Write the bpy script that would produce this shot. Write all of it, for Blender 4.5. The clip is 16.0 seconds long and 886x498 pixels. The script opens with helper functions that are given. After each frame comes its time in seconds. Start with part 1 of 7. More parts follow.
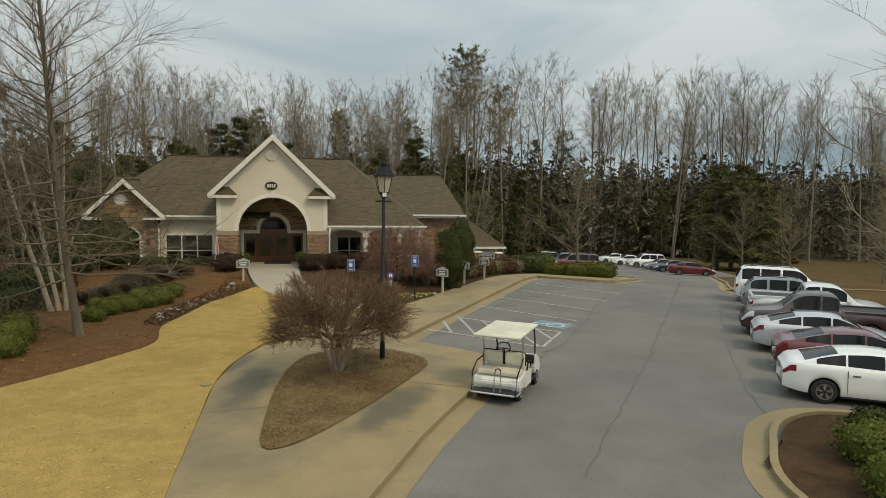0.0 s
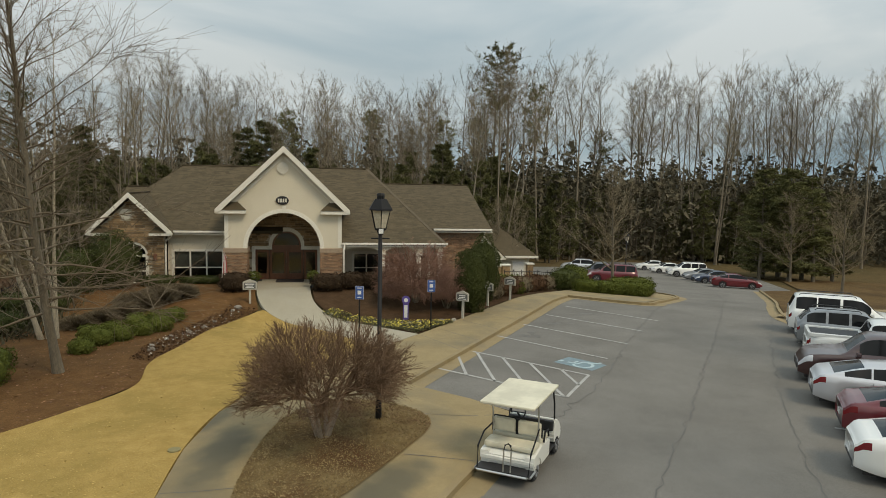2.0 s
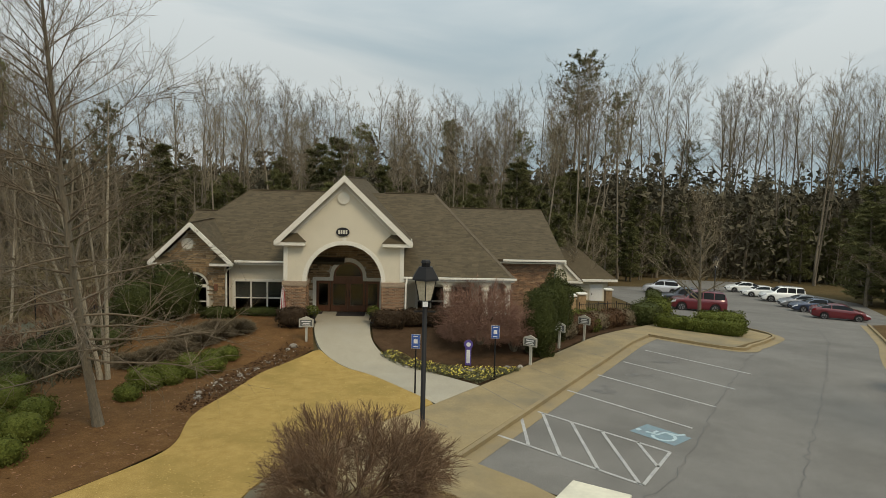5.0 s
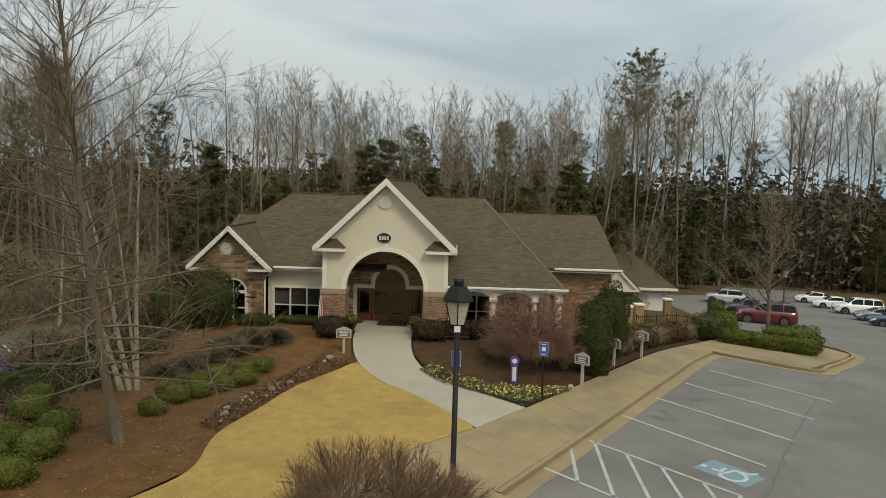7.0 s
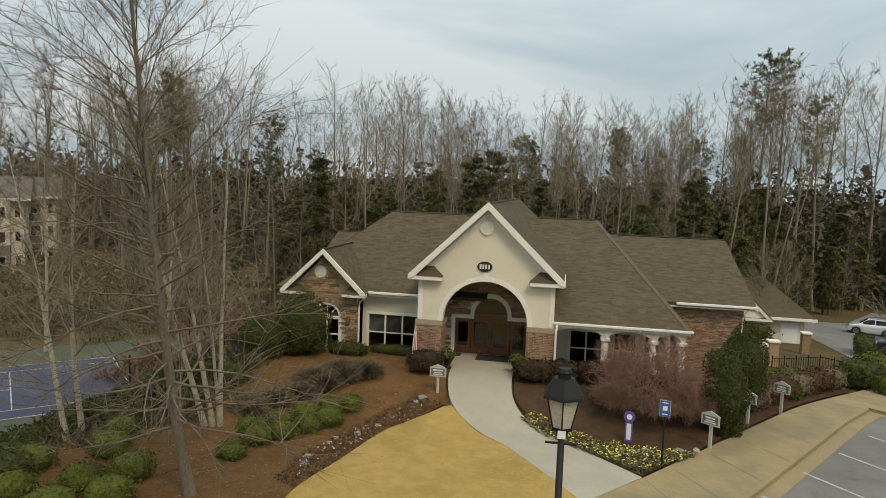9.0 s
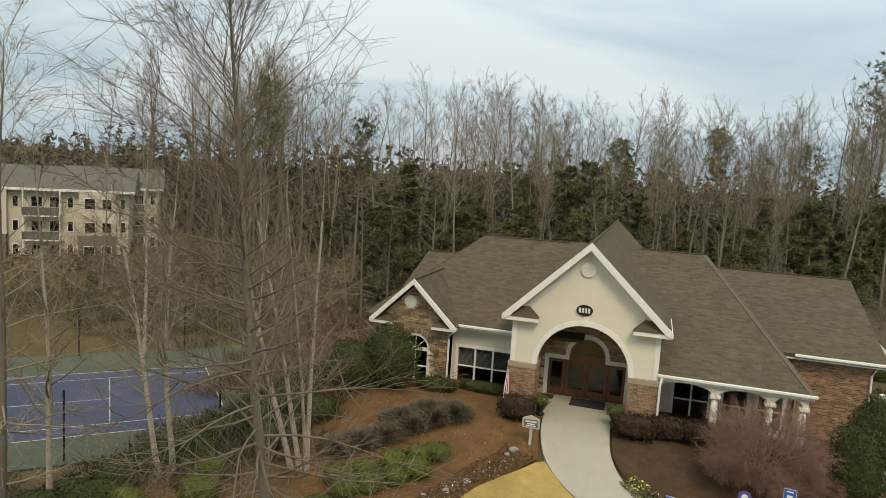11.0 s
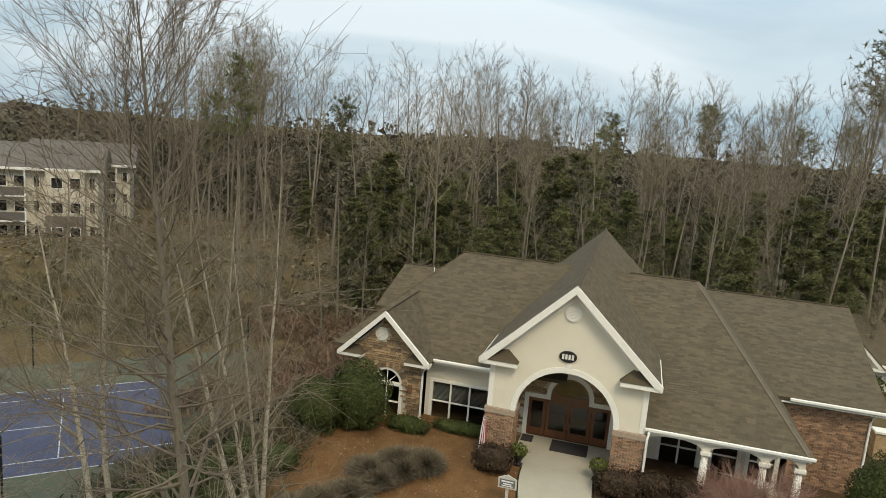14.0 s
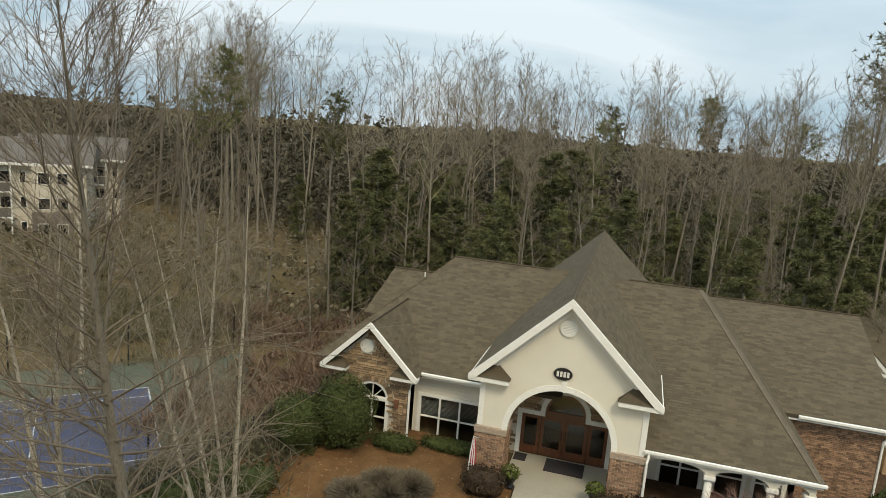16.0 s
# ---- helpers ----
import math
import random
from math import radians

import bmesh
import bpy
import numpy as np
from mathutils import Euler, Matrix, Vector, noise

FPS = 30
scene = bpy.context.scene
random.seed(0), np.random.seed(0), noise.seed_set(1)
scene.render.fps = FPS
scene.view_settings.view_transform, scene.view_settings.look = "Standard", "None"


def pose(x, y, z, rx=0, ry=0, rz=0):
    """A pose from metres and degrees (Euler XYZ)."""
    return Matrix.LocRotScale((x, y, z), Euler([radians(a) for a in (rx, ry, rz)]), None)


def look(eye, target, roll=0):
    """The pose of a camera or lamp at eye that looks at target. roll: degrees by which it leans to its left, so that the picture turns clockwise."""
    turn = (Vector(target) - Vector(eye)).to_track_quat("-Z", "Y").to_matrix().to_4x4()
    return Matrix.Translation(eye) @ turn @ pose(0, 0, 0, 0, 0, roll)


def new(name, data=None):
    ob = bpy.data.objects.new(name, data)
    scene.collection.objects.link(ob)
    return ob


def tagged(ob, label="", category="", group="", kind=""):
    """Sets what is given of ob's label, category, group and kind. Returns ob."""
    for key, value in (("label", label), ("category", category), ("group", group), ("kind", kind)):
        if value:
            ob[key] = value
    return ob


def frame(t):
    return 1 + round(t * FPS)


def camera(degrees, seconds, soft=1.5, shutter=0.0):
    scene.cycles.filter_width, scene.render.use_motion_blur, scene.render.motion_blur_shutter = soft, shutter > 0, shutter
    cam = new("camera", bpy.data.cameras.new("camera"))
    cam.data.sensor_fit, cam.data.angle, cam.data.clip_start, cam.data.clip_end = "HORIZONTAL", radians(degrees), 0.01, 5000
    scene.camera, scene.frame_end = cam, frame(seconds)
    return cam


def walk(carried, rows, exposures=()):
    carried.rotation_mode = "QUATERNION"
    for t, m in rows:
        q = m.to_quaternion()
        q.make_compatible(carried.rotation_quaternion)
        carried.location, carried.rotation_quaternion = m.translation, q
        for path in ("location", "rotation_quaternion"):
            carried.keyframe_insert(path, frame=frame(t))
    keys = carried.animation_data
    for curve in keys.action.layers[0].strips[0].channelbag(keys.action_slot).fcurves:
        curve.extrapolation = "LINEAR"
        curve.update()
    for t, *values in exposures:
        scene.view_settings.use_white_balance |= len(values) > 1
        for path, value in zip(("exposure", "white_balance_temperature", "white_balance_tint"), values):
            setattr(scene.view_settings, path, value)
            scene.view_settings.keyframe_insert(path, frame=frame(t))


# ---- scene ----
cam = camera(66.00, 16.0, soft=0.6)

# seconds, eye, target, roll
PATH = [
    (0, (0.579, -39.828, 4.949), (2.855, -30.135, 4.024), 0.96),
    (0.5, (1.014, -39.078, 5.139), (3.100, -29.344, 4.193), 0.97),
    (1, (1.410, -38.311, 5.413), (3.409, -28.559, 4.461), 1.14),
    (1.5, (1.744, -37.673, 5.682), (3.739, -27.921, 4.730), 1.37),
    (2, (2.007, -37.145, 5.957), (3.755, -27.349, 4.972), 1.13),
    (2.5, (2.249, -36.665, 6.266), (3.519, -26.799, 5.243), 0.86),
    (3, (2.504, -36.202, 6.623), (3.439, -26.299, 5.597), 0.81),
    (3.5, (2.677, -35.775, 6.969), (3.491, -25.858, 5.970), 1.19),
    (4, (2.787, -35.443, 7.150), (3.479, -25.514, 6.173), 1.35),
    (6.5, (3.291, -33.309, 7.411), (3.711, -23.360, 6.490), 1.64),
    (7, (3.428, -32.693, 7.429), (3.237, -22.739, 6.492), 1.62),
    (7.5, (3.518, -31.776, 7.481), (2.915, -21.840, 6.528), 1.64),
    (8, (3.634, -31.046, 7.634), (2.677, -21.138, 6.685), 1.77),
    (8.5, (3.661, -30.410, 7.912), (2.249, -20.554, 6.976), 1.93),
    (9, (3.416, -29.755, 8.288), (1.648, -19.955, 7.369), 2.09),
    (9.5, (2.999, -29.221, 8.675), (0.808, -19.506, 7.769), 2.19),
    (10, (2.694, -28.920, 9.047), (0.019, -19.325, 8.155), 2.28),
    (12.5, (2.082, -27.092, 12.110), (-0.854, -17.673, 10.478), 3.75),
    (13, (1.991, -26.613, 12.422), (-0.886, -17.186, 10.730), 4.09),
    (13.5, (1.921, -26.029, 12.717), (-0.836, -16.570, 11.007), 4.33),
    (14, (1.823, -25.436, 12.983), (-0.847, -15.952, 11.275), 4.49),
    (14.5, (1.727, -24.926, 13.187), (-0.991, -15.463, 11.440), 4.57),
    (15, (1.685, -24.499, 13.305), (-1.109, -15.065, 11.515), 4.57),
    (15.5, (1.706, -24.064, 13.364), (-1.054, -14.627, 11.541), 4.62),
    (16, (1.734, -23.590, 13.378), (-0.916, -14.123, 11.550), 4.55),
]
walk(cam, [(t, look(eye, target, roll)) for t, eye, target, roll in PATH], exposures=[(0, 0.0, 7200, 9), (4, 0.03, 7150, 9), (8, 0.10, 7120, 9), (10, 0.31, 7000, 9), (13, 0.50, 6780, 8.5), (16, 0.54, 6680, 8)])

# ---- sky and sun: a bright overcast winter day ----
world = bpy.data.worlds.new("overcast_sky")
scene.world = world
world.use_nodes = True
wn, wl = world.node_tree.nodes, world.node_tree.links
wn.clear()
w_out = wn.new("ShaderNodeOutputWorld")
w_bg = wn.new("ShaderNodeBackground")
w_sky = wn.new("ShaderNodeTexSky")
w_sky.sky_type = "NISHITA"
w_sky.sun_disc = False
w_sky.sun_elevation = radians(38)
w_sky.sun_rotation = radians(216)
w_sky.dust_density = 4.0
w_coord = wn.new("ShaderNodeTexCoord")
w_map = wn.new("ShaderNodeMapping")
w_map.inputs["Scale"].default_value = (0.8, 1.2, 3.6)
w_noise = wn.new("ShaderNodeTexNoise")
w_noise.inputs["Scale"].default_value = 1.6
w_noise.inputs["Detail"].default_value = 6.0
w_noise.inputs["Roughness"].default_value = 0.5
w_noise.inputs["Distortion"].default_value = 0.6
w_ramp = wn.new("ShaderNodeValToRGB")
w_ramp.color_ramp.elements[0].position = 0.38
w_ramp.color_ramp.elements[0].color = (3.0, 4.35, 5.4, 1)
w_ramp.color_ramp.elements[1].position = 0.62
w_ramp.color_ramp.elements[1].color = (6.35, 7.15, 7.75, 1)
w_mix = wn.new("ShaderNodeMixRGB")
w_mix.inputs["Fac"].default_value = 0.88
wl.new(w_coord.outputs["Generated"], w_map.inputs["Vector"])
wl.new(w_map.outputs["Vector"], w_noise.inputs["Vector"])
wl.new(w_noise.outputs["Fac"], w_ramp.inputs["Fac"])
wl.new(w_sky.outputs["Color"], w_mix.inputs["Color1"])
wl.new(w_ramp.outputs["Color"], w_mix.inputs["Color2"])
w_sep = wn.new("ShaderNodeSeparateXYZ")
wl.new(w_coord.outputs["Generated"], w_sep.inputs["Vector"])
w_up = wn.new("ShaderNodeMapRange")  # an overcast sky is brighter overhead than at the horizon
w_up.inputs["From Min"].default_value, w_up.inputs["From Max"].default_value = 0.15, 0.95
w_up.inputs["To Min"].default_value, w_up.inputs["To Max"].default_value = 0.93, 1.9
wl.new(w_sep.outputs["Z"], w_up.inputs["Value"])
w_scale = wn.new("ShaderNodeVectorMath")
w_scale.operation = "SCALE"
wl.new(w_mix.outputs["Color"], w_scale.inputs[0])
wl.new(w_up.outputs["Result"], w_scale.inputs["Scale"])
wl.new(w_scale.outputs["Vector"], w_bg.inputs["Color"])
w_bg.inputs["Strength"].default_value = 0.10
wl.new(w_bg.outputs["Background"], w_out.inputs["Surface"])

sun_data = bpy.data.lights.new("sun", "SUN")
sun_data.energy = 1.7
sun_data.angle = radians(18)
sun_data.color = (1.0, 0.87, 0.68)
sun = new("sun", sun_data)
sun.matrix_world = look((0, 0, 0), (-0.38, 0.52, -0.76))

# ---- materials ----
def tree_of(name):
    m = bpy.data.materials.new(name)
    m.use_nodes = True
    n, l = m.node_tree.nodes, m.node_tree.links
    return m, n, l, n["Principled BSDF"]


def mat(name, a, b, scale=4.0, rough=0.8, bump=0.3, fine=40.0, metal=0.0, stain=None, stain_scale=0.35, stain_amount=0.5, vary=0.0, spec=0.5, detail=5.0, stretch=(1, 1, 1), islands=False):
    """Two tones mixed by a medium noise, broken by a fine one, with optional broad stains and bump."""
    m, n, l, p = tree_of(name)
    co = n.new("ShaderNodeTexCoord")
    mp = n.new("ShaderNodeMapping")
    mp.inputs["Scale"].default_value = stretch
    l.new(co.outputs["Object"], mp.inputs["Vector"])

    def noise_at(s, d=detail):
        t = n.new("ShaderNodeTexNoise")
        t.inputs["Scale"].default_value = s
        t.inputs["Detail"].default_value = d
        t.inputs["Roughness"].default_value = 0.62
        l.new(mp.outputs["Vector"], t.inputs["Vector"])
        return t

    def mixed(fac, c1, c2, blend="MIX", amount=None):
        x = n.new("ShaderNodeMixRGB")
        x.blend_type = blend
        for sock, v in ((x.inputs["Fac"], fac), (x.inputs["Color1"], c1), (x.inputs["Color2"], c2)):
            if isinstance(v, (int, float)):
                sock.default_value = v
            elif isinstance(v, tuple):
                sock.default_value = (*v, 1)
            else:
                l.new(v, sock)
        return x.outputs["Color"]

    def ramp(out, lo, hi):
        r = n.new("ShaderNodeMapRange")
        r.inputs["From Min"].default_value, r.inputs["From Max"].default_value = lo, hi
        l.new(out, r.inputs["Value"])
        return r.outputs["Result"]

    med, tiny = noise_at(scale), noise_at(fine, 3.0)
    col = mixed(ramp(med.outputs["Fac"], 0.3, 0.7), a, b)
    dark = tuple(v * 0.62 for v in a)
    col = mixed(ramp(tiny.outputs["Fac"], 0.62, 0.40), col, mixed(0.5, col, dark))
    if stain:
        big = noise_at(stain_scale, 6.0)
        f = ramp(big.outputs["Fac"], 0.48, 0.68)
        mul = n.new("ShaderNodeMath")
        mul.operation = "MULTIPLY"
        mul.inputs[1].default_value = stain_amount
        l.new(f, mul.inputs[0])
        col = mixed(mul.outputs[0], col, stain)
    if vary:
        if islands:
            g = n.new("ShaderNodeNewGeometry")
            rnd = g.outputs["Random Per Island"]
        else:
            g = n.new("ShaderNodeObjectInfo")
            rnd = g.outputs["Random"]
        hs = n.new("ShaderNodeHueSaturation")
        r = n.new("ShaderNodeMapRange")
        r.inputs["To Min"].default_value, r.inputs["To Max"].default_value = 1 - vary, 1 + vary
        l.new(rnd, r.inputs["Value"])
        l.new(r.outputs["Result"], hs.inputs["Value"])
        l.new(col, hs.inputs["Color"])
        col = hs.outputs["Color"]
    l.new(col, p.inputs["Base Color"])
    p.inputs["Roughness"].default_value = rough
    p.inputs["Metallic"].default_value = metal
    p.inputs["Specular IOR Level"].default_value = spec
    if bump:
        bp = n.new("ShaderNodeBump")
        bp.inputs["Strength"].default_value = bump
        bp.inputs["Distance"].default_value = 0.02
        l.new(tiny.outputs["Fac"], bp.inputs["Height"])
        l.new(bp.outputs["Normal"], p.inputs["Normal"])
    return m


def glossy(name, a, rough=0.25, metal=0.0, coat=0.0, spec=0.5):
    m, n, l, p = tree_of(name)
    p.inputs["Base Color"].default_value = (*a, 1)
    p.inputs["Roughness"].default_value = rough
    p.inputs["Metallic"].default_value = metal
    p.inputs["Coat Weight"].default_value = coat
    p.inputs["Specular IOR Level"].default_value = spec
    return m


ASPHALT = mat("asphalt", (0.154, 0.146, 0.131), (0.212, 0.201, 0.181), 0.45, 0.9, 0.5, 45, spec=0.3, stain=(0.120, 0.113, 0.101), stain_scale=0.2, stain_amount=0.8)
CONCRETE = mat("tan_concrete", (0.255, 0.192, 0.092), (0.34, 0.258, 0.13), 1.1, 0.85, 0.25, 50, stain=(0.15, 0.125, 0.078), stain_scale=0.26, stain_amount=0.85)


def darken_patches(m, spots, colour, amount):
    """Darken a laid surface in soft-edged patches at given places: (x, y, half length, half width, turn)."""
    n, l = m.node_tree.nodes, m.node_tree.links
    p = n["Principled BSDF"]
    co = n.new("ShaderNodeTexCoord")
    wob = n.new("ShaderNodeTexNoise")
    wob.inputs["Scale"].default_value = 1.3
    l.new(co.outputs["Object"], wob.inputs["Vector"])
    for x, y, a, b, turn in spots:
        mp = n.new("ShaderNodeMapping")
        mp.vector_type = "TEXTURE"
        mp.inputs["Location"].default_value = (x, y, -0.7)
        mp.inputs["Rotation"].default_value = (0, 0, radians(turn))
        mp.inputs["Scale"].default_value = (a, b, 9.0)
        l.new(co.outputs["Object"], mp.inputs["Vector"])
        ln = n.new("ShaderNodeVectorMath")
        ln.operation = "LENGTH"
        l.new(mp.outputs["Vector"], ln.inputs[0])
        ad = n.new("ShaderNodeMath")
        ad.operation = "MULTIPLY_ADD"
        ad.inputs[1].default_value = 0.9
        l.new(wob.outputs["Fac"], ad.inputs[0])
        l.new(ln.outputs["Value"], ad.inputs[2])
        r = n.new("ShaderNodeMapRange")
        r.interpolation_type = "SMOOTHSTEP"
        r.inputs["From Min"].default_value, r.inputs["From Max"].default_value = 0.75, 1.45
        r.inputs["To Min"].default_value, r.inputs["To Max"].default_value = amount, 0.0
        l.new(ad.outputs[0], r.inputs["Value"])
        mx = n.new("ShaderNodeMixRGB")
        l.new(r.outputs["Result"], mx.inputs["Fac"])
        l.new(p.inputs["Base Color"].links[0].from_socket, mx.inputs["Color1"])
        mx.inputs["Color2"].default_value = (*colour, 1)
        l.new(mx.outputs["Color"], p.inputs["Base Color"])


# three darker brown patches on the pavement around the island
darken_patches(CONCRETE, [(-0.35, -20.6, 2.6, 0.9, 80), (3.3, -23.3, 2.7, 0.8, 55), (-0.9, -17.6, 1.8, 0.7, 70)], (0.095, 0.085, 0.055), 0.85)
PATH_CONCRETE = mat("pale_concrete", (0.335, 0.30, 0.225), (0.40, 0.362, 0.275), 0.9, 0.85, 0.25, 50, stain=(0.30, 0.28, 0.23), stain_scale=0.4, stain_amount=0.5)
LAWN = mat("dormant_lawn", (0.335, 0.226, 0.072), (0.46, 0.318, 0.108), 2.4, 0.95, 0.9, 28, spec=0.1, stain=(0.25, 0.178, 0.055), stain_scale=0.5, stain_amount=0.85)
STRAW = mat("pine_straw", (0.105, 0.054, 0.021), (0.175, 0.095, 0.039), 2.0, 0.95, 0.9, 22, spec=0.1, stain=(0.085, 0.048, 0.021), stain_scale=0.6, stain_amount=0.7)
MULCH = mat("dark_mulch", (0.052, 0.030, 0.016), (0.098, 0.060, 0.034), 2.2, 0.95, 0.9, 24, spec=0.08, stain=(0.05, 0.032, 0.018), stain_scale=0.7, stain_amount=0.6)
FOREST_FLOOR = mat("forest_floor", (0.088, 0.063, 0.031), (0.135, 0.098, 0.047), 0.7, 0.95, 0.9, 25, spec=0.03, stain=(0.07, 0.06, 0.03), stain_scale=0.08, stain_amount=0.7)
ISLAND_GRASS = mat("dead_grass", (0.155, 0.105, 0.046), (0.29, 0.215, 0.105), 1.6, 0.95, 0.9, 50, spec=0.1, stain=(0.105, 0.055, 0.026), stain_scale=0.55, stain_amount=0.9)
STUCCO = mat("cream_stucco", (0.64, 0.585, 0.46), (0.69, 0.63, 0.50), 1.5, 0.85, 0.12, 90, stain=(0.61, 0.56, 0.43), stain_scale=0.6, stain_amount=0.4)
TRIM = mat("white_trim", (0.72, 0.69, 0.60), (0.78, 0.75, 0.66), 3.0, 0.6, 0.05, 60)
BRICK = mat("brick", (0.195, 0.108, 0.060), (0.37, 0.228, 0.132), 5.0, 0.85, 0.4, 70, vary=0.5)
BRICK_WALL = mat("brick_joined", (0.195, 0.108, 0.060), (0.37, 0.228, 0.132), 5.0, 0.85, 0.4, 70, vary=0.5, islands=True)
MORTAR = mat("mortar", (0.47, 0.41, 0.31), (0.54, 0.48, 0.37), 6.0, 0.95, 0.4, 80)
STONE = mat("ledge_stone", (0.215, 0.137, 0.070), (0.39, 0.27, 0.15), 4.0, 0.9, 0.6, 40, vary=0.5)
STONE_JOINED = mat("ledge_stone_joined", (0.215, 0.137, 0.070), (0.39, 0.27, 0.15), 4.0, 0.9, 0.6, 40, vary=0.5, islands=True)
SHINGLE = mat("roof_shingle", (0.083, 0.065, 0.039), (0.112, 0.088, 0.054), 2.2, 0.95, 0.4, 70, stain=(0.074, 0.059, 0.036), stain_scale=0.5, stain_amount=0.5, vary=0.18, islands=True, spec=0.2)
SHINGLE_BASE = mat("roof_base", (0.070, 0.054, 0.034), (0.092, 0.073, 0.047), 2.2, 0.95, 0.4, 70, spec=0.2)
IRON = glossy("black_iron", (0.010, 0.010, 0.011), 0.6, 0.0, 0.0, 0.25)

# ---- small builders ----
def smooth(a, b, v):
    v = min(1.0, max(0.0, (v - a) / (b - a)))
    return v * v * (3 - 2 * v)


def lot_z(x, y):
    s = max(0.0, (x - 14) * 0.5 + y * 0.8)
    return -0.9 - 12.0 * (1.0 - math.exp(-0.0105 * s * s / (s + 4.0)))


def gz(x, y):
    """Height of the ground: level in front, a pad under the clubhouse, falling away behind, a mound in the drive's island."""
    dx = max(-11.0 - x, 0.0, x - 5.5)
    dy = max(0.0 - y, 0.0, y - 17.0)
    z = lot_z(x, y)
    z = z + (0.0 - z) * (1 - smooth(0.3, 5.6, math.hypot(dx, dy)))
    m = math.hypot((x - 2.6), (y + 20.3) * 0.8)
    z -= 11.0 * smooth(60, 220, -x)
    z -= 2.35 * smooth(11.5, 19.5, -x) * smooth(-34, -12, y)
    return z + 0.40 * (1 - smooth(0.5, 4.5, m))


def hill_z(x, y):
    """A low wooded hill far behind the house."""
    b = math.degrees(math.atan2(x, y + 30))
    d = math.hypot(x, y + 30)
    h = 10.5 * math.exp(-((b + 13) / 10.0) ** 2) * smooth(170, 340, d) + 2.0 * noise.noise((x * 0.008, y * 0.008, 3.0)) * smooth(120, 300, d)
    h += 12.0 * math.exp(-((b + 52) / 22.0) ** 2) * smooth(230, 480, d)
    return h if y > 60 else 0.0


def part(name, bm, material, parent=None, label="", shade=False):
    """Link a bmesh as one mesh object, under a thing or a part if given."""
    me = bpy.data.meshes.new(name)
    bm.to_mesh(me)
    bm.free()
    for mt in material if isinstance(material, (list, tuple)) else [material]:
        me.materials.append(mt)
    if shade:
        me.polygons.foreach_set("use_smooth", [True] * len(me.polygons))
    ob = new(name, me)
    ob.parent = parent
    if label:
        ob["label"] = label
    return ob


def thing(name, m, label, category, group="", kind=""):
    ob = new(name)
    ob.matrix_world = m
    ob.empty_display_size = 0.2
    return tagged(ob, label, category, group, kind)


def box(bm, x0, x1, y0, y1, z0, z1, m=None, bevel=0.0):
    r = bmesh.ops.create_cube(bm, size=1.0)["verts"]
    for v in r:
        v.co = Vector(((x0 + x1) / 2 + v.co.x * (x1 - x0), (y0 + y1) / 2 + v.co.y * (y1 - y0), (z0 + z1) / 2 + v.co.z * (z1 - z0)))
    if bevel:
        es = list({e for v in r for e in v.link_edges})
        out = bmesh.ops.bevel(bm, geom=es, offset=bevel, segments=2, profile=0.6, affect="EDGES")
        r = list({v for f in out["faces"] for v in f.verts} | {v for v in r if v.is_valid})
    if m:
        for v in r:
            v.co = m @ v.co
    return r


def boxed(*a, **k):
    bm = bmesh.new()
    box(bm, *a, **k)
    return bm


def tube(bm, pts, radii, sides=8, cap=True):
    """A tapered tube along points."""
    rings = []
    pts = [Vector(p) for p in pts]
    for i, p in enumerate(pts):
        d = (pts[min(i + 1, len(pts) - 1)] - pts[max(i - 1, 0)]).normalized()
        s = d.orthogonal().normalized() if abs(d.z) < 0.9 else d.cross(Vector((0, 1, 0))).normalized()
        u = d.cross(s)
        r = radii[i] if isinstance(radii, (list, tuple)) else radii
        rings.append([bm.verts.new(p + (s * math.cos(2 * math.pi * k / sides) + u * math.sin(2 * math.pi * k / sides)) * r) for k in range(sides)])
    for a, b in zip(rings, rings[1:]):
        for k in range(sides):
            bm.faces.new((a[k], a[(k + 1) % sides], b[(k + 1) % sides], b[k]))
    if cap:
        bm.faces.new(rings[0][::-1])
        bm.faces.new(rings[-1])
    return bm


def prism(bm, outline, y0, y1, axis="y", m=None):
    """Extrude an outline given as (x, z) along y, as (y, z) along x, or as (x, y) along z."""
    def at(a, b, d):
        p = Vector((a, d, b)) if axis == "y" else Vector((d, a, b)) if axis == "x" else Vector((a, b, d))
        return m @ p if m else p
    lo = [bm.verts.new(at(a, b, y0)) for a, b in outline]
    hi = [bm.verts.new(at(a, b, y1)) for a, b in outline]
    faces = [bm.faces.new(lo), bm.faces.new(hi[::-1])]
    n = len(lo)
    for i in range(n):
        faces.append(bm.faces.new((lo[(i + 1) % n], lo[i], hi[i], hi[(i + 1) % n])))
    bmesh.ops.recalc_face_normals(bm, faces=faces)
    return bm


def rounded(points, steps=6, closed=True):
    """A smooth line through a few points (Catmull-Rom)."""
    p = [Vector(q) for q in points]
    n = len(p)
    out = []
    for i in range(n if closed else n - 1):
        a, b, c, d = (p[(i - 1) % n], p[i], p[(i + 1) % n], p[(i + 2) % n]) if closed else (p[max(i - 1, 0)], p[i], p[i + 1], p[min(i + 2, n - 1)])
        for k in range(steps):
            t = k / steps
            out.append(0.5 * (2 * b + (c - a) * t + (2 * a - 5 * b + 4 * c - d) * t * t + (3 * b - a - 3 * c + d) * t ** 3))
    if not closed:
        out.append(p[-1])
    return [tuple(q) for q in out]


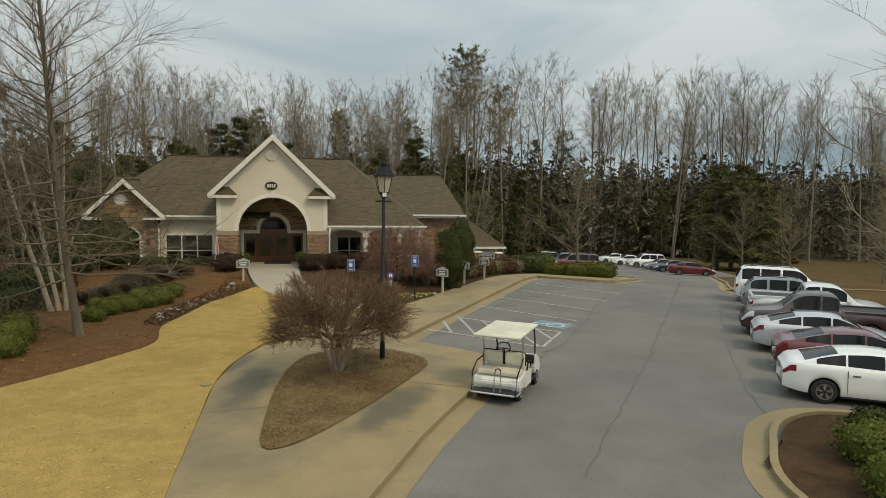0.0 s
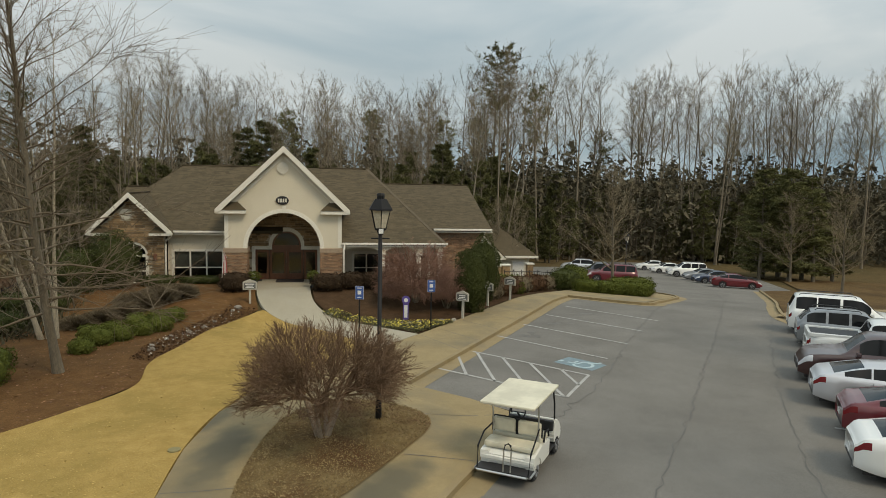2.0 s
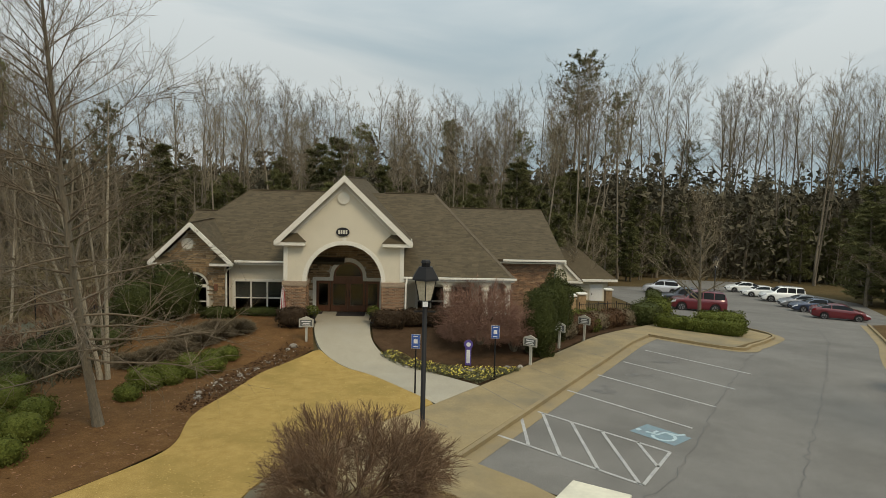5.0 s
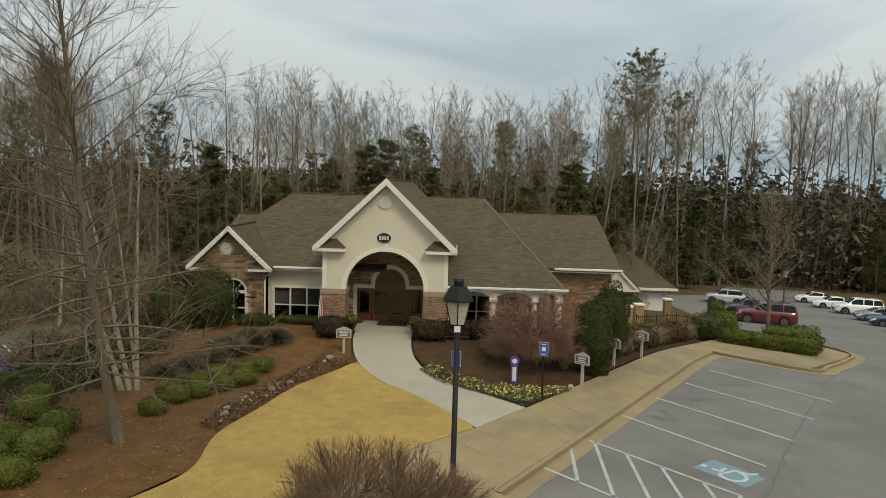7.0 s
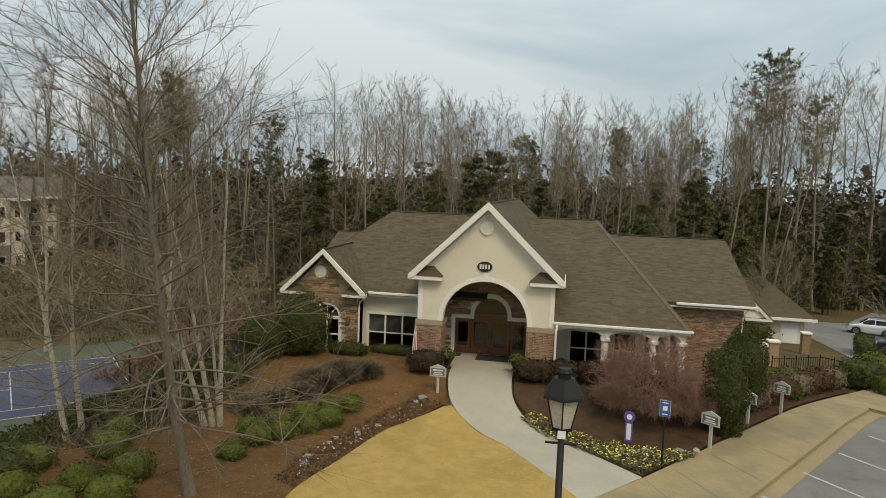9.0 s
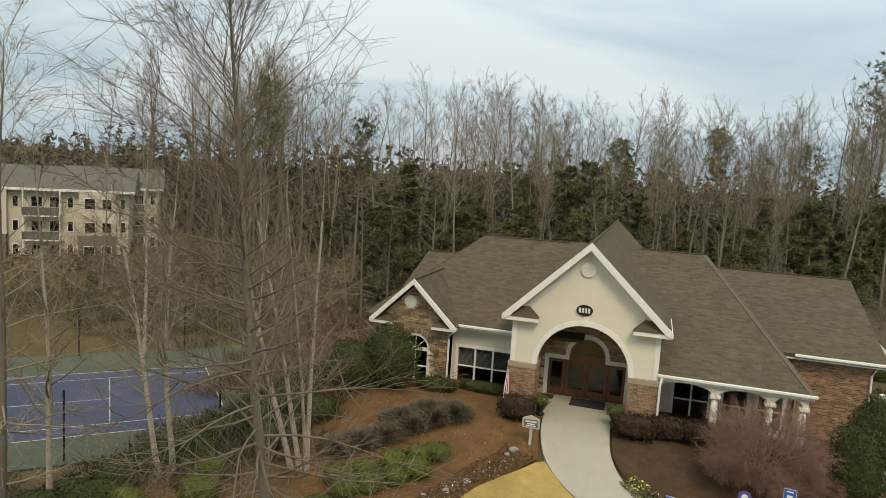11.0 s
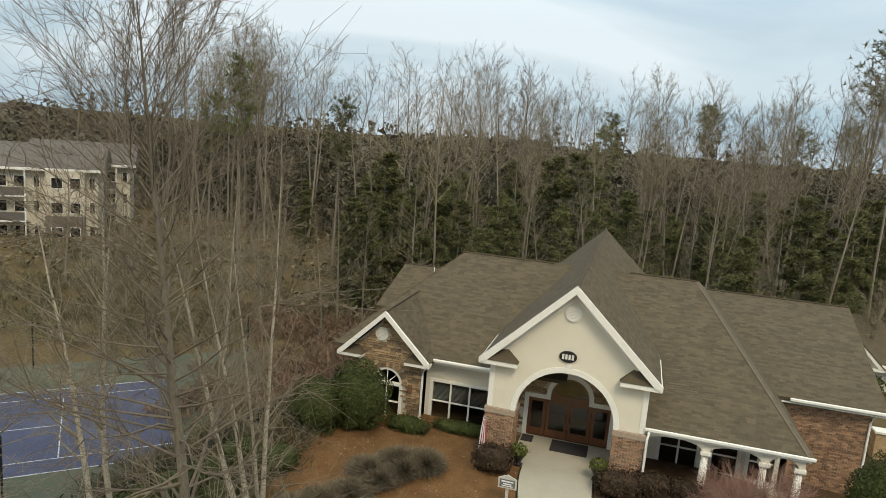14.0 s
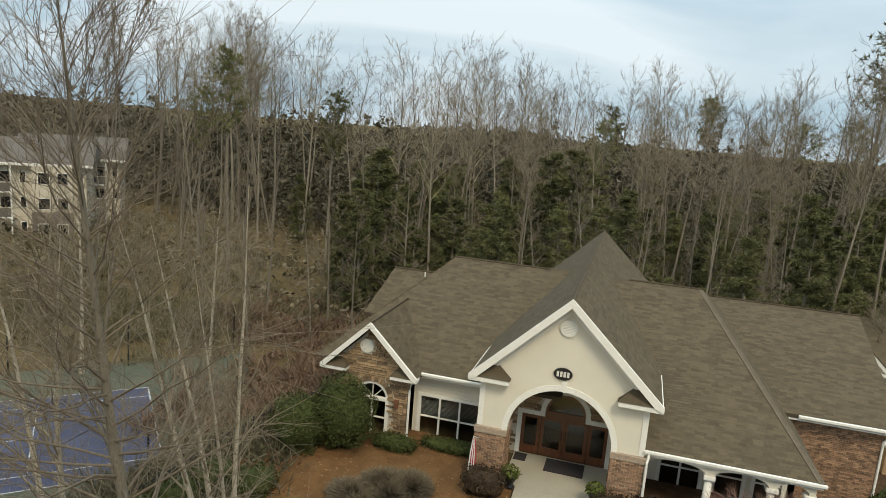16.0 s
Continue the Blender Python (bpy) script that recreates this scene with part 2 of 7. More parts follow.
def sheet_mesh(outline, lift, step=1.0, skirt=0.0):
    """A sheet with the outline that follows the ground, raised by lift, with sides going down by skirt."""
    bm = bmesh.new()
    bm.faces.new([bm.verts.new((x, y, 0)) for x, y in outline])
    xs, ys = [p[0] for p in outline], [p[1] for p in outline]
    for lo, hi, no in ((min(xs), max(xs), (1, 0, 0)), (min(ys), max(ys), (0, 1, 0))):
        c = math.floor(lo / step) * step + step
        while c < hi:
            bmesh.ops.bisect_plane(bm, geom=bm.verts[:] + bm.edges[:] + bm.faces[:], plane_co=(c * no[0], c * no[1], 0), plane_no=no, dist=1e-5)
            c += step
    bmesh.ops.triangulate(bm, faces=bm.faces[:])
    bmesh.ops.recalc_face_normals(bm, faces=bm.faces[:])
    for f in bm.faces:
        if f.normal.z < 0:
            f.normal_flip()
    for v in bm.verts:
        v.co.z = gz(v.co.x, v.co.y) + lift
    if skirt:
        rim = [e for e in bm.edges if len(e.link_faces) == 1]
        ext = bmesh.ops.extrude_edge_only(bm, edges=rim)["geom"]
        for v in ext:
            if isinstance(v, bmesh.types.BMVert):
                v.co.z -= skirt
    return bm


def setting(name, bm, material, label, category):
    return tagged(part(name, bm, material), label, category, kind="structure")

# ---- plants ----
BARK = mat("grey_bark", (0.135, 0.113, 0.080), (0.215, 0.182, 0.132), 3.0, 0.95, 0.6, 30, stretch=(1, 1, 0.25), vary=0.25)
BARK_PALE = mat("pale_bark", (0.33, 0.285, 0.205), (0.50, 0.44, 0.335), 2.0, 0.9, 0.5, 25, stretch=(1, 1, 0.4), stain=(0.14, 0.115, 0.09), stain_scale=2.0, stain_amount=0.8)
FOREST_BARK = mat("forest_bark", (0.130, 0.107, 0.075), (0.245, 0.207, 0.152), 1.2, 0.95, 0.4, 20, stretch=(1, 1, 0.2), vary=0.35)
TWIG = mat("twig_bark", (0.14, 0.108, 0.072), (0.205, 0.162, 0.112), 1.0, 0.95, 0.0, 10, vary=0.25)
TWIG_PALE = mat("pale_twig", (0.185, 0.148, 0.092), (0.265, 0.215, 0.138), 1.0, 0.95, 0.0, 10, vary=0.2)
TWIG_RED = mat("reddish_twig", (0.185, 0.10, 0.07), (0.27, 0.155, 0.11), 1.0, 0.95, 0.0, 10, vary=0.2)
NEEDLES = mat("pine_needles", (0.100, 0.101, 0.041), (0.155, 0.152, 0.065), 0.8, 0.9, 0.0, 8, spec=0.1, vary=0.3)
HOLLY = mat("evergreen_leaf", (0.036, 0.044, 0.012), (0.068, 0.078, 0.023), 3.0, 0.8, 0.0, 20, spec=0.12, vary=0.25, islands=True)
BOXWOOD = mat("boxwood_leaf", (0.066, 0.080, 0.015), (0.120, 0.134, 0.031), 3.0, 0.85, 0.0, 20, spec=0.1, vary=0.3, islands=True)
BROWNLEAF = mat("brown_leaf", (0.060, 0.033, 0.018), (0.115, 0.066, 0.036), 3.0, 0.9, 0.0, 20, spec=0.1, vary=0.35, islands=True)
GREYLEAF = mat("lavender_leaf", (0.118, 0.094, 0.060), (0.185, 0.148, 0.098), 3.0, 0.95, 0.0, 20, spec=0.1, vary=0.3, islands=True)


def mesh_of(name, verts, faces, material, smooth_shade=False):
    me = bpy.data.meshes.new(name)
    me.from_pydata(verts, [], faces)
    for mt in material if isinstance(material, (list, tuple)) else [material]:
        me.materials.append(mt)
    if smooth_shade:
        me.polygons.foreach_set("use_smooth", [True] * len(me.polygons))
    return me


def add_limb(verts, faces, pts, radii, sides):
    base = len(verts)
    n = len(pts)
    for i in range(n):
        d = pts[min(i + 1, n - 1)] - pts[max(i - 1, 0)]
        d = d / (np.linalg.norm(d) + 1e-9)
        ref = np.array((1.0, 0, 0)) if abs(d[0]) < 0.8 else np.array((0, 1.0, 0))
        s = np.cross(d, ref)
        s /= np.linalg.norm(s)
        u = np.cross(d, s)
        for k in range(sides):
            a = 2 * math.pi * k / sides
            verts.append(tuple(pts[i] + (s * math.cos(a) + u * math.sin(a)) * radii[i]))
    for i in range(n - 1):
        for k in range(sides):
            a, b = base + i * sides + k, base + i * sides + (k + 1) % sides
            faces.append((a, b, b + sides, a + sides))


def limb_path(rng, p, d, length, steps, wander, lift):
    pts = [np.array(p, float)]
    d = np.array(d, float)
    for _ in range(steps):
        d = d + rng.normal(0, wander, 3)
        d[2] += lift
        d /= np.linalg.norm(d)
        pts.append(pts[-1] + d * length / steps)
    return pts


def tree_meshes(seed, height, trunk_r, start=0.4, limbs=26, spread=0.3, rise=0.9, twigs=7, sub=3, twig_len=0.45, lean=0.03, fork=0, droop=0.0, limb_k=0.55, thin=0.008, wood=None, fine=None, sub_sides=3, taper=0.72):
    """A bare broadleaf tree: meshes of its trunk with main limbs, and of its crown of branches and twigs."""
    rng = np.random.default_rng(seed)
    tv, tf, cv, cf = [], [], [], []
    stems = [(np.zeros(3), np.array((rng.normal(0, lean), rng.normal(0, lean), 1.0)), height, trunk_r)]
    for _ in range(fork):
        a = rng.uniform(0, 6.28)
        stems.append((np.zeros(3), np.array((0.16 * math.cos(a), 0.16 * math.sin(a), 1.0)), height * rng.uniform(0.75, 0.95), trunk_r * 0.75))
    for p0, d0, h, r0 in stems:
        steps = 12
        path = limb_path(rng, p0 - np.array((0, 0, 0.3)), d0, h, steps, 0.025, 0.02)
        rad = [max(thin, r0 * (1 - i / steps) ** 0.85 * (1.35 if i == 0 else 1.0)) for i in range(steps + 1)]
        add_limb(tv, tf, path, rad, 7)
        for i in range(limbs // len(stems) + 1):
            f = start + (1 - start) * ((i + rng.uniform(0, 1)) / (limbs // len(stems) + 1)) ** 0.9
            f = min(f, 0.985)
            k = f * steps
            k0 = int(k)
            p = path[k0] + (path[min(k0 + 1, steps)] - path[k0]) * (k - k0)
            rr = max(thin, (rad[k0] + (rad[min(k0 + 1, steps)] - rad[k0]) * (k - k0)) * limb_k)
            a = rng.uniform(0, 2 * math.pi)
            up = rise * (0.35 + 0.85 * f) + rng.normal(0, 0.12) - droop * (1 - f)
            d = np.array((math.cos(a), math.sin(a), up))
            length = h * spread * (1.12 - taper * f) * rng.uniform(0.65, 1.2)
            br = limb_path(rng, p, d / np.linalg.norm(d), length, 5, 0.10, 0.05 - droop * 0.06)
            add_limb(cv, cf, br, [max(thin, rr * (1 - j / 5.6)) for j in range(6)], 4)
            for _ in range(twigs):
                g = rng.uniform(0.2, 1.0) * 5
                g0 = min(int(g), 4)
                q = br[g0] + (br[g0 + 1] - br[g0]) * (g - g0)
                dd = (br[g0 + 1] - br[g0])
                dd = dd / np.linalg.norm(dd) + rng.normal(0, 0.55, 3)
                dd[2] += 0.15
                tl = length * twig_len * rng.uniform(0.5, 1.1)
                tw = limb_path(rng, q, dd / np.linalg.norm(dd), tl, 3, 0.16, 0.04 - droop * 0.05)
                add_limb(cv, cf, tw, [max(thin * 0.8, rr * 0.35 * (1 - j / 3.6)) for j in range(4)], sub_sides)
                for _ in range(sub):
                    w0 = rng.integers(0, 3)
                    q2 = tw[w0] + (tw[w0 + 1] - tw[w0]) * rng.uniform(0, 1)
                    d2 = (tw[w0 + 1] - tw[w0])
                    d2 = d2 / np.linalg.norm(d2) + rng.normal(0, 0.6, 3)
                    d2[2] += 0.1
                    e2 = q2 + d2 / np.linalg.norm(d2) * tl * rng.uniform(0.3, 0.7)
                    add_limb(cv, cf, [q2, e2], [thin * 0.8, thin * 0.45], 3)
    return mesh_of("trunk", tv, tf, wood or BARK, True), mesh_of("crown", cv, cf, fine or TWIG, True)


def pine_meshes(seed, height, trunk_r, start=0.3, whorls=16, reach=0.22, tufts=9, tuft=0.5, blades=7, material=None, top=0.35):
    """A pine: a straight trunk with limbs, and a crown of needle tufts with gaps."""
    rng = np.random.default_rng(seed)
    tv, tf, cv, cf = [], [], [], []
    path = limb_path(rng, (0, 0, -0.3), (0.0, 0.0, 1.0), height, 10, 0.012, 0.03)
    rad = [max(0.03, trunk_r * (1 - i / 10.6)) for i in range(11)]
    add_limb(tv, tf, path, rad, 7)
    for w in range(whorls):
        f = start + (0.99 - start) * (w + rng.uniform(-0.3, 0.3)) / (whorls - 1)
        f = min(max(f, start), 0.99)
        k0 = min(int(f * 10), 9)
        p = path[k0] + (path[k0 + 1] - path[k0]) * (f * 10 - k0)
        for _ in range(rng.integers(3, 6)):
            a = rng.uniform(0, 6.283)
            prof = math.sin(min(1.0, (1 - f) / (1 - start) * 1.0 + top) * 1.57) if f > start + 0.25 * (1 - start) else 0.75
            prof = min(prof, (1 - f) / (1 - start) + top)
            length = height * reach * prof * rng.uniform(0.5, 1.15)
            br = limb_path(rng, p, (math.cos(a), math.sin(a), 0.35), length, 3, 0.12, 0.06)
            add_limb(tv, tf, br, [0.05, 0.035, 0.022, 0.01], 3)
            for _ in range(tufts):
                g = rng.uniform(0.9, 3.0)
                g0 = min(int(g), 2)
                c = br[g0] + (br[g0 + 1] - br[g0]) * (g - g0) + rng.normal(0, 0.16 * length * 0.5, 3) * (1, 1, 0.9)
                for _ in range(blades):
                    d = rng.normal(0, 1, 3)
                    d[2] += 0.5
                    d /= np.linalg.norm(d)
                    s = np.cross(d, rng.normal(0, 1, 3))
                    s /= np.linalg.norm(s)
                    ln = tuft * rng.uniform(0.6, 1.2)
                    b = len(cv)
                    cv.extend([tuple(c - s * ln * 0.09), tuple(c + s * ln * 0.09), tuple(c + d * ln)])
                    cf.append((b, b + 1, b + 2))
    return mesh_of("trunk", tv, tf, BARK, True), mesh_of("crown", cv, cf, material or NEEDLES)


def leafy_mesh(seed, shape, count, leaf, material, name="foliage", fill=0.25):
    """Foliage: small bent leaves strewn near the surface of a shape given as a function of direction, around the origin at ground level."""
    rng = np.random.default_rng(seed)
    d = rng.normal(0, 1, (count, 3))
    d /= np.linalg.norm(d, axis=1)[:, None]
    lump = 1 + 0.10 * np.sin(d[:, 0] * 7 + seed) * np.cos(d[:, 1] * 6 - seed) + 0.08 * np.sin(d[:, 2] * 9 + seed * 2)
    r = (1 - fill * rng.random(count) ** 2.0) * lump
    sx, sy, sz, cz, square = shape
    m = np.max(np.abs(d), axis=1)[:, None]
    dd = d * (1 - square) + d / m * square * 0.86
    c = dd * r[:, None] * (sx, sy, sz) + (0, 0, cz)
    c[:, 2] = np.maximum(c[:, 2], 0.03)
    n = d + rng.normal(0, 0.55, (count, 3))
    n /= np.linalg.norm(n, axis=1)[:, None]
    s = np.cross(n, rng.normal(0, 1, (count, 3)))
    s /= np.linalg.norm(s, axis=1)[:, None]
    u = np.cross(n, s)
    k = leaf * rng.uniform(0.6, 1.3, (count, 1))
    quad = np.stack([c - s * k * 0.5, c - u * k * 0.32, c + s * k * 0.5 + n * k * 0.15, c + u * k * 0.32], 1).reshape(-1, 3)
    idx = np.arange(count * 4).reshape(-1, 4)
    return mesh_of(name, quad.tolist(), idx.tolist(), material)


def plant(name, meshes, names, m, label, category, group=""):
    root = thing(name, m, label, category, group)
    for me, nm in zip(meshes, names):
        ob = new(nm, me)
        ob.parent = root
    return root

# ---- the ground and what is laid on it ----
def ground_sheet():
    near = [x * 1.0 for x in range(-60, 61)]
    far = [70, 85, 105, 130, 165, 210, 270, 350, 450, 600, 900, 1400, 2200]
    xs = [-v for v in far[::-1]] + near + far
    ys = [-v for v in far[::-1]] + near + far
    verts, faces = [], []
    for y in ys:
        for x in xs:
            z = gz(x, y) - 0.03
            verts.append((x, y, z + hill_z(x, y)))
    n = len(xs)
    for j in range(len(ys) - 1):
        for i in range(n - 1):
            a = j * n + i
            faces.append((a, a + 1, a + n + 1, a + n))
    me = mesh_of("ground", verts, faces, FOREST_FLOOR, True)
    return tagged(new("ground", me), "brown leaf litter and bare earth under the woods", "ground", kind="structure")


ground_sheet()

# asphalt: the drive with its parking bays
drive = [(-3.0, -60), (10.0, -60), (10.0, -29.6), (11.5, -26.9), (13.2, -25.4), (15.0, -25.4), (19.2, -28.2), (21.0, -22.5), (29.6, -9.6), (26.3, -6.6), (27.0, -4.2), (30.2, 0.6), (34.3, 6.4), (40.0, 15.5), (49.0, 24.0), (60, 46), (60, 74), (46, 74), (36, 56), (27.0, 52), (25.5, 33), (24.0, 18), (26.5, 16.0), (27.8, 14.0), (27.2, 12.2), (27.4, 7.6), (25.5, 4.6), (20.8, -0.2), (17.6, 3.2), (4.85, -15.1), (7.3, -17.4), (8.4, -18.6), (5.9, -22.0), (3.9, -25.0), (2.3, -27.8), (-1, -34), (-8, -44)]
setting("road", sheet_mesh(drive, 0.0), ASPHALT, "grey worn asphalt drive with long cracks and parking bays", "road")

# the pale tan apron and pavement beside the bays
apron = [(-1.5, -34), (-1.6, -27.0), (-1.45, -23.0), (-1.35, -20.0), (-0.9, -17.3), (0.2, -14.6), (2.4, -12.0), (4.2, -10.2), (6.25, -7.8), (18.6, 8.0), (22.3, 13.4), (23.4, 12.8), (26.9, 11.6), (27.0, 7.6), (25.3, 5.2), (20.8, 0.2), (17.5, 3.8), (17.0, 3.1), (4.65, -14.9), (6.6, -16.9), (7.7, -18.5), (5.4, -22.1), (3.4, -25.1), (1.8, -28.0), (0.2, -31.0)]
setting("pavement", sheet_mesh(apron, 0.13, skirt=0.3), CONCRETE, "tan stained concrete pavement beside the parking bays", "pavement")

# the walk to the door
front_walk = rounded([(-1.35, 1.0), (-1.3, -1.2), (-0.75, -3.3), (0.5, -5.1), (2.0, -6.7), (4.3, -10.1)], closed=False) + rounded([(6.2, -7.8), (4.1, -5.7), (2.4, -4.1), (1.6, -2.4), (1.4, -0.2), (1.4, 1.0)], closed=False)
setting("front_walk", sheet_mesh(front_walk, 0.135, step=0.5, skirt=0.2), PATH_CONCRETE, "pale concrete walk curving to the entrance", "path")

lawn = rounded([(-1.05, -3.6), (-2.7, -5.8), (-3.5, -9.0), (-4.1, -11.6), (-3.9, -14.4), (-5.0, -16.6), (-6.3, -18.5), (-8.2, -21.0), (-11, -26), (-14, -34)], closed=False) + [(-1.6, -34)] + rounded([(-1.55, -27.0), (-1.45, -23.0), (-1.35, -20.0), (-0.9, -17.3), (0.2, -14.6), (2.4, -12.0), (4.2, -10.2)], closed=False) + rounded([(4.1, -9.8), (2.0, -6.75), (0.5, -5.2), (-0.75, -3.45)], closed=False)
setting("lawn", sheet_mesh(lawn, 0.15, skirt=0.2), LAWN, "straw-yellow dormant lawn in winter", "lawn")

left_bed = [(-1.45, 0.2), (-1.4, -1.2), (-1.05, -3.3), (-2.7, -5.6), (-3.5, -8.8), (-4.1, -11.4), (-3.9, -14.2), (-5.0, -16.4), (-6.3, -18.3), (-8.2, -20.8), (-11, -26), (-14, -34), (-30, -34), (-26, -18), (-16, -9.5), (-12.5, -2), (-11.5, 3), (-9.9, 2.1), (-6.5, 2.1), (-6.5, 3.0), (-3.1, 3.0), (-3.1, 0.2)]
setting("left_bed", sheet_mesh(left_bed, 0.10), STRAW, "bed of brown pine straw with low shrubs", "flower bed")
right_bed = [(1.45, 0.2), (1.65, -2.4), (2.45, -4.0), (4.1, -5.55), (6.2, -7.65), (18.4, 8.1), (17.0, 14), (12.4, 12), (12.4, 5.6), (9.0, 5.6), (9.0, 3.0), (3.1, 3.0), (3.1, 0.2)]
setting("right_bed", sheet_mesh(right_bed, 0.10), MULCH, "mulched bed with shrubs and pansies along the pavement", "flower bed")

island = rounded([(0.25, -25.2), (0.15, -23.0), (0.6, -20.2), (1.4, -18.2), (3.2, -17.4), (4.6, -18.3), (4.9, -19.6), (3.9, -21.6), (2.3, -23.6)], 5)
setting("island_bed", sheet_mesh(island, 0.16, step=0.5), ISLAND_GRASS, "dry grass and pine straw island in the drive", "flower bed")

# ---- the clubhouse ----
clubhouse = thing("clubhouse", pose(0, 0, 0), "single-storey clubhouse with cream stucco, brick and brown shingle roofs", "house")


def shingled(poly, eave_a, eave_b, name="roof", thick=0.14, course=0.145, tab=0.34, label=""):
    """A roof plane: a slab under courses of overlapping shingle tabs. poly: corners in order; eave_a to eave_b runs along the eave."""
    poly = [Vector(p) for p in poly]
    u = (Vector(eave_b) - Vector(eave_a)).normalized()
    nrm = Vector((0, 0, 0))
    for a, b in zip(poly, poly[1:] + poly[:1]):
        nrm += a.cross(b)
    nrm.normalize()
    if nrm.z < 0:
        nrm = -nrm
    v = nrm.cross(u)
    if v.z < 0:
        v = -v
    o = Vector(eave_a)
    bm = bmesh.new()
    top = [bm.verts.new(p) for p in poly]
    low = [bm.verts.new(p - Vector((0, 0, thick))) for p in poly]
    bm.faces.new(top)
    bm.faces.new(low[::-1])
    for i in range(len(top)):
        j = (i + 1) % len(top)
        bm.faces.new((top[j], top[i], low[i], low[j]))
    bmesh.ops.recalc_face_normals(bm, faces=bm.faces[:])
    slab = part(name, bm, SHINGLE_BASE, clubhouse, label)
    flat = [((p - o).dot(u), (p - o).dot(v)) for p in poly]

    def span(c):
        xs = []
        for (x0, y0), (x1, y1) in zip(flat, flat[1:] + flat[:1]):
            if (y0 <= c < y1) or (y1 <= c < y0):
                xs.append(x0 + (x1 - x0) * (c - y0) / (y1 - y0))
        return (min(xs), max(xs)) if len(xs) >= 2 else None

    verts, faces = [], []
    rng = random.Random(len(bpy.data.objects))
    c = 0.0
    while c < max(f[1] for f in flat) - 0.02:
        s = span(c + 0.03)
        if s:
            x = s[0] - rng.uniform(0, tab)
            while x < s[1]:
                w = tab * rng.uniform(0.7, 1.3)
                a, b = max(x, s[0]), min(x + w, s[1])
                x += w
                if b - a < 0.03:
                    continue
                e = rng.uniform(0.003, 0.0055)
                k = len(verts)
                for px, py, h in ((a, c, e), (b, c, e), (b, c + course * 1.02, 0.002), (a, c + course * 1.02, 0.002), (a, c, 0.001), (b, c, 0.001)):
                    verts.append(tuple(o + u * px + v * py + nrm * h))
                faces.extend([(k, k + 1, k + 2, k + 3), (k, k + 4, k + 5, k + 1)])
        c += course
    ob = new("shingles", mesh_of("shingles", verts, faces, SHINGLE))
    ob.parent = slab
    ob["kind"] = "stuff"
    return slab


RIDGE_Y, RIDGE_Z = 9.55, 6.66
# main hipped roof
shingled([(-11.0, 2.6, 2.95), (-3.0, 2.6, 2.95), (-0.2, 2.6, 2.95), (-0.2, RIDGE_Y, RIDGE_Z), (-6.8, RIDGE_Y, RIDGE_Z)], (-11.0, 2.6, 2.95), (-3, 2.6, 2.95))
shingled([(2.9, 0.3, 2.52), (8.85, 0.3, 2.52), (5.08, RIDGE_Y, RIDGE_Z), (0.2, RIDGE_Y, RIDGE_Z), (0.2, 4.0, 4.18), (2.9, 4.0, 4.18)], (0.2, 0.3, 2.52), (8.85, 0.3, 2.52))
shingled([(8.85, 0.3, 2.52), (8.85, 18.8, 2.52), (5.08, RIDGE_Y, RIDGE_Z)], (8.85, 0.3, 2.52), (8.85, 18.8, 2.52))
shingled([(-11.0, 2.6, 2.95), (-6.8, RIDGE_Y, RIDGE_Z), (-11.0, 16.5, 2.95)], (-11.0, 2.6, 2.95), (-11.0, 16.5, 2.95))
shingled([(-11.0, 16.5, 2.95), (-6.8, RIDGE_Y, RIDGE_Z), (5.08, RIDGE_Y, RIDGE_Z), (8.85, 18.8, 2.0), (-0.2, 17.5, 2.6)], (-11, 16.5, 2.95), (8.85, 16.5, 2.95))
# tall cross gable over the entrance
for s in (-1, 1):
    shingled([(3.45 * s, -0.05, 4.26), (3.45 * s, 19.2, 4.26), (0, 19.2, 7.58), (0, -0.05, 7.58)], (3.45 * s, -0.05, 4.26), (3.45 * s, 19.2, 4.26))
# stone gable on the left
for s in (-1, 1):
    shingled([(-8.2 + 2.12 * s, 1.75, 2.90), (-8.2 + 2.12 * s, 6.3, 2.90), (-8.2, 6.6, 4.98), (-8.2, 1.75, 4.98)], (-8.2 + 2.12 * s, 1.75, 2.90), (-8.2 + 2.12 * s, 6.3, 2.90))
# low wing behind on the left
shingled([(-11.3, 8.6, 3.3), (-6.0, 8.6, 3.3), (-6.0, 11.5, 5.22), (-10.75, 11.5, 5.22)], (-11.3, 8.6, 3.3), (-6.0, 8.6, 3.3))
shingled([(-11.3, 14.4, 3.3), (-6.0, 14.4, 3.3), (-6.0, 11.5, 5.22), (-10.75, 11.5, 5.22)], (-11.3, 14.4, 3.3), (-6.0, 14.4, 3.3))
# wing on the right
shingled([(6.0, 5.3, 2.98), (12.7, 5.3, 2.98), (12.7, 13.05, 5.68), (4.5, 13.05, 5.68)], (6.0, 5.3, 2.98), (12.7, 5.3, 2.98))
shingled([(6.0, 20.8, 2.98), (12.7, 20.8, 2.98), (12.7, 13.05, 5.68), (4.5, 13.05, 5.68)], (6.0, 20.8, 2.98), (12.7, 20.8, 2.98))


def arch(x, z, r, a0, a1, n=20):
    return [(x + r * math.cos(radians(a0 + (a1 - a0) * k / n)), z + r * math.sin(radians(a0 + (a1 - a0) * k / n))) for k in range(n + 1)]


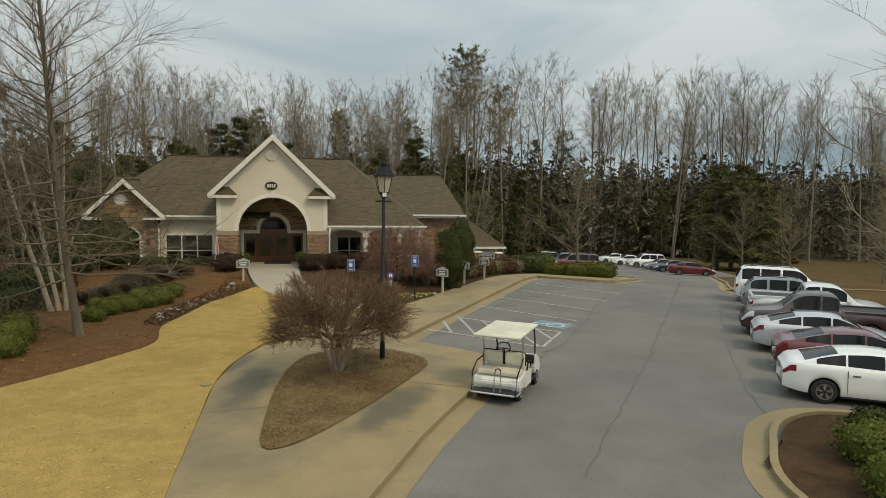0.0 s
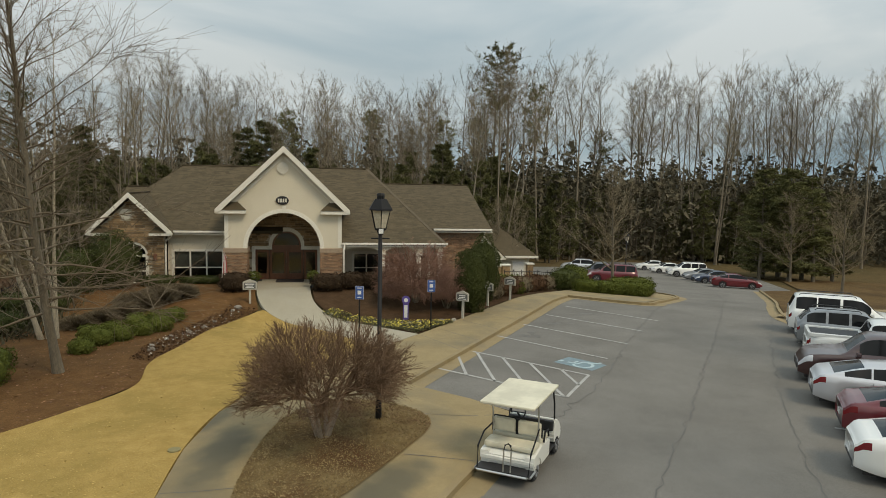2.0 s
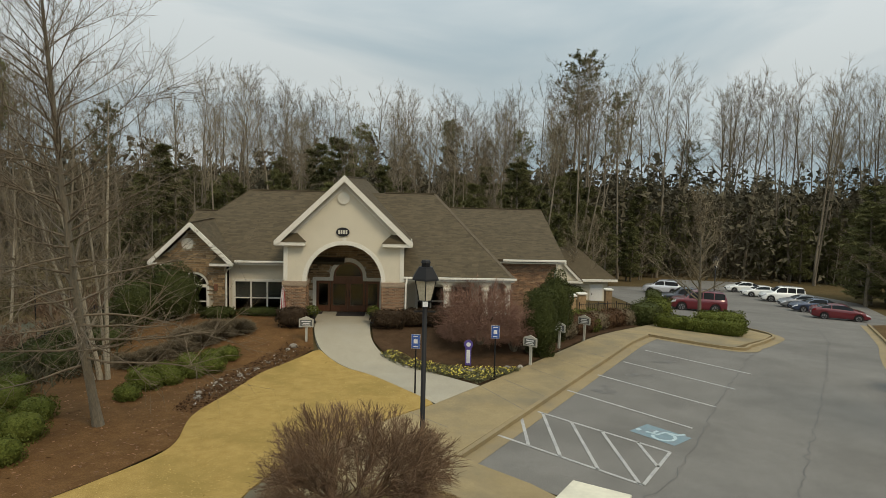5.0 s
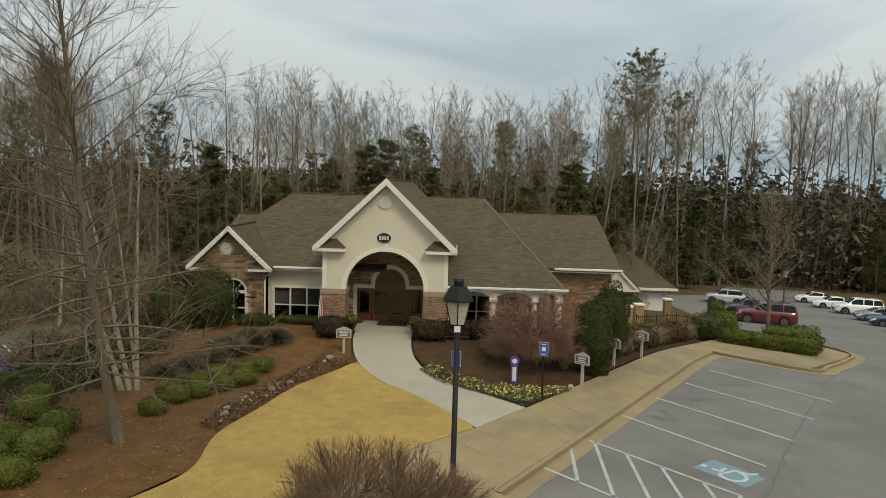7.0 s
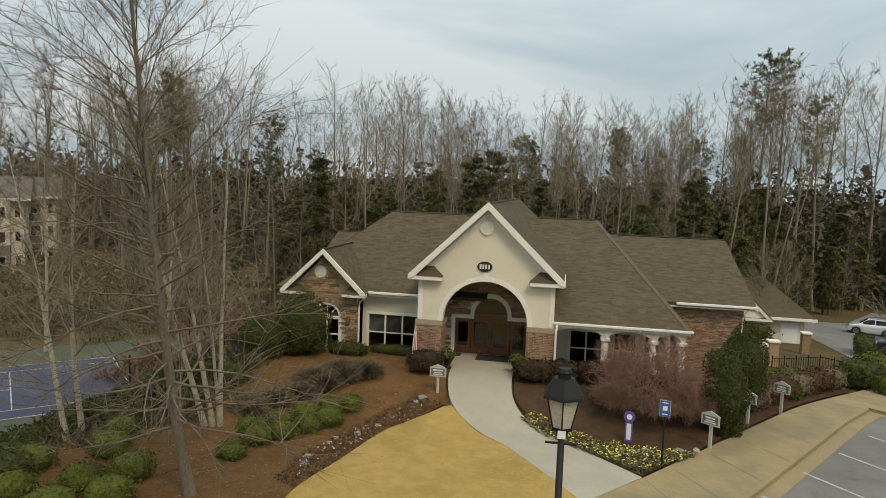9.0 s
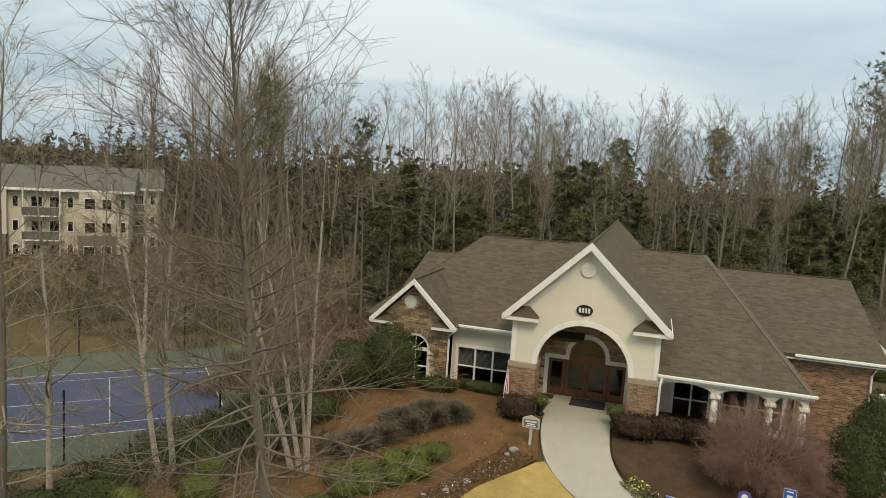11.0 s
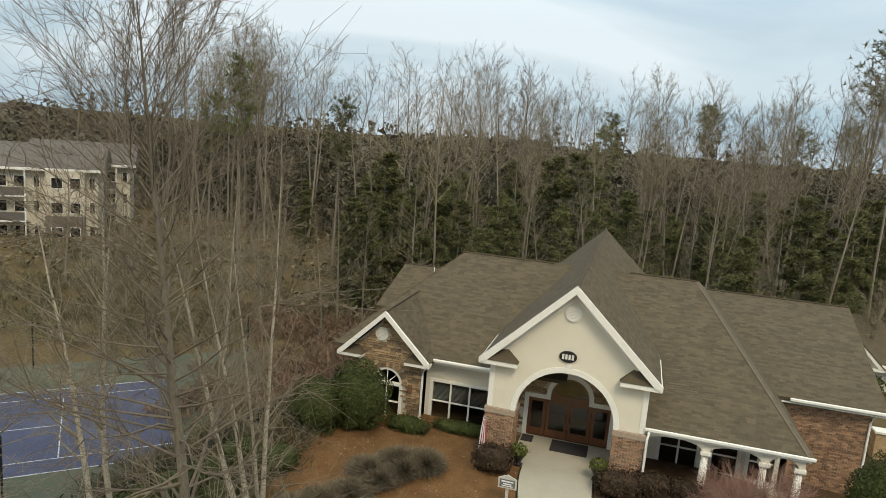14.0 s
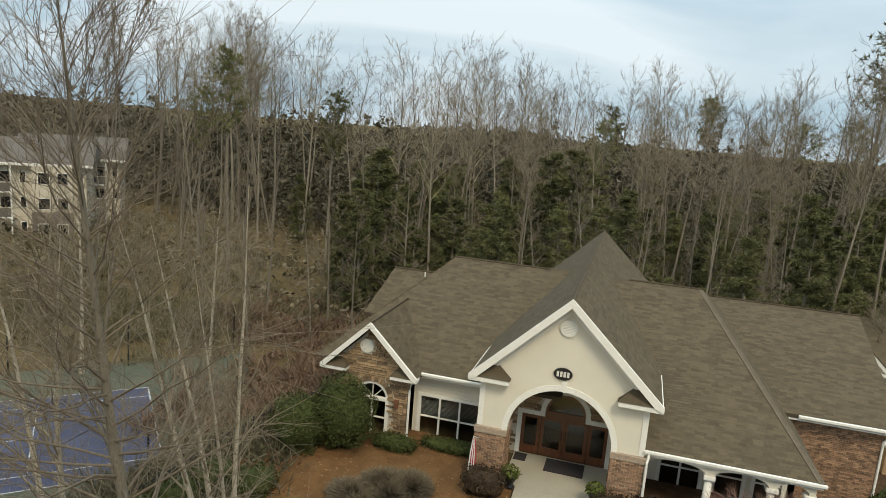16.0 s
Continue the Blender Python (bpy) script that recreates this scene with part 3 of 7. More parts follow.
GLASS, gn, gl, gp = tree_of("window_glass")
gp.inputs["Base Color"].default_value = (0.75, 0.8, 0.8, 1)
gp.inputs["Transmission Weight"].default_value = 1.0
gp.inputs["Roughness"].default_value = 0.02
gp.inputs["IOR"].default_value = 1.45
DOOR_WOOD = mat("mahogany_door", (0.105, 0.036, 0.014), (0.185, 0.070, 0.028), 3.0, 0.4, 0.15, 30, stretch=(4, 4, 0.5))
DARK_ROOM = mat("dark_interior", (0.035, 0.032, 0.028), (0.05, 0.045, 0.04), 1.0, 0.9, 0.0)
BLIND = mat("window_blind", (0.10, 0.10, 0.09), (0.14, 0.14, 0.125), 2.0, 0.7, 0.0)
DARK_MAT = mat("door_mat_rubber", (0.02, 0.016, 0.016), (0.035, 0.028, 0.026), 6.0, 0.95, 0.5, 60)
BLACK_SIGN = glossy("black_plaque", (0.01, 0.01, 0.012), 0.35)
PALE_SIGN = mat("sign_cream", (0.62, 0.60, 0.52), (0.68, 0.66, 0.58), 6.0, 0.5, 0.0)

brick_me = bpy.data.meshes.new("brick")
_b = boxed(-0.1, 0.1, -0.02, 0.02, -0.032, 0.032)
_b.to_mesh(brick_me)
_b.free()
brick_me.materials.append(BRICK)
stone_me = bpy.data.meshes.new("stone")
_b = boxed(-0.5, 0.5, -0.03, 0.03, -0.5, 0.5)
for _v in _b.verts:
    if _v.co.y < 0:
        _v.co.x *= 0.93
        _v.co.z *= 0.84
_b.to_mesh(stone_me)
_b.free()
stone_me.materials.append(STONE)


def courses(rng, width, height, length, high, joint, ragged=0.0):
    """Pieces of a coursed wall as (centre along, centre up, length, height)."""
    z, row = 0.0, 0
    while z < height - 0.02:
        h = high * (1 + rng.uniform(-ragged, ragged))
        h = min(h, height - z)
        x = -length * (0.5 if row % 2 else 0.0) * (1 if not ragged else rng.random())
        while x < width - 0.02:
            w = length * (1 + rng.uniform(-ragged * 1.6, ragged * 1.6))
            a, b = max(x, 0.0), min(x + w, width)
            if b - a > 0.04:
                yield (a + b) / 2, z + h / 2, b - a - joint, h - joint
            x += w
        z += h
        row += 1


def clad(parent, origin, turn, width, height, stone=False, keep=None, singly=True, seed=1):
    """Lay bricks or ledge stones over a wall face. origin: lower left corner of the face; turn: degrees about z."""
    rng = random.Random(seed)
    m = pose(*origin, 0, 0, turn)
    length, high, joint, ragged = (0.36, 0.11, 0.012, 0.4) if stone else (0.21, 0.076, 0.015, 0.0)
    me, joined_mat = (stone_me, STONE_JOINED) if stone else (brick_me, BRICK_WALL)
    verts, faces = [], []
    for cx, cz, w, h in courses(rng, width, height, length, high, joint, ragged):
        p = m @ Vector((cx, 0, cz))
        if keep and not keep(p):
            continue
        deep = rng.uniform(0.7, 1.4)
        if singly:
            ob = new("stone" if stone else "brick", me)
            ob.parent = parent
            ob.matrix_local = parent.matrix_world.inverted() @ m @ Matrix.Translation((cx, 0, cz)) @ Matrix.Diagonal((w if stone else w / 0.2, deep, h if stone else h / 0.064, 1))
        else:
            k = len(verts)
            t, d = 0.02, 0.02 * deep
            for sx, sy, sz in ((-1, -1, -1), (1, -1, -1), (1, 1, -1), (-1, 1, -1), (-1, -1, 1), (1, -1, 1), (1, 1, 1), (-1, 1, 1)):
                verts.append(tuple(m @ Vector((cx + sx * w / 2, sy * d, cz + sz * h / 2))))
            faces.extend([(k, k + 1, k + 5, k + 4), (k + 1, k + 2, k + 6, k + 5), (k + 3, k, k + 4, k + 7), (k + 4, k + 5, k + 6, k + 7), (k, k + 3, k + 2, k + 1)])
    if verts:
        ob = new("stonework" if stone else "brickwork", mesh_of("cladding", verts, faces, joined_mat))
        ob.parent = parent
        ob["kind"] = "stuff"


def holed(bm, x0, x1, z0, z1, y0, y1, holes):
    """A wall with rectangular openings (x0, x1, z0, z1), side by side."""
    x = x0
    for a, b, c, d in sorted(holes):
        box(bm, x, a, y0, y1, z0, z1)
        if c > z0:
            box(bm, a, b, y0, y1, z0, c)
        if d < z1:
            box(bm, a, b, y0, y1, d, z1)
        x = b
    box(bm, x, x1, y0, y1, z0, z1)


def window(parent, x0, x1, z0, z1, y, cols, rows, blinds=True, label="white-framed dark window with blinds"):
    root = new("window")
    root.parent = parent
    root["label"] = label
    f = 0.11
    bm = bmesh.new()
    for a in ((x0 - f, x0 + 0.03, z0 - f, z1 + f), (x1 - 0.03, x1 + f, z0 - f, z1 + f), (x0 + 0.03, x1 - 0.03, z1 - 0.03, z1 + f), (x0 + 0.03, x1 - 0.03, z0 - f, z0 + 0.03)):
        box(bm, a[0], a[1], y - 0.05, y + 0.12, a[2], a[3])
    part("frame", bm, TRIM, root)
    for i in range(1, cols):
        c = x0 + (x1 - x0) * i / cols
        part("mullion", boxed(c - 0.04, c + 0.04, y - 0.02, y + 0.06, z0, z1), TRIM, root)
    for j in range(1, rows):
        c = z0 + (z1 - z0) * j / rows
        part("rail", boxed(x0, x1, y - 0.012, y + 0.05, c - 0.03, c + 0.03), TRIM, root)
    for i in range(cols):
        for j in range(rows):
            a, b = x0 + (x1 - x0) * i / cols, x0 + (x1 - x0) * (i + 1) / cols
            c, d = z0 + (z1 - z0) * j / rows, z0 + (z1 - z0) * (j + 1) / rows
            p = part("pane", boxed(a + 0.02, b - 0.02, y + 0.015, y + 0.025, c + 0.02, d - 0.02), GLASS, root)
            p.visible_shadow = False
    if blinds:
        bm = bmesh.new()
        z = z0 + (z1 - z0) * 0.5
        while z < z1 - 0.03:
            box(bm, x0 + 0.05, x1 - 0.05, y + 0.10, y + 0.135, z, z + 0.028)
            z += 0.055
        part("blind", bm, BLIND, root)
    part("sill", boxed(x0 - f - 0.03, x1 + f + 0.03, y - 0.10, y + 0.05, z0 - f - 0.06, z0 - f), TRIM, root)
    return root


# entrance front: stucco gable over an arch
bm = bmesh.new()
prism(bm, [(-3.05, 2.2), (-1.93, 2.2)] + arch(0, 2.2, 1.93, 180, 0)[1:-1] + [(1.93, 2.2), (3.05, 2.2), (3.05, 4.45), (0, 7.38), (-3.05, 4.45)], 0.3, 0.72)
part("gable_wall", bm, STUCCO, clubhouse, "cream stucco gable over an arch")
bm = bmesh.new()
prism(bm, arch(0, 2.2, 1.915, 180, 0) + arch(0, 2.2, 2.13, 0, 180), 0.26, 0.70)
part("arch_trim", bm, TRIM, clubhouse, "white arch band")
bm = bmesh.new()
prism(bm, [(-0.07, 4.10), (0.07, 4.10), (0.10, 4.48), (-0.10, 4.48)], 0.245, 0.31)
part("keystone", bm, TRIM, clubhouse)
for s in (-1, 1):
    part("corner_board", boxed(min(2.87 * s, 3.07 * s), max(2.87 * s, 3.07 * s), 0.275, 0.75, 2.24, 4.05), TRIM, clubhouse)
    bm = bmesh.new()
    prism(bm, [(3.5 * s, 4.10), (3.5 * s, 4.30), (0, 7.66), (0, 7.33), (3.2 * s, 4.22)], -0.10, 0.02)
    part("rake_board", bm, TRIM, clubhouse, "white rake board")
    bm = bmesh.new()
    prism(bm, [(3.06 * s, 4.33), (0, 7.26), (0, 7.05), (2.95 * s, 4.20)], 0.27, 0.31)
    part("frieze_board", bm, TRIM, clubhouse)
    bm = bmesh.new()
    box(bm, min(1.95 * s, 3.48 * s), max(1.95 * s, 3.48 * s), -0.06, 0.30, 4.06, 4.24, bevel=0.02)
    ret = part("eave_return", bm, TRIM, clubhouse)
    bm = bmesh.new()
    a = [bm.verts.new(p) for p in ((1.93 * s, -0.08, 4.245), (3.36 * s, -0.08, 4.245), (3.36 * s, 0.30, 4.245), (1.93 * s, 0.30, 4.245), (2.40 * s, 0.29, 4.70), (2.98 * s, 0.29, 4.70))]
    for q in ((0, 1, 5, 4), (0, 4, 3), (1, 2, 5), (3, 4, 5, 2), (0, 3, 2, 1)):
        bm.faces.new([a[i] for i in q])
    bmesh.ops.recalc_face_normals(bm, faces=bm.faces[:])
    part("return_roof", bm, SHINGLE, ret, "small shingled cap")
    # gutter along the side eave of the tall roof, and its fascia
    part("gutter", boxed(min(3.40 * s, 3.49 * s), max(3.40 * s, 3.49 * s), 0.0, 3.6, 4.15, 4.24), TRIM, clubhouse)
    x0, x1 = (-3.12, -1.92) if s < 0 else (1.92, 3.12)
    pier = part("pier", boxed(x0 + 0.015, x1 - 0.015, 0.235, 1.335, -0.6, 2.2), MORTAR, clubhouse, "brick entrance pier")
    part("pier_cap", boxed(x0 - 0.03, x1 + 0.03, 0.19, 1.38, 1.98, 2.215, bevel=0.015), mat("cast_stone", (0.29, 0.215, 0.15), (0.40, 0.31, 0.22), 9.0, 0.9, 0.3, 50) if s < 0 else bpy.data.materials["cast_stone"], pier, "band of upright bricks")
    clad(pier, (x0, 0.235, -0.25), 0, x1 - x0, 2.22, seed=3 + s)
    clad(pier, (x1 - 0.015, 0.22, -0.25), 90, 1.12, 2.22, singly=False, seed=5 + s)
    clad(pier, (x0 + 0.015, 1.335, -0.25), -90, 1.12, 2.22, singly=False, seed=7 + s)
    part("side_wall", boxed(2.75 * s if s > 0 else -3.0, 3.0 if s > 0 else -2.75, 0.72, 6.5, 2.2, 4.5), STUCCO, clubhouse)
bm = bmesh.new()
prism(bm, [(-3.0, 0), (3.0, 0), (3.0, 4.4), (0, 7.3), (-3.0, 4.4)], 18.4, 18.7)
part("back_gable_wall", bm, STUCCO, clubhouse)
part("porch_ceiling", boxed(-2.75, 2.75, 0.72, 3.0, 4.2, 4.3), DARK_ROOM, clubhouse, "dark porch ceiling")
part("porch_floor", boxed(-1.9, 1.9, 0.16, 3.0, -0.4, 0.14), PATH_CONCRETE, clubhouse, "pale concrete porch floor")

# round louvred vents
for cx, cy, cz, r in ((-0.05, 0.30, 6.5, 0.30), (-8.45, 2.2, 3.86, 0.30)):
    bm = bmesh.new()
    prism(bm, arch(cx, cz, r, 0, 360, 24)[:-1], cy - 0.05, cy)
    vent = part("vent", bm, TRIM, clubhouse, "white round gable vent")
    bm = bmesh.new()
    prism(bm, arch(cx, cz, r, 0, 360, 24) + arch(cx, cz, r * 0.84, 360, 0, 24), cy - 0.075, cy - 0.05)
    part("ring", bm, TRIM, vent)
    for k in range(-4, 5):
        z = cz + k * r * 0.19
        w = math.sqrt(max(0.0, (r * 0.82) ** 2 - (z - cz) ** 2))
        part("slat", boxed(cx - w, cx + w, cy - 0.07, cy - 0.05, z - 0.012, z + 0.018), TRIM, vent)

# oval plaque with plain bars
bm = bmesh.new()
prism(bm, [(-0.08 + 0.34 * math.cos(a * math.pi / 16), 4.78 + 0.23 * math.sin(a * math.pi / 16)) for a in range(32)], 0.24, 0.30)
plaque = part("plaque", bm, BLACK_SIGN, clubhouse, "black oval plaque with pale bars")
for k in range(4):
    part("bar", boxed(-0.31 + k * 0.125, -0.225 + k * 0.125, 0.23, 0.24, 4.68, 4.88), PALE_SIGN, plaque)

# door wall: timber doors with sidelights and an arched light, in stone
bm = bmesh.new()
prism(bm, [(-3.0, -0.4), (-1.75, -0.4), (-1.75, 1.85), (-0.8, 1.85)] + arch(0, 2.1, 0.8, 180, 0)[1:-1] + [(0.8, 1.85), (1.75, 1.85), (1.75, -0.4), (3.0, -0.4), (3.0, 4.3), (-3.0, 4.3)], 3.05, 3.3)
door_wall = part("door_wall", bm, MORTAR, clubhouse, "ledge stone wall around the doors")


def off_door(p):
    return not (abs(p.x) < 2.0 and p.z < 2.05) and math.hypot(p.x, p.z - 2.1) > 1.05


clad(door_wall, (-2.75, 3.04, 0.0), 0, 5.5, 4.2, stone=True, keep=off_door, singly=False, seed=11)
bm = bmesh.new()
prism(bm, [(-1.93, 0.14), (-1.75, 0.14), (-1.75, 1.88), (-0.82, 1.88)] + arch(0, 2.12, 0.82, 180, 0) + [(0.82, 1.88), (1.75, 1.88), (1.75, 0.14), (1.93, 0.14), (1.93, 2.06), (1.02, 2.06)] + arch(0, 2.14, 1.0, 0, 180) + [(-1.02, 2.06), (-1.93, 2.06)], 2.96, 3.08)
part("door_surround", bm, TRIM, clubhouse, "white moulded surround with an arch")
bm = bmesh.new()
prism(bm, arch(0, 2.12, 0.80, 180, 0) + arch(0, 2.12, 0.70, 0, 180), 3.06, 3.12)
part("arched_light_frame", bm, DOOR_WOOD, clubhouse)
bm = bmesh.new()
prism(bm, arch(0, 2.12, 0.70, 180, 0), 3.085, 3.095)
part("arched_light", bm, GLASS, clubhouse).visible_shadow = False
part("door_header", boxed(-1.75, 1.75, 3.05, 3.15, 1.86, 2.12), DOOR_WOOD, clubhouse)
for x0, x1, kind in ((-1.75, -0.98, "sidelight"), (-0.95, -0.01, "door"), (0.01, 0.95, "door"), (0.98, 1.75, "sidelight")):
    bm = bmesh.new()
    w = 0.13
    for a in ((x0, x0 + w, 0.14, 1.86), (x1 - w, x1, 0.14, 1.86), (x0 + w, x1 - w, 0.14, 0.48), (x0 + w, x1 - w, 1.70, 1.86)):
        box(bm, a[0], a[1], 3.07, 3.13, a[2], a[3])
    d = part(kind, bm, DOOR_WOOD, clubhouse, "dark reddish timber " + kind + " with a glass panel")
    part("pane", boxed(x0 + w, x1 - w, 3.095, 3.105, 0.48, 1.70), GLASS, d).visible_shadow = False
    if kind == "door":
        hx = x1 - 0.07 if x0 < -0.5 else x0 + 0.07
        part("handle", tube(bmesh.new(), [(hx, 3.03, 0.95), (hx, 3.03, 1.35)], 0.018), IRON, d)
# wall lantern box beside the doors
part("wall_lantern", boxed(1.99, 2.12, 2.88, 3.02, 1.55, 1.82, bevel=0.02), IRON, clubhouse)

# wall and windows left of the entrance
bm = bmesh.new()
holed(bm, -6.5, -3.0, -0.4, 2.85, 3.05, 3.3, [(-6.2, -3.55, -0.10, 1.78)])
left_wall = part("left_wall", bm, STUCCO, clubhouse, "cream sided wall")
for k in range(6):
    part("siding_board", boxed(-6.5, -3.0, 3.038, 3.05, 1.95 + k * 0.15, 2.08 + k * 0.15), STUCCO, left_wall)
clad(left_wall, (-6.5, 3.03, -0.5), 0, 3.5, 0.26, singly=False, seed=21)
window(clubhouse, -6.2, -3.55, -0.10, 1.78, 3.06, 3, 2)

# stone gable with an arched window
bm = bmesh.new()
prism(bm, [(-9.95, -0.6), (-8.85, -0.6), (-8.85, 1.6)] + arch(-8.1, 1.6, 0.75, 180, 0)[1:-1] + [(-7.35, 1.6), (-7.35, -0.6), (-6.5, -0.6), (-6.5, 3.0), (-8.2, 4.70), (-9.95, 3.0)], 2.2, 2.5)
stone_wall = part("stone_wall", bm, MORTAR, clubhouse, "brown ledge stone gable wall")
part("stone_apron", boxed(-8.85, -7.35, 2.2, 2.5, -0.6, -0.1), MORTAR, stone_wall)


def on_gable(p):
    return p.z < 4.62 - abs(p.x + 8.2) * 0.98 and not (abs(p.x + 8.1) < 0.86 and -0.1 < p.z < 1.6) and math.hypot(p.x + 8.1, p.z - 1.6) > 0.9 and math.hypot(p.x + 8.45, p.z - 3.86) > 0.36


clad(stone_wall, (-9.95, 2.18, -0.4), 0, 3.45, 5.1, stone=True, keep=on_gable, seed=31)
for k in range(17):
    a = math.pi * (k + 0.5) / 17
    ob = new("stone", stone_me)
    ob.parent = stone_wall
    ob.matrix_local = Matrix.Translation((-8.1 + 0.86 * math.cos(a), 2.17, 1.6 + 0.86 * math.sin(a))) @ Euler((0, -a, 0)).to_matrix().to_4x4() @ Matrix.Diagonal((0.22, 1.2, 0.15, 1))
arched = window(clubhouse, -8.75, -7.45, -0.05, 1.55, 2.22, 2, 2, blinds=False, label="white-framed arched window")
bm = bmesh.new()
prism(bm, arch(-8.1, 1.6, 0.75, 180, 0) + arch(-8.1, 1.6, 0.63, 0, 180), 2.18, 2.34)
for k in (45, 90, 135):
    p = (math.cos(radians(k)), math.sin(radians(k)))
    tube(bm, [(-8.1, 2.24, 1.6), (-8.1 + 0.65 * p[0], 2.24, 1.6 + 0.65 * p[1])], 0.022, 5)
part("arched_head", bm, TRIM, arched)
bm = bmesh.new()
prism(bm, arch(-8.1, 1.6, 0.64, 180, 0), 2.25, 2.26)
part("pane", bm, GLASS, arched).visible_shadow = False
for s in (-1, 1):
    x = -8.2
    bm = bmesh.new()
    prism(bm, [(x + 2.17 * s, 2.76), (x + 2.17 * s, 2.94), (x, 5.04), (x, 4.78), (x + 1.95 * s, 2.86)], 1.68, 1.80)
    part("rake_board", bm, TRIM, clubhouse, "white rake board")
    part("eave_return", boxed(min(x + 1.0 * s, x + 2.15 * s), max(x + 1.0 * s, x + 2.15 * s), 1.72, 2.2, 2.72, 2.87, bevel=0.02), TRIM, clubhouse)
    bm = bmesh.new()
    a = [bm.verts.new(p) for p in ((x + 0.98 * s, 1.70, 2.875), (x + 2.1 * s, 1.70, 2.875), (x + 2.1 * s, 2.2, 2.875), (x + 0.98 * s, 2.2, 2.875), (x + 1.3 * s, 2.19, 3.2), (x + 1.75 * s, 2.19, 3.2))]
    for q in ((0, 1, 5, 4), (0, 4, 3), (1, 2, 5), (3, 4, 5, 2), (0, 3, 2, 1)):
        bm.faces.new([a[i] for i in q])
    bmesh.ops.recalc_face_normals(bm, faces=bm.faces[:])
    part("return_roof", bm, SHINGLE, clubhouse, "small shingled cap")
part("wall_lantern", boxed(-7.05, -6.87, 2.02, 2.18, 1.35, 1.72, bevel=0.03), mat("copper_lantern", (0.14, 0.06, 0.03), (0.2, 0.09, 0.05), 8, 0.5, 0.1), clubhouse, "copper wall lantern")

# gutters, downspouts, fascias
part("gutter", boxed(-6.1, -3.3, 2.49, 2.62, 2.84, 2.95, bevel=0.02), TRIM, clubhouse)
part("fascia", boxed(-6.3, -3.0, 2.60, 2.66, 2.72, 2.92), TRIM, clubhouse)
part("soffit", boxed(-6.3, -3.0, 2.66, 3.05, 2.70, 2.74), TRIM, clubhouse)
for pts in ([(-6.15, 2.5, 2.82), (-6.2, 2.45, 2.62), (-6.42, 2.28, 2.45), (-6.42, 2.13, 2.2), (-6.42, 2.13, -0.1), (-6.35, 1.9, -0.25)], [(3.22, 0.25, 2.40), (3.22, 0.2, 2.28), (3.18, 0.14, 2.1), (3.18, 0.14, -0.35)], [(12.4, 5.30, 2.88), (12.3, 5.6, 2.6), (12.2, 5.68, 2.3), (12.2, 5.68, -1.0)]):
    part("downspout", tube(bmesh.new(), pts, 0.05, 6), TRIM, clubhouse, "white downspout")
part("gutter", boxed(3.05, 8.95, 0.19, 0.30, 2.41, 2.52, bevel=0.02), TRIM, clubhouse)
part("fascia", boxed(3.0, 8.85, 0.30, 0.36, 2.30, 2.50), TRIM, clubhouse)
part("fascia", boxed(8.80, 8.86, 0.36, 6.0, 2.28, 2.50), TRIM, clubhouse)
part("gutter", boxed(8.95, 12.75, 5.18, 5.30, 2.86, 2.98, bevel=0.02), TRIM, clubhouse)
part("soffit", boxed(8.6, 12.8, 5.3, 5.75, 2.74, 2.80), TRIM, clubhouse)
bm = bmesh.new()
prism(bm, [(5.3, 2.72), (5.3, 2.83), (13.05, 5.53), (13.05, 5.42)], 12.66, 12.70, axis="x")
part("rake_board", bm, TRIM, clubhouse)

# side porch on the right: arched beam on white columns
bm = bmesh.new()
bays = [(3.1, 5.2), (5.45, 7.25), (7.5, 8.5)]
out = [(3.0, 2.42), (3.0, 1.95)]
for a, b in bays:
    c, r = (a + b) / 2, (b - a) / 2
    out += [(a, 1.95)] + [(c - r * math.cos(math.pi * k / 10), 1.95 + 0.30 * math.sin(math.pi * k / 10)) for k in range(1, 10)] + [(b, 1.95)]
out += [(8.7, 1.95), (8.7, 2.42)]
prism(bm, out, 0.42, 0.70)
part("porch_beam", bm, STUCCO, clubhouse, "cream beam with shallow arches")
for cx in (5.33, 7.36, 8.55):
    col = part("column", tube(bmesh.new(), [(cx, 0.56, -0.15), (cx, 0.56, 0.6), (cx, 0.56, 1.85)], [0.155, 0.15, 0.125], 16), TRIM, clubhouse, "white round porch column", shade=True)
    part("capital", boxed(cx - 0.2, cx + 0.2, 0.36, 0.76, 1.80, 1.95, bevel=0.02), TRIM, col)
    part("base", boxed(cx - 0.2, cx + 0.2, 0.36, 0.76, -0.25, -0.12, bevel=0.02), TRIM, col)
part("porch_slab", boxed(3.05, 8.75, 0.3, 3.05, -1.5, -0.25), PATH_CONCRETE, clubhouse)
low = part("low_wall", boxed(3.15, 5.1, 0.45, 0.68, -0.6, -0.02), MORTAR, clubhouse)
clad(low, (3.15, 0.44, -0.55), 0, 1.95, 0.5, stone=True, singly=False, seed=41)
part("porch_soffit", boxed(3.0, 8.7, 0.42, 3.05, 2.42, 2.46), TRIM, clubhouse)
bm = bmesh.new()
holed(bm, 3.0, 8.7, -1.4, 2.42, 3.05, 3.3, [(3.85, 5.35, -0.05, 1.65), (5.9, 6.9, -0.05, 1.65), (7.3, 8.3, -0.05, 1.65)])
part("right_wall", bm, STUCCO, clubhouse, "cream wall behind the porch")
window(clubhouse, 3.85, 5.35, -0.05, 1.65, 3.06, 2, 2, blinds=False)
window(clubhouse, 5.9, 6.9, -0.05, 1.65, 3.06, 1, 2, blinds=False)
window(clubhouse, 7.3, 8.3, -0.05, 1.65, 3.06, 1, 2, blinds=False)
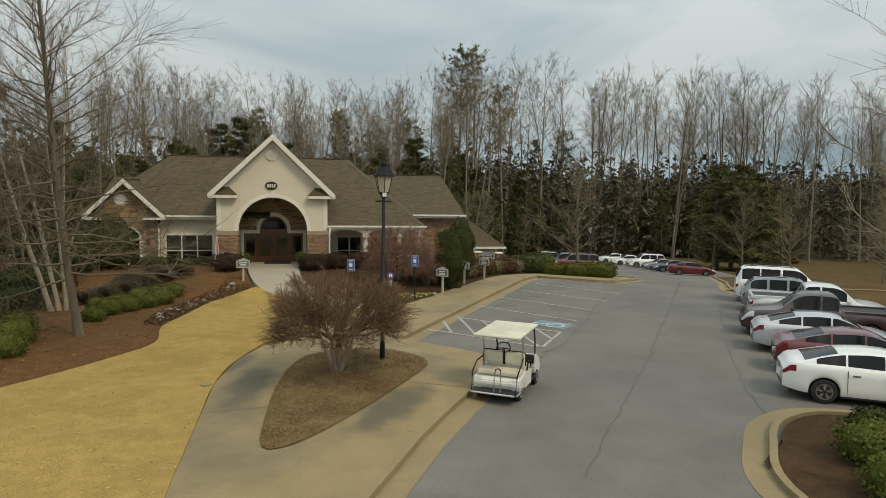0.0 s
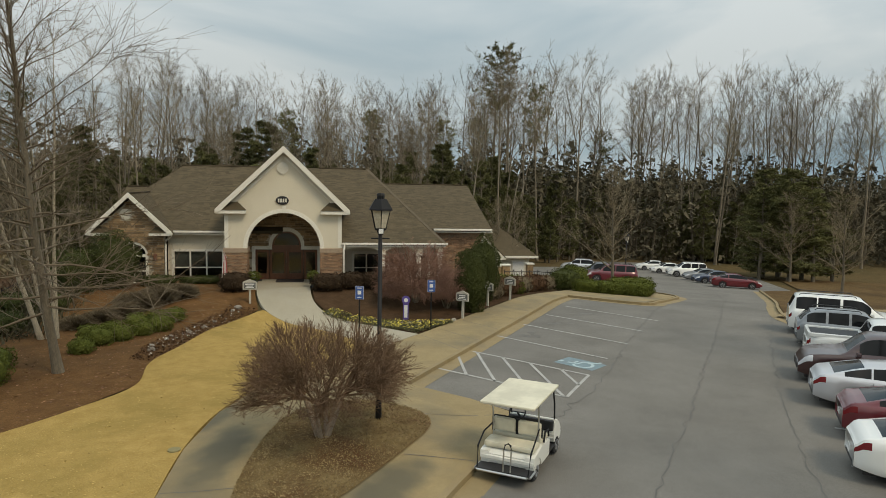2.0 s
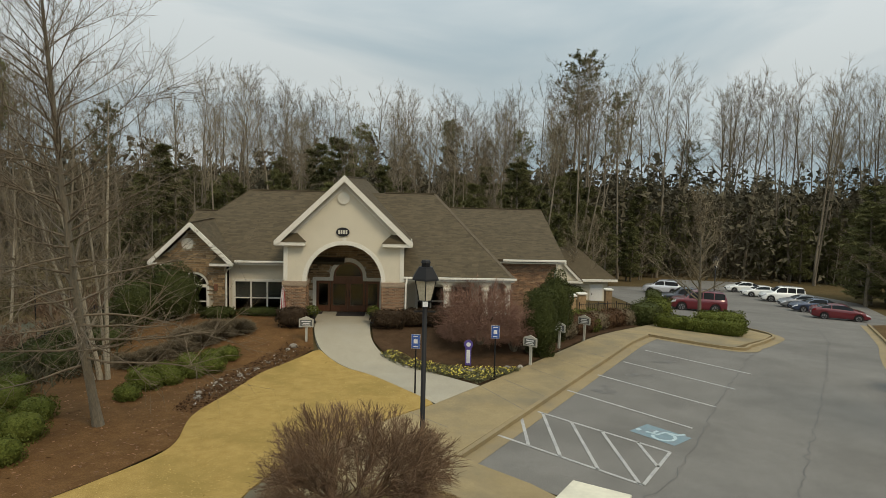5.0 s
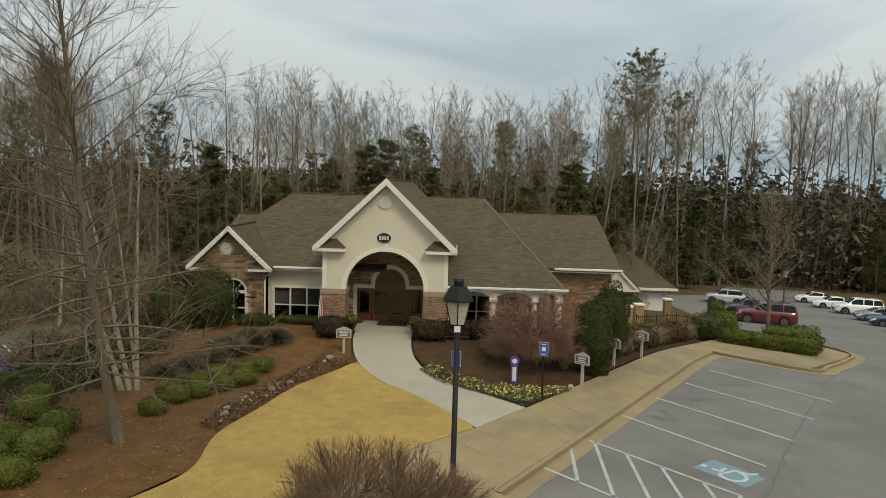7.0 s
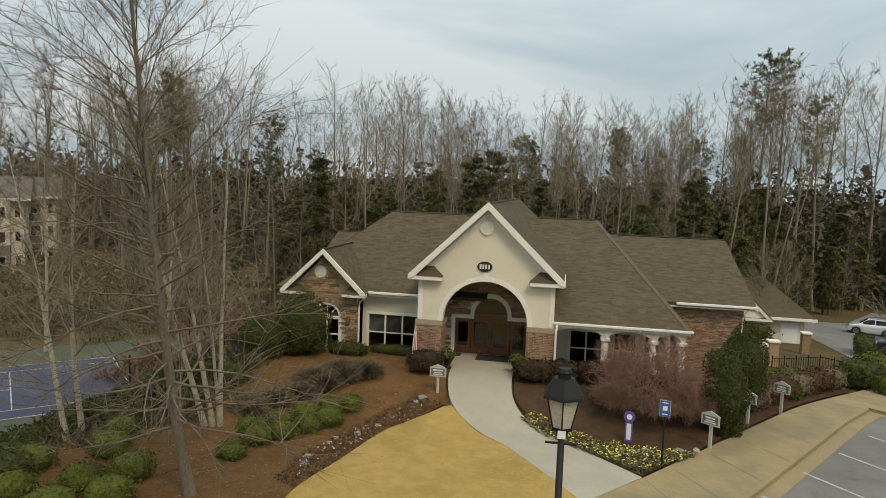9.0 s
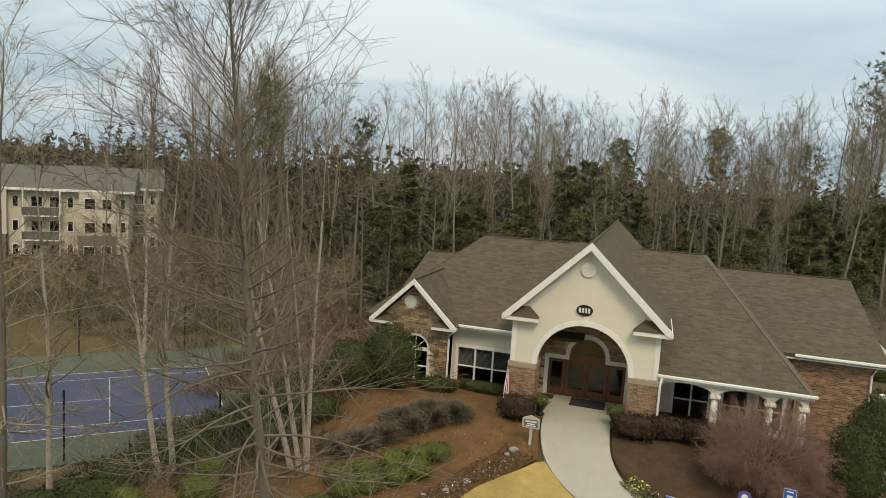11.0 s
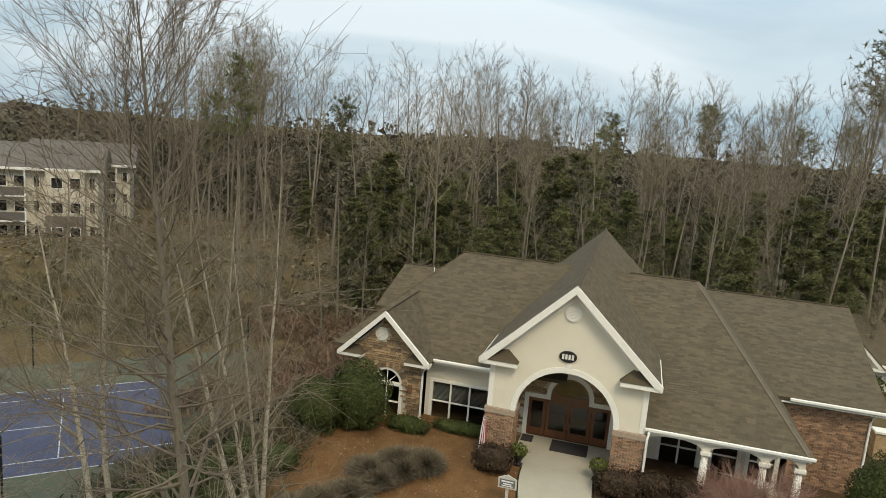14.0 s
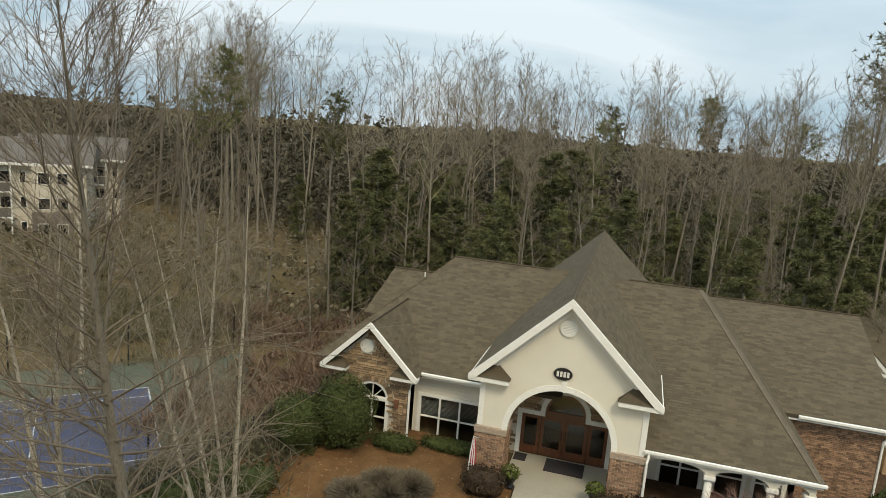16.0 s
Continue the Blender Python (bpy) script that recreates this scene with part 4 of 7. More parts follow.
part("porch_end_wall", boxed(8.45, 8.7, 3.05, 6.0, -1.0, 2.3), STUCCO, clubhouse)

# walls that close the house
part("left_side_wall", boxed(-9.95, -9.7, 2.5, 15.5, -1.2, 3.0), STUCCO, clubhouse)
part("left_end_wall", boxed(-10.9, -9.95, 9.0, 14.0, -1.2, 3.3), STUCCO, clubhouse)
wing = part("right_wing_wall", boxed(8.7, 12.25, 5.75, 6.0, -1.6, 2.8), MORTAR, clubhouse)
clad(wing, (8.7, 5.735, -1.2), 0, 3.55, 3.95, singly=False, seed=51)
bm = bmesh.new()
prism(bm, [(6.0, -1.8), (20.2, -1.8), (20.2, 2.9), (13.05, 5.4), (6.0, 2.9)], 12.0, 12.25, axis="x")
part("right_end_wall", bm, STUCCO, clubhouse)
part("rear_wall", boxed(-9.7, 12.0, 16.0, 16.25, -1.2, 2.5), STUCCO, clubhouse)
part("inner_partition", boxed(-9.6, 8.4, 6.2, 6.3, -0.4, 2.9), DARK_ROOM, clubhouse)
part("inner_floor", boxed(-9.6, 8.4, 3.3, 6.2, -0.4, -0.28), DARK_ROOM, clubhouse)
for x, y, z in ((5.63, 10.85, 5.75), (-8.9, 11.2, 5.0)):
    part("vent_pipe", tube(bmesh.new(), [(x, y, z - 0.3), (x, y, z + 0.25)], 0.035, 8), TRIM, clubhouse)
# dark ridge caps
for a, b in (((-6.9, RIDGE_Y, RIDGE_Z + 0.02), (-2.0, RIDGE_Y, RIDGE_Z + 0.02)), ((1.8, RIDGE_Y, RIDGE_Z + 0.02), (5.1, RIDGE_Y, RIDGE_Z + 0.02)), ((5.6, 13.05, 5.70), (12.7, 13.05, 5.70)), ((0, -0.05, 7.60), (0, 19.2, 7.60)), ((-8.2, 1.75, 5.0), (-8.2, 6.3, 5.0)), ((-10.75, 11.5, 5.24), (-7.4, 11.5, 5.24))):
    part("ridge_cap", tube(bmesh.new(), [a, b], 0.05, 5), SHINGLE if b[2] < 3 else SHINGLE_BASE, clubhouse)

# broad hip cap down the front corner of the main roof
bm = bmesh.new()
for p in ((5.08, RIDGE_Y, RIDGE_Z), (8.85, 0.3, 2.52)):
    for dx, dy, dz in ((-0.16, -0.06, 0.005), (0.0, 0.0, 0.035), (0.15, 0.06, -0.12)):
        bm.verts.new((p[0] + dx, p[1] + dy, p[2] + dz))
bm.verts.ensure_lookup_table()
for a in (0, 1):
    bm.faces.new([bm.verts[k] for k in (a, a + 1, a + 4, a + 3)])
bmesh.ops.recalc_face_normals(bm, faces=bm.faces[:])
bmesh.ops.solidify(bm, geom=bm.faces[:], thickness=0.012)
part("hip_cap", bm, mat("hip_shingle", (0.115, 0.092, 0.062), (0.15, 0.122, 0.085), 2.0, 0.95, 0.4, 60, spec=0.2), clubhouse, "paler shingle hip cap")

# ---- kerbs, markings and cracks ----
KERB = mat("kerb_concrete", (0.25, 0.188, 0.092), (0.33, 0.252, 0.135), 1.2, 0.85, 0.3, 40, stain=(0.16, 0.13, 0.08), stain_scale=0.6, stain_amount=0.6)
LINE = mat("worn_white_paint", (0.36, 0.355, 0.335), (0.47, 0.465, 0.44), 5.0, 0.8, 0.2, 30, stain=(0.26, 0.26, 0.26), stain_scale=3.0, stain_amount=0.9)
BLUE_LINE = mat("worn_blue_paint", (0.155, 0.235, 0.265), (0.19, 0.27, 0.30), 5.0, 0.8, 0.2, 30, stain=(0.17, 0.20, 0.22), stain_scale=3.0, stain_amount=0.9)
CRACK = mat("crack_sealer", (0.105, 0.102, 0.096), (0.14, 0.136, 0.128), 8.0, 0.85, 0.2, 40)
OIL = mat("oil_stain", (0.105, 0.096, 0.082), (0.145, 0.134, 0.118), 6.0, 0.6, 0.2, 40)


def ribbon(pts, width, lift, thick=0.0, ragged=0.0, seed=0):
    """A strip of even width along a line on the ground."""
    rng = random.Random(seed)
    pts = [Vector(p) for p in pts]
    fine = []
    for a, b in zip(pts, pts[1:]):
        n = max(1, int((b - a).length / 0.5))
        fine += [a.lerp(b, k / n) for k in range(n)]
    fine.append(pts[-1])
    bm = bmesh.new()
    rows = []
    for i, p in enumerate(fine):
        d = (fine[min(i + 1, len(fine) - 1)] - fine[max(i - 1, 0)]).normalized()
        s = Vector((-d.y, d.x)) * width / 2 * (1 + rng.uniform(-ragged, ragged))
        c = p + Vector((-d.y, d.x)) * rng.uniform(-ragged, ragged) * width * 0.8
        l, r = c + s, c - s
        row = [bm.verts.new((q.x, q.y, gz(q.x, q.y) + lift)) for q in (l, r)]
        if thick:
            row += [bm.verts.new((q.x, q.y, gz(q.x, q.y) + lift - thick)) for q in (r, l)]
        rows.append(row)
    for a, b in zip(rows, rows[1:]):
        n = len(a)
        for k in range(n if thick else 1):
            bm.faces.new((a[k], a[(k + 1) % n], b[(k + 1) % n], b[k]))
    bmesh.ops.recalc_face_normals(bm, faces=bm.faces[:])
    if not thick:
        for f in bm.faces:
            if f.normal.z < 0:
                f.normal_flip()
    return bm


kerb_lines = [
    [(0.2, -31.0), (1.9, -28.0), (3.5, -25.1), (5.5, -22.1), (7.7, -18.7)],
    [(4.75, -15.0), (17.2, 3.3)],
    rounded([(17.4, 3.6), (20.7, 0.1), (22.5, 1.6), (25.3, 4.9), (27.2, 7.7), (27.6, 10.6), (26.6, 13.6)], closed=False),
    rounded([(25.9, -8.0), (26.0, -6.2), (27.0, -4.0), (30.2, 0.8), (34.3, 6.6), (40.0, 15.7), (43.2, 21.0)], closed=False),
    rounded([(10.0, -36), (10.0, -29.6), (11.5, -26.8), (13.1, -25.35), (15.0, -25.4), (19.0, -28.1)], closed=False),
]
for k, pts in enumerate(kerb_lines):
    setting("kerb", ribbon(pts, 0.17, 0.155, 0.35), KERB, "tan concrete kerb along the drive", "kerb")
for k, pts in enumerate(kerb_lines):
    side = -1 if k in (0, 1, 2) else 1
    off = []
    for i, p in enumerate(pts):
        a, b = Vector(pts[max(i - 1, 0)]), Vector(pts[min(i + 1, len(pts) - 1)])
        d = (b - a).normalized()
        off.append(Vector(p) + Vector((-d.y, d.x)) * 0.36 * side)
    setting("gutter_strip", ribbon(off, 0.55, 0.012), KERB, "concrete gutter strip beside the kerb", "kerb")

right_island = [(10.2, -45), (10.15, -29.6), (11.65, -26.9), (13.2, -25.5), (14.95, -25.55), (18.9, -28.2), (34, -27), (30, -12), (26.5, -7.5), (26.2, -6.2), (27.1, -4.1), (30.3, 0.6), (34.4, 6.4), (40.1, 15.5), (43.4, 20.8), (70, 40), (95, 0), (60, -50)]
setting("right_bed", sheet_mesh(rounded(right_island[:6], 3, closed=False) + [(19.2, -28.0), (21.6, -27.4), (30.5, -13.6), (32, -30), (30, -46)], 0.10), MULCH, "bed of dark mulch at the end of the parked cars", "flower bed")
bank = [(29.7, -9.5), (26.4, -6.8), (26.2, -6.2), (27.1, -4.1), (30.3, 0.6), (34.4, 6.4), (40.1, 15.5), (43.4, 20.8), (50, 24), (62, 44), (80, 40), (95, 0), (60, -40), (33, -20)]
setting("right_bank", sheet_mesh(bank, 0.10, step=2.0), mat("dry_grass_bank", (0.098, 0.062, 0.028), (0.165, 0.110, 0.050), 0.8, 0.95, 0.8, 30, spec=0.08, stain=(0.075, 0.044, 0.022), stain_scale=0.12, stain_amount=0.8), "dry brown grass bank beyond the kerb", "lawn")
setting("right_path", ribbon(rounded([(26.6, -5.2), (31, -1.5), (38, 2.0), (52, 4.0), (75, 6)], closed=False), 1.6, 0.125), CONCRETE, "tan concrete footpath across the bank", "path")

STALL = Vector((0.633, 0.774))
ACROSS = Vector((0.612, -0.79))
HEAD = Vector((9.78, -7.95))
marks = []
for k in range(4):
    a = HEAD + Vector((1.91, 2.30)) * k
    marks.append(([a, a + Vector((3.36, -4.33)) * 1.0], LINE))
H0, H1, H2, H3 = Vector((6.05, -12.75)), Vector((8.05, -10.6)), Vector((11.5, -14.4)), Vector((9.8, -16.75))
marks += [([H0, H3], LINE), ([H1, H2], LINE), ([H3, H2], LINE)]
for f in (-0.18, 0.04, 0.28, 0.52):
    marks.append(([H1.lerp(H2, f), H0.lerp(H3, f + 0.46)], LINE))
marks.append(([H1.lerp(H2, 0.78), H3.lerp(H2, 0.52)], LINE))
for k in range(7):
    p = Vector((14.1, -24.2)) + Vector((1.6, 2.48)) * (k + 0.55)
    marks.append(([p, p + Vector((4.3, -2.85))], LINE))
for pts, m in marks:
    setting("parking_line", ribbon(pts, 0.11, 0.014), m, "worn white parking line on asphalt", "marking")

# wheelchair symbol in pale blue, on the bay beside the hatching
sym = Matrix.Translation((11.75, -13.0, 0)) @ Matrix.Rotation(math.atan2(0.79, -0.612), 4, "Z")


def on_bay(pts):
    return [(sym @ Vector((x, y, 0))).xy for x, y in pts]


for pts, w in (([(0.30 * math.cos(a / 10 * 6.28 + 0.4) * 1.25 - 0.1, 0.30 * math.sin(a / 10 * 6.28 + 0.4) * 1.25) for a in range(8)], 0.12), ([(0.55, 0.05), (0.15, 0.0), (0.1, -0.38), (-0.32, -0.5), (-0.45, -0.75)], 0.13), ([(0.33, 0.02), (0.33, -0.33)], 0.1), ([(0.75, 0.06), (0.92, 0.06)], 0.2)):
    setting("wheelchair_mark", ribbon(on_bay(pts), w, 0.016), mat("faded_symbol", (0.36, 0.47, 0.50), (0.46, 0.55, 0.57), 6, 0.8, 0.1) if "faded_symbol" not in bpy.data.materials else bpy.data.materials["faded_symbol"], "pale wheelchair symbol painted on the bay", "marking")
setting("wheelchair_field", ribbon(on_bay([(-0.75, -0.1), (0.95, -0.1)]), 1.1, 0.009), BLUE_LINE, "faded blue painted square in a bay", "marking")

for k, pts in enumerate(([(6.5, -27.5), (8.2, -25.2), (10.6, -21.9), (13.5, -18.0), (17.0, -13.0), (21.8, -6.2), (27.4, 2.3), (32, 9)], [(8.6, -18.6), (9.0, -18.3), (10.9, -16.2), (12.8, -13.4), (16.2, -8.2), (20.4, -2.2), (25, 4.0)], [(12.6, -25.3), (14.6, -21.5), (17.6, -16.4), (21.5, -10.6), (25.6, -5.0)], [(30, 6), (36, 17), (41, 30)])):
    jag, cr = [], random.Random(70 + k)
    for (x0, y0), (x1, y1) in zip(pts, pts[1:]):
        n = max(2, int(math.hypot(x1 - x0, y1 - y0) / 0.35))
        for i in range(n):
            w = cr.gauss(0, 0.045)
            jag.append((x0 + (x1 - x0) * i / n + w, y0 + (y1 - y0) * i / n - w * 0.7))
    setting("crack", ribbon(jag, 0.03 if k < 2 else 0.024, 0.010, ragged=0.6, seed=k), CRACK, "dark irregular crack in the asphalt", "crack")
rng = random.Random(3)
for k in range(3):
    for j in range(7):
        c = HEAD + Vector((1.91, 2.30)) * (k + 0.5) + ACROSS * rng.uniform(0.9, 2.0) + STALL * rng.uniform(-0.6, 0.6)
        r = rng.uniform(0.08, 0.28)
        n = 9
        pts = [(c.x + r * rng.uniform(0.5, 1.3) * math.cos(6.283 * i / n), c.y + r * rng.uniform(0.5, 1.3) * math.sin(6.283 * i / n)) for i in range(n)]
        setting("oil_stain", sheet_mesh(pts, 0.003 + 0.0008 * j), OIL, "dark oil spot in a parking bay", "stain")
# joints in the pavement
joints = [((6.3, -8.0), (7.6, -11.0))] + [((7.3 + 1.5 * k, -6.8 + 1.75 * k), (8.6 + 1.5 * k, -9.2 + 1.95 * k)) for k in range(7)] + [((-1.4, -22.4), (0.15, -22.6)), ((2.5, -24.0), (3.6, -24.9)), ((3.9, -21.7), (5.6, -21.8)), ((1.2, -17.9), (-0.6, -16.2)), ((4.9, -18.6), (7.6, -18.4)), ((4.6, -12.6), (3.2, -10.9))]
for a, b in joints:
    setting("pavement_joint", ribbon([a, b], 0.025, 0.134), CRACK, "thin joint across the pavement", "joint")
bm = bmesh.new()
bmesh.ops.create_cone(bm, cap_ends=True, segments=20, radius1=0.16, radius2=0.15, depth=0.05)
drain = part("drain_cover", bm, mat("rusty_cover", (0.20, 0.175, 0.075), (0.27, 0.23, 0.11), 8, 0.8, 0.3))
drain.matrix_world = pose(-1.55, -20.1, gz(-1.55, -20.1) + 0.16)
tagged(drain, "small round rusty cover set in the lawn", "drain cover")

# sports court below the slope
COURT_BLUE = mat("court_blue", (0.026, 0.029, 0.060), (0.036, 0.039, 0.076), 0.6, 0.7, 0.1, 20, stain=(0.062, 0.067, 0.105), stain_scale=0.3, stain_amount=0.5)
COURT_GREEN = mat("court_green", (0.043, 0.052, 0.027), (0.060, 0.069, 0.038), 0.6, 0.8, 0.1, 20, stain=(0.09, 0.076, 0.042), stain_scale=0.25, stain_amount=0.6)
CZ = -3.18
ca, cu, cv = Vector((-17.35, 0.74)), Vector((-0.687, 0.727)), Vector((-0.727, -0.687))


def court_at(a, b):
    return ca + cu * a + cv * b


def court_box(name, a0, a1, b0, b1, z0, z1, m, label, cat):
    bm = bmesh.new()
    prism(bm, [tuple(court_at(a, b)) for a, b in ((a0, b0), (a1, b0), (a1, b1), (a0, b1))], z0, z1, axis="z")
    return setting(name, bm, m, label, cat)


court_box("court_apron", -3.0, 14.5, -6.0, 28.0, CZ - 0.5, CZ, COURT_GREEN, "faded green surround of the sports court", "court")
court_box("court", 0, 10.1, 0, 22.0, CZ, CZ + 0.012, COURT_BLUE, "dark blue sports court with white lines", "court")
for a0, a1, b0, b1 in ((0, 0.08, 0, 22), (10.02, 10.1, 0, 22), (0, 10.1, 0, 0.08), (0, 10.1, 21.9, 22), (1.3, 1.36, 0, 22), (8.75, 8.81, 0, 22), (1.3, 8.8, 5.5, 5.56), (1.3, 8.8, 16.4, 16.46), (5.0, 5.06, 5.5, 16.4)):
    court_box("court_line", a0, a1, b0, b1, CZ + 0.012, CZ + 0.02, LINE, "white line on the blue court", "marking")
net = thing("court_net", pose(0, 0, 0), "dark net across the sports court", "net")
for a in (-0.6, 10.7):
    p = court_at(a, 11)
    part("post", tube(bmesh.new(), [(p.x, p.y, CZ), (p.x, p.y, CZ + 1.1)], 0.05), IRON, net)
for k in range(9):
    p, q = court_at(-0.6, 11), court_at(10.7, 11)
    part("cord", tube(bmesh.new(), [(p.x, p.y, CZ + 0.1 + k * 0.11), (q.x, q.y, CZ + 0.1 + k * 0.11)], 0.012 if k < 8 else 0.03, 4), IRON, net)
for b in range(6):
    for a in (-2.6, 14.0):
        p = court_at(a, -5.5 + b * 6.4)
        pole = thing("fence_pole", pose(p.x, p.y, CZ), "thin black pole beside the sports court", "pole", "court poles")
        part("shaft", tube(bmesh.new(), [(0, 0, 0), (0, 0, 3.1)], 0.045), IRON, pole)
        part("cap", tube(bmesh.new(), [(0, 0, 3.1), (0, 0, 3.16)], [0.06, 0.02]), IRON, pole)
# low black fence at the top of the slope
fence = thing("garden_fence", pose(0, 0, 0), "low black metal fence above the court", "fence")
line = rounded([(-19.5, -13), (-16.5, -7.5), (-13.5, -2.6), (-11.6, 1.2), (-10.6, 6.0)], 5, closed=False)
for i, (x, y) in enumerate(line):
    part("post", tube(bmesh.new(), [(x, y, gz(x, y) - 0.1), (x, y, gz(x, y) + 1.1)], 0.03, 6), IRON, fence)
for (x0, y0), (x1, y1) in zip(line, line[1:]):
    for h in (0.15, 0.95):
        part("rail", tube(bmesh.new(), [(x0, y0, gz(x0, y0) + h), (x1, y1, gz(x1, y1) + h)], 0.018, 5), IRON, fence)
    for k in range(1, 7):
        x, y = x0 + (x1 - x0) * k / 7, y0 + (y1 - y0) * k / 7
        part("picket", tube(bmesh.new(), [(x, y, gz(x, y) + 0.1), (x, y, gz(x, y) + 1.0)], 0.01, 4), IRON, fence)

# ---- lamps and signs ----
LANTERN_GLASS = mat("frosted_lantern", (0.45, 0.40, 0.30), (0.52, 0.47, 0.36), 3.0, 0.35, 0.0, 20)
SIGN_BLUE = glossy("sign_blue", (0.035, 0.09, 0.30), 0.4)
SIGN_WHITE = mat("sign_white", (0.70, 0.70, 0.68), (0.75, 0.75, 0.73), 6.0, 0.5, 0.0)
SIGN_GREY = mat("sign_grey", (0.10, 0.105, 0.10), (0.14, 0.145, 0.14), 6.0, 0.6, 0.0)
PURPLE = mat("purple_banner", (0.085, 0.055, 0.26), (0.11, 0.075, 0.31), 4.0, 0.6, 0.0)
SIGN_POST = mat("painted_post", (0.42, 0.40, 0.34), (0.50, 0.48, 0.41), 4.0, 0.7, 0.1)


def frustum(bm, r0, r1, z0, z1, sides=6, turn=0.5):
    rings = [[bm.verts.new((r * math.cos(2 * math.pi * (k + turn) / sides), r * math.sin(2 * math.pi * (k + turn) / sides), z)) for k in range(sides)] for r, z in ((r0, z0), (r1, z1))]
    for k in range(sides):
        bm.faces.new((rings[0][k], rings[0][(k + 1) % sides], rings[1][(k + 1) % sides], rings[1][k]))
    bm.faces.new(rings[0][::-1])
    bm.faces.new(rings[1])
    return bm


def street_lamp(x, y, height, label):
    z = gz(x, y) + 0.15
    lamp = thing("street_lamp", pose(x, y, z), label, "lamp", "lamp posts")
    h = height - 1.05
    part("pole", tube(bmesh.new(), [(0, 0, -0.2), (0, 0, 0.5), (0, 0, 0.55), (0, 0, h)], [0.085, 0.08, 0.06, 0.052], 12), IRON, lamp, shade=True)
    part("ladder_rest", tube(bmesh.new(), [(-0.24, 0, h - 0.12), (0.24, 0, h - 0.12)], 0.02, 8), IRON, lamp)
    part("collar", frustum(bmesh.new(), 0.07, 0.13, h - 0.02, h + 0.12), IRON, lamp)
    glass = part("lantern_glass", frustum(bmesh.new(), 0.15, 0.27, h + 0.14, h + 0.62), LANTERN_GLASS, lamp, "frosted lantern glass")
    part("lantern_base", frustum(bmesh.new(), 0.165, 0.175, h + 0.10, h + 0.15), IRON, lamp)
    for k in range(6):
        a = 2 * math.pi * (k + 0.5) / 6
        part("glazing_bar", tube(bmesh.new(), [(0.155 * math.cos(a), 0.155 * math.sin(a), h + 0.13), (0.275 * math.cos(a), 0.275 * math.sin(a), h + 0.63)], 0.012, 5), IRON, glass)
    bm = bmesh.new()
    frustum(bm, 0.34, 0.33, h + 0.61, h + 0.65)
    frustum(bm, 0.33, 0.17, h + 0.65, h + 0.90)
    part("roof", bm, IRON, lamp, "black faceted lantern roof")
    bm = bmesh.new()
    frustum(bm, 0.10, 0.10, h + 0.90, h + 0.99, 10)
    frustum(bm, 0.12, 0.09, h + 0.99, h + 1.05, 10)
    part("finial", bm, IRON, lamp)
    part("white_tag", boxed(-0.06, 0.06, -0.20, -0.188, h + 0.02, h + 0.14), SIGN_WHITE, lamp)
    return lamp


street_lamp(3.50, -19.5, 6.0, "black lamp post with a six-sided lantern in the island")
street_lamp(32.5, 27.6, 5.0, "black lamp post beside parked vehicles")


def bars(parent, x0, x1, rows, y, m, seed):
    rng = random.Random(seed)
    for z, h in rows:
        w = (x1 - x0) * rng.uniform(0.7, 1.0)
        c = (x0 + x1) / 2
        part("bar", boxed(c - w / 2, c + w / 2, y - 0.006, y, z, z + h), m, parent)


def bay_sign(x, y, top, turn):
    z = gz(x, y) + 0.1
    s = thing("parking_sign", pose(x, y, z, 0, 0, turn), "blue and white parking sign on a thin black post", "sign", "bay signs")
    part("post", tube(bmesh.new(), [(0, 0.03, -0.2), (0, 0.03, top)], 0.032, 8), IRON, s)
    pl = part("plate", boxed(-0.165, 0.165, -0.012, 0.0, top - 0.54, top), SIGN_BLUE, s)
    part("white_border", boxed(-0.175, 0.175, 0.0, 0.008, top - 0.55, top + 0.01), SIGN_WHITE, pl)
    part("symbol_field", boxed(-0.075, 0.075, -0.018, -0.012, top - 0.34, top - 0.18), SIGN_WHITE, pl)
    bars(pl, -0.12, 0.12, ((top - 0.09, 0.035), (top - 0.48, 0.035)), -0.012, SIGN_WHITE, 4)
    return s


bay_sign(3.55, -8.9, 2.35, -14)
bay_sign(6.95, -6.6, 2.25, -14)


def bed_sign(x, y, height, turn, label):
    z = gz(x, y) + 0.08
    s = thing("bed_sign", pose(x, y, z, 0, 0, turn), label, "sign", "reserved signs")
    part("post", boxed(-0.05, 0.05, 0.0, 0.1, -0.2, height - 0.12), SIGN_POST, s)
    bm = bmesh.new()
    prism(bm, [(-0.34, height - 0.52), (0.34, height - 0.52), (0.34, height - 0.14), (0.2, height - 0.08), (0.0, height), (-0.2, height - 0.08), (-0.34, height - 0.14)], -0.05, 0.0)
    brd = part("board", bm, SIGN_POST, s)
    part("panel", boxed(-0.28, 0.28, -0.062, -0.05, height - 0.46, height - 0.17), SIGN_GREY, brd)
    bars(brd, -0.22, 0.22, ((height - 0.27, 0.05), (height - 0.36, 0.04), (height - 0.43, 0.035)), -0.062, SIGN_WHITE, int(x * 10))
    return s


bed_sign(8.85, -4.6, 1.45, -38, "pale wooden sign with a small gabled board in the bed")
bed_sign(10.95, -1.2, 1.4, -38, "pale wooden sign with a small gabled board in the bed")
bed_sign(12.75, 0.7, 1.4, -38, "pale wooden sign with a small gabled board in the bed")
bed_sign(-1.5, -2.6, 1.25, 0, "pale wooden sign with a gabled board beside the walk")

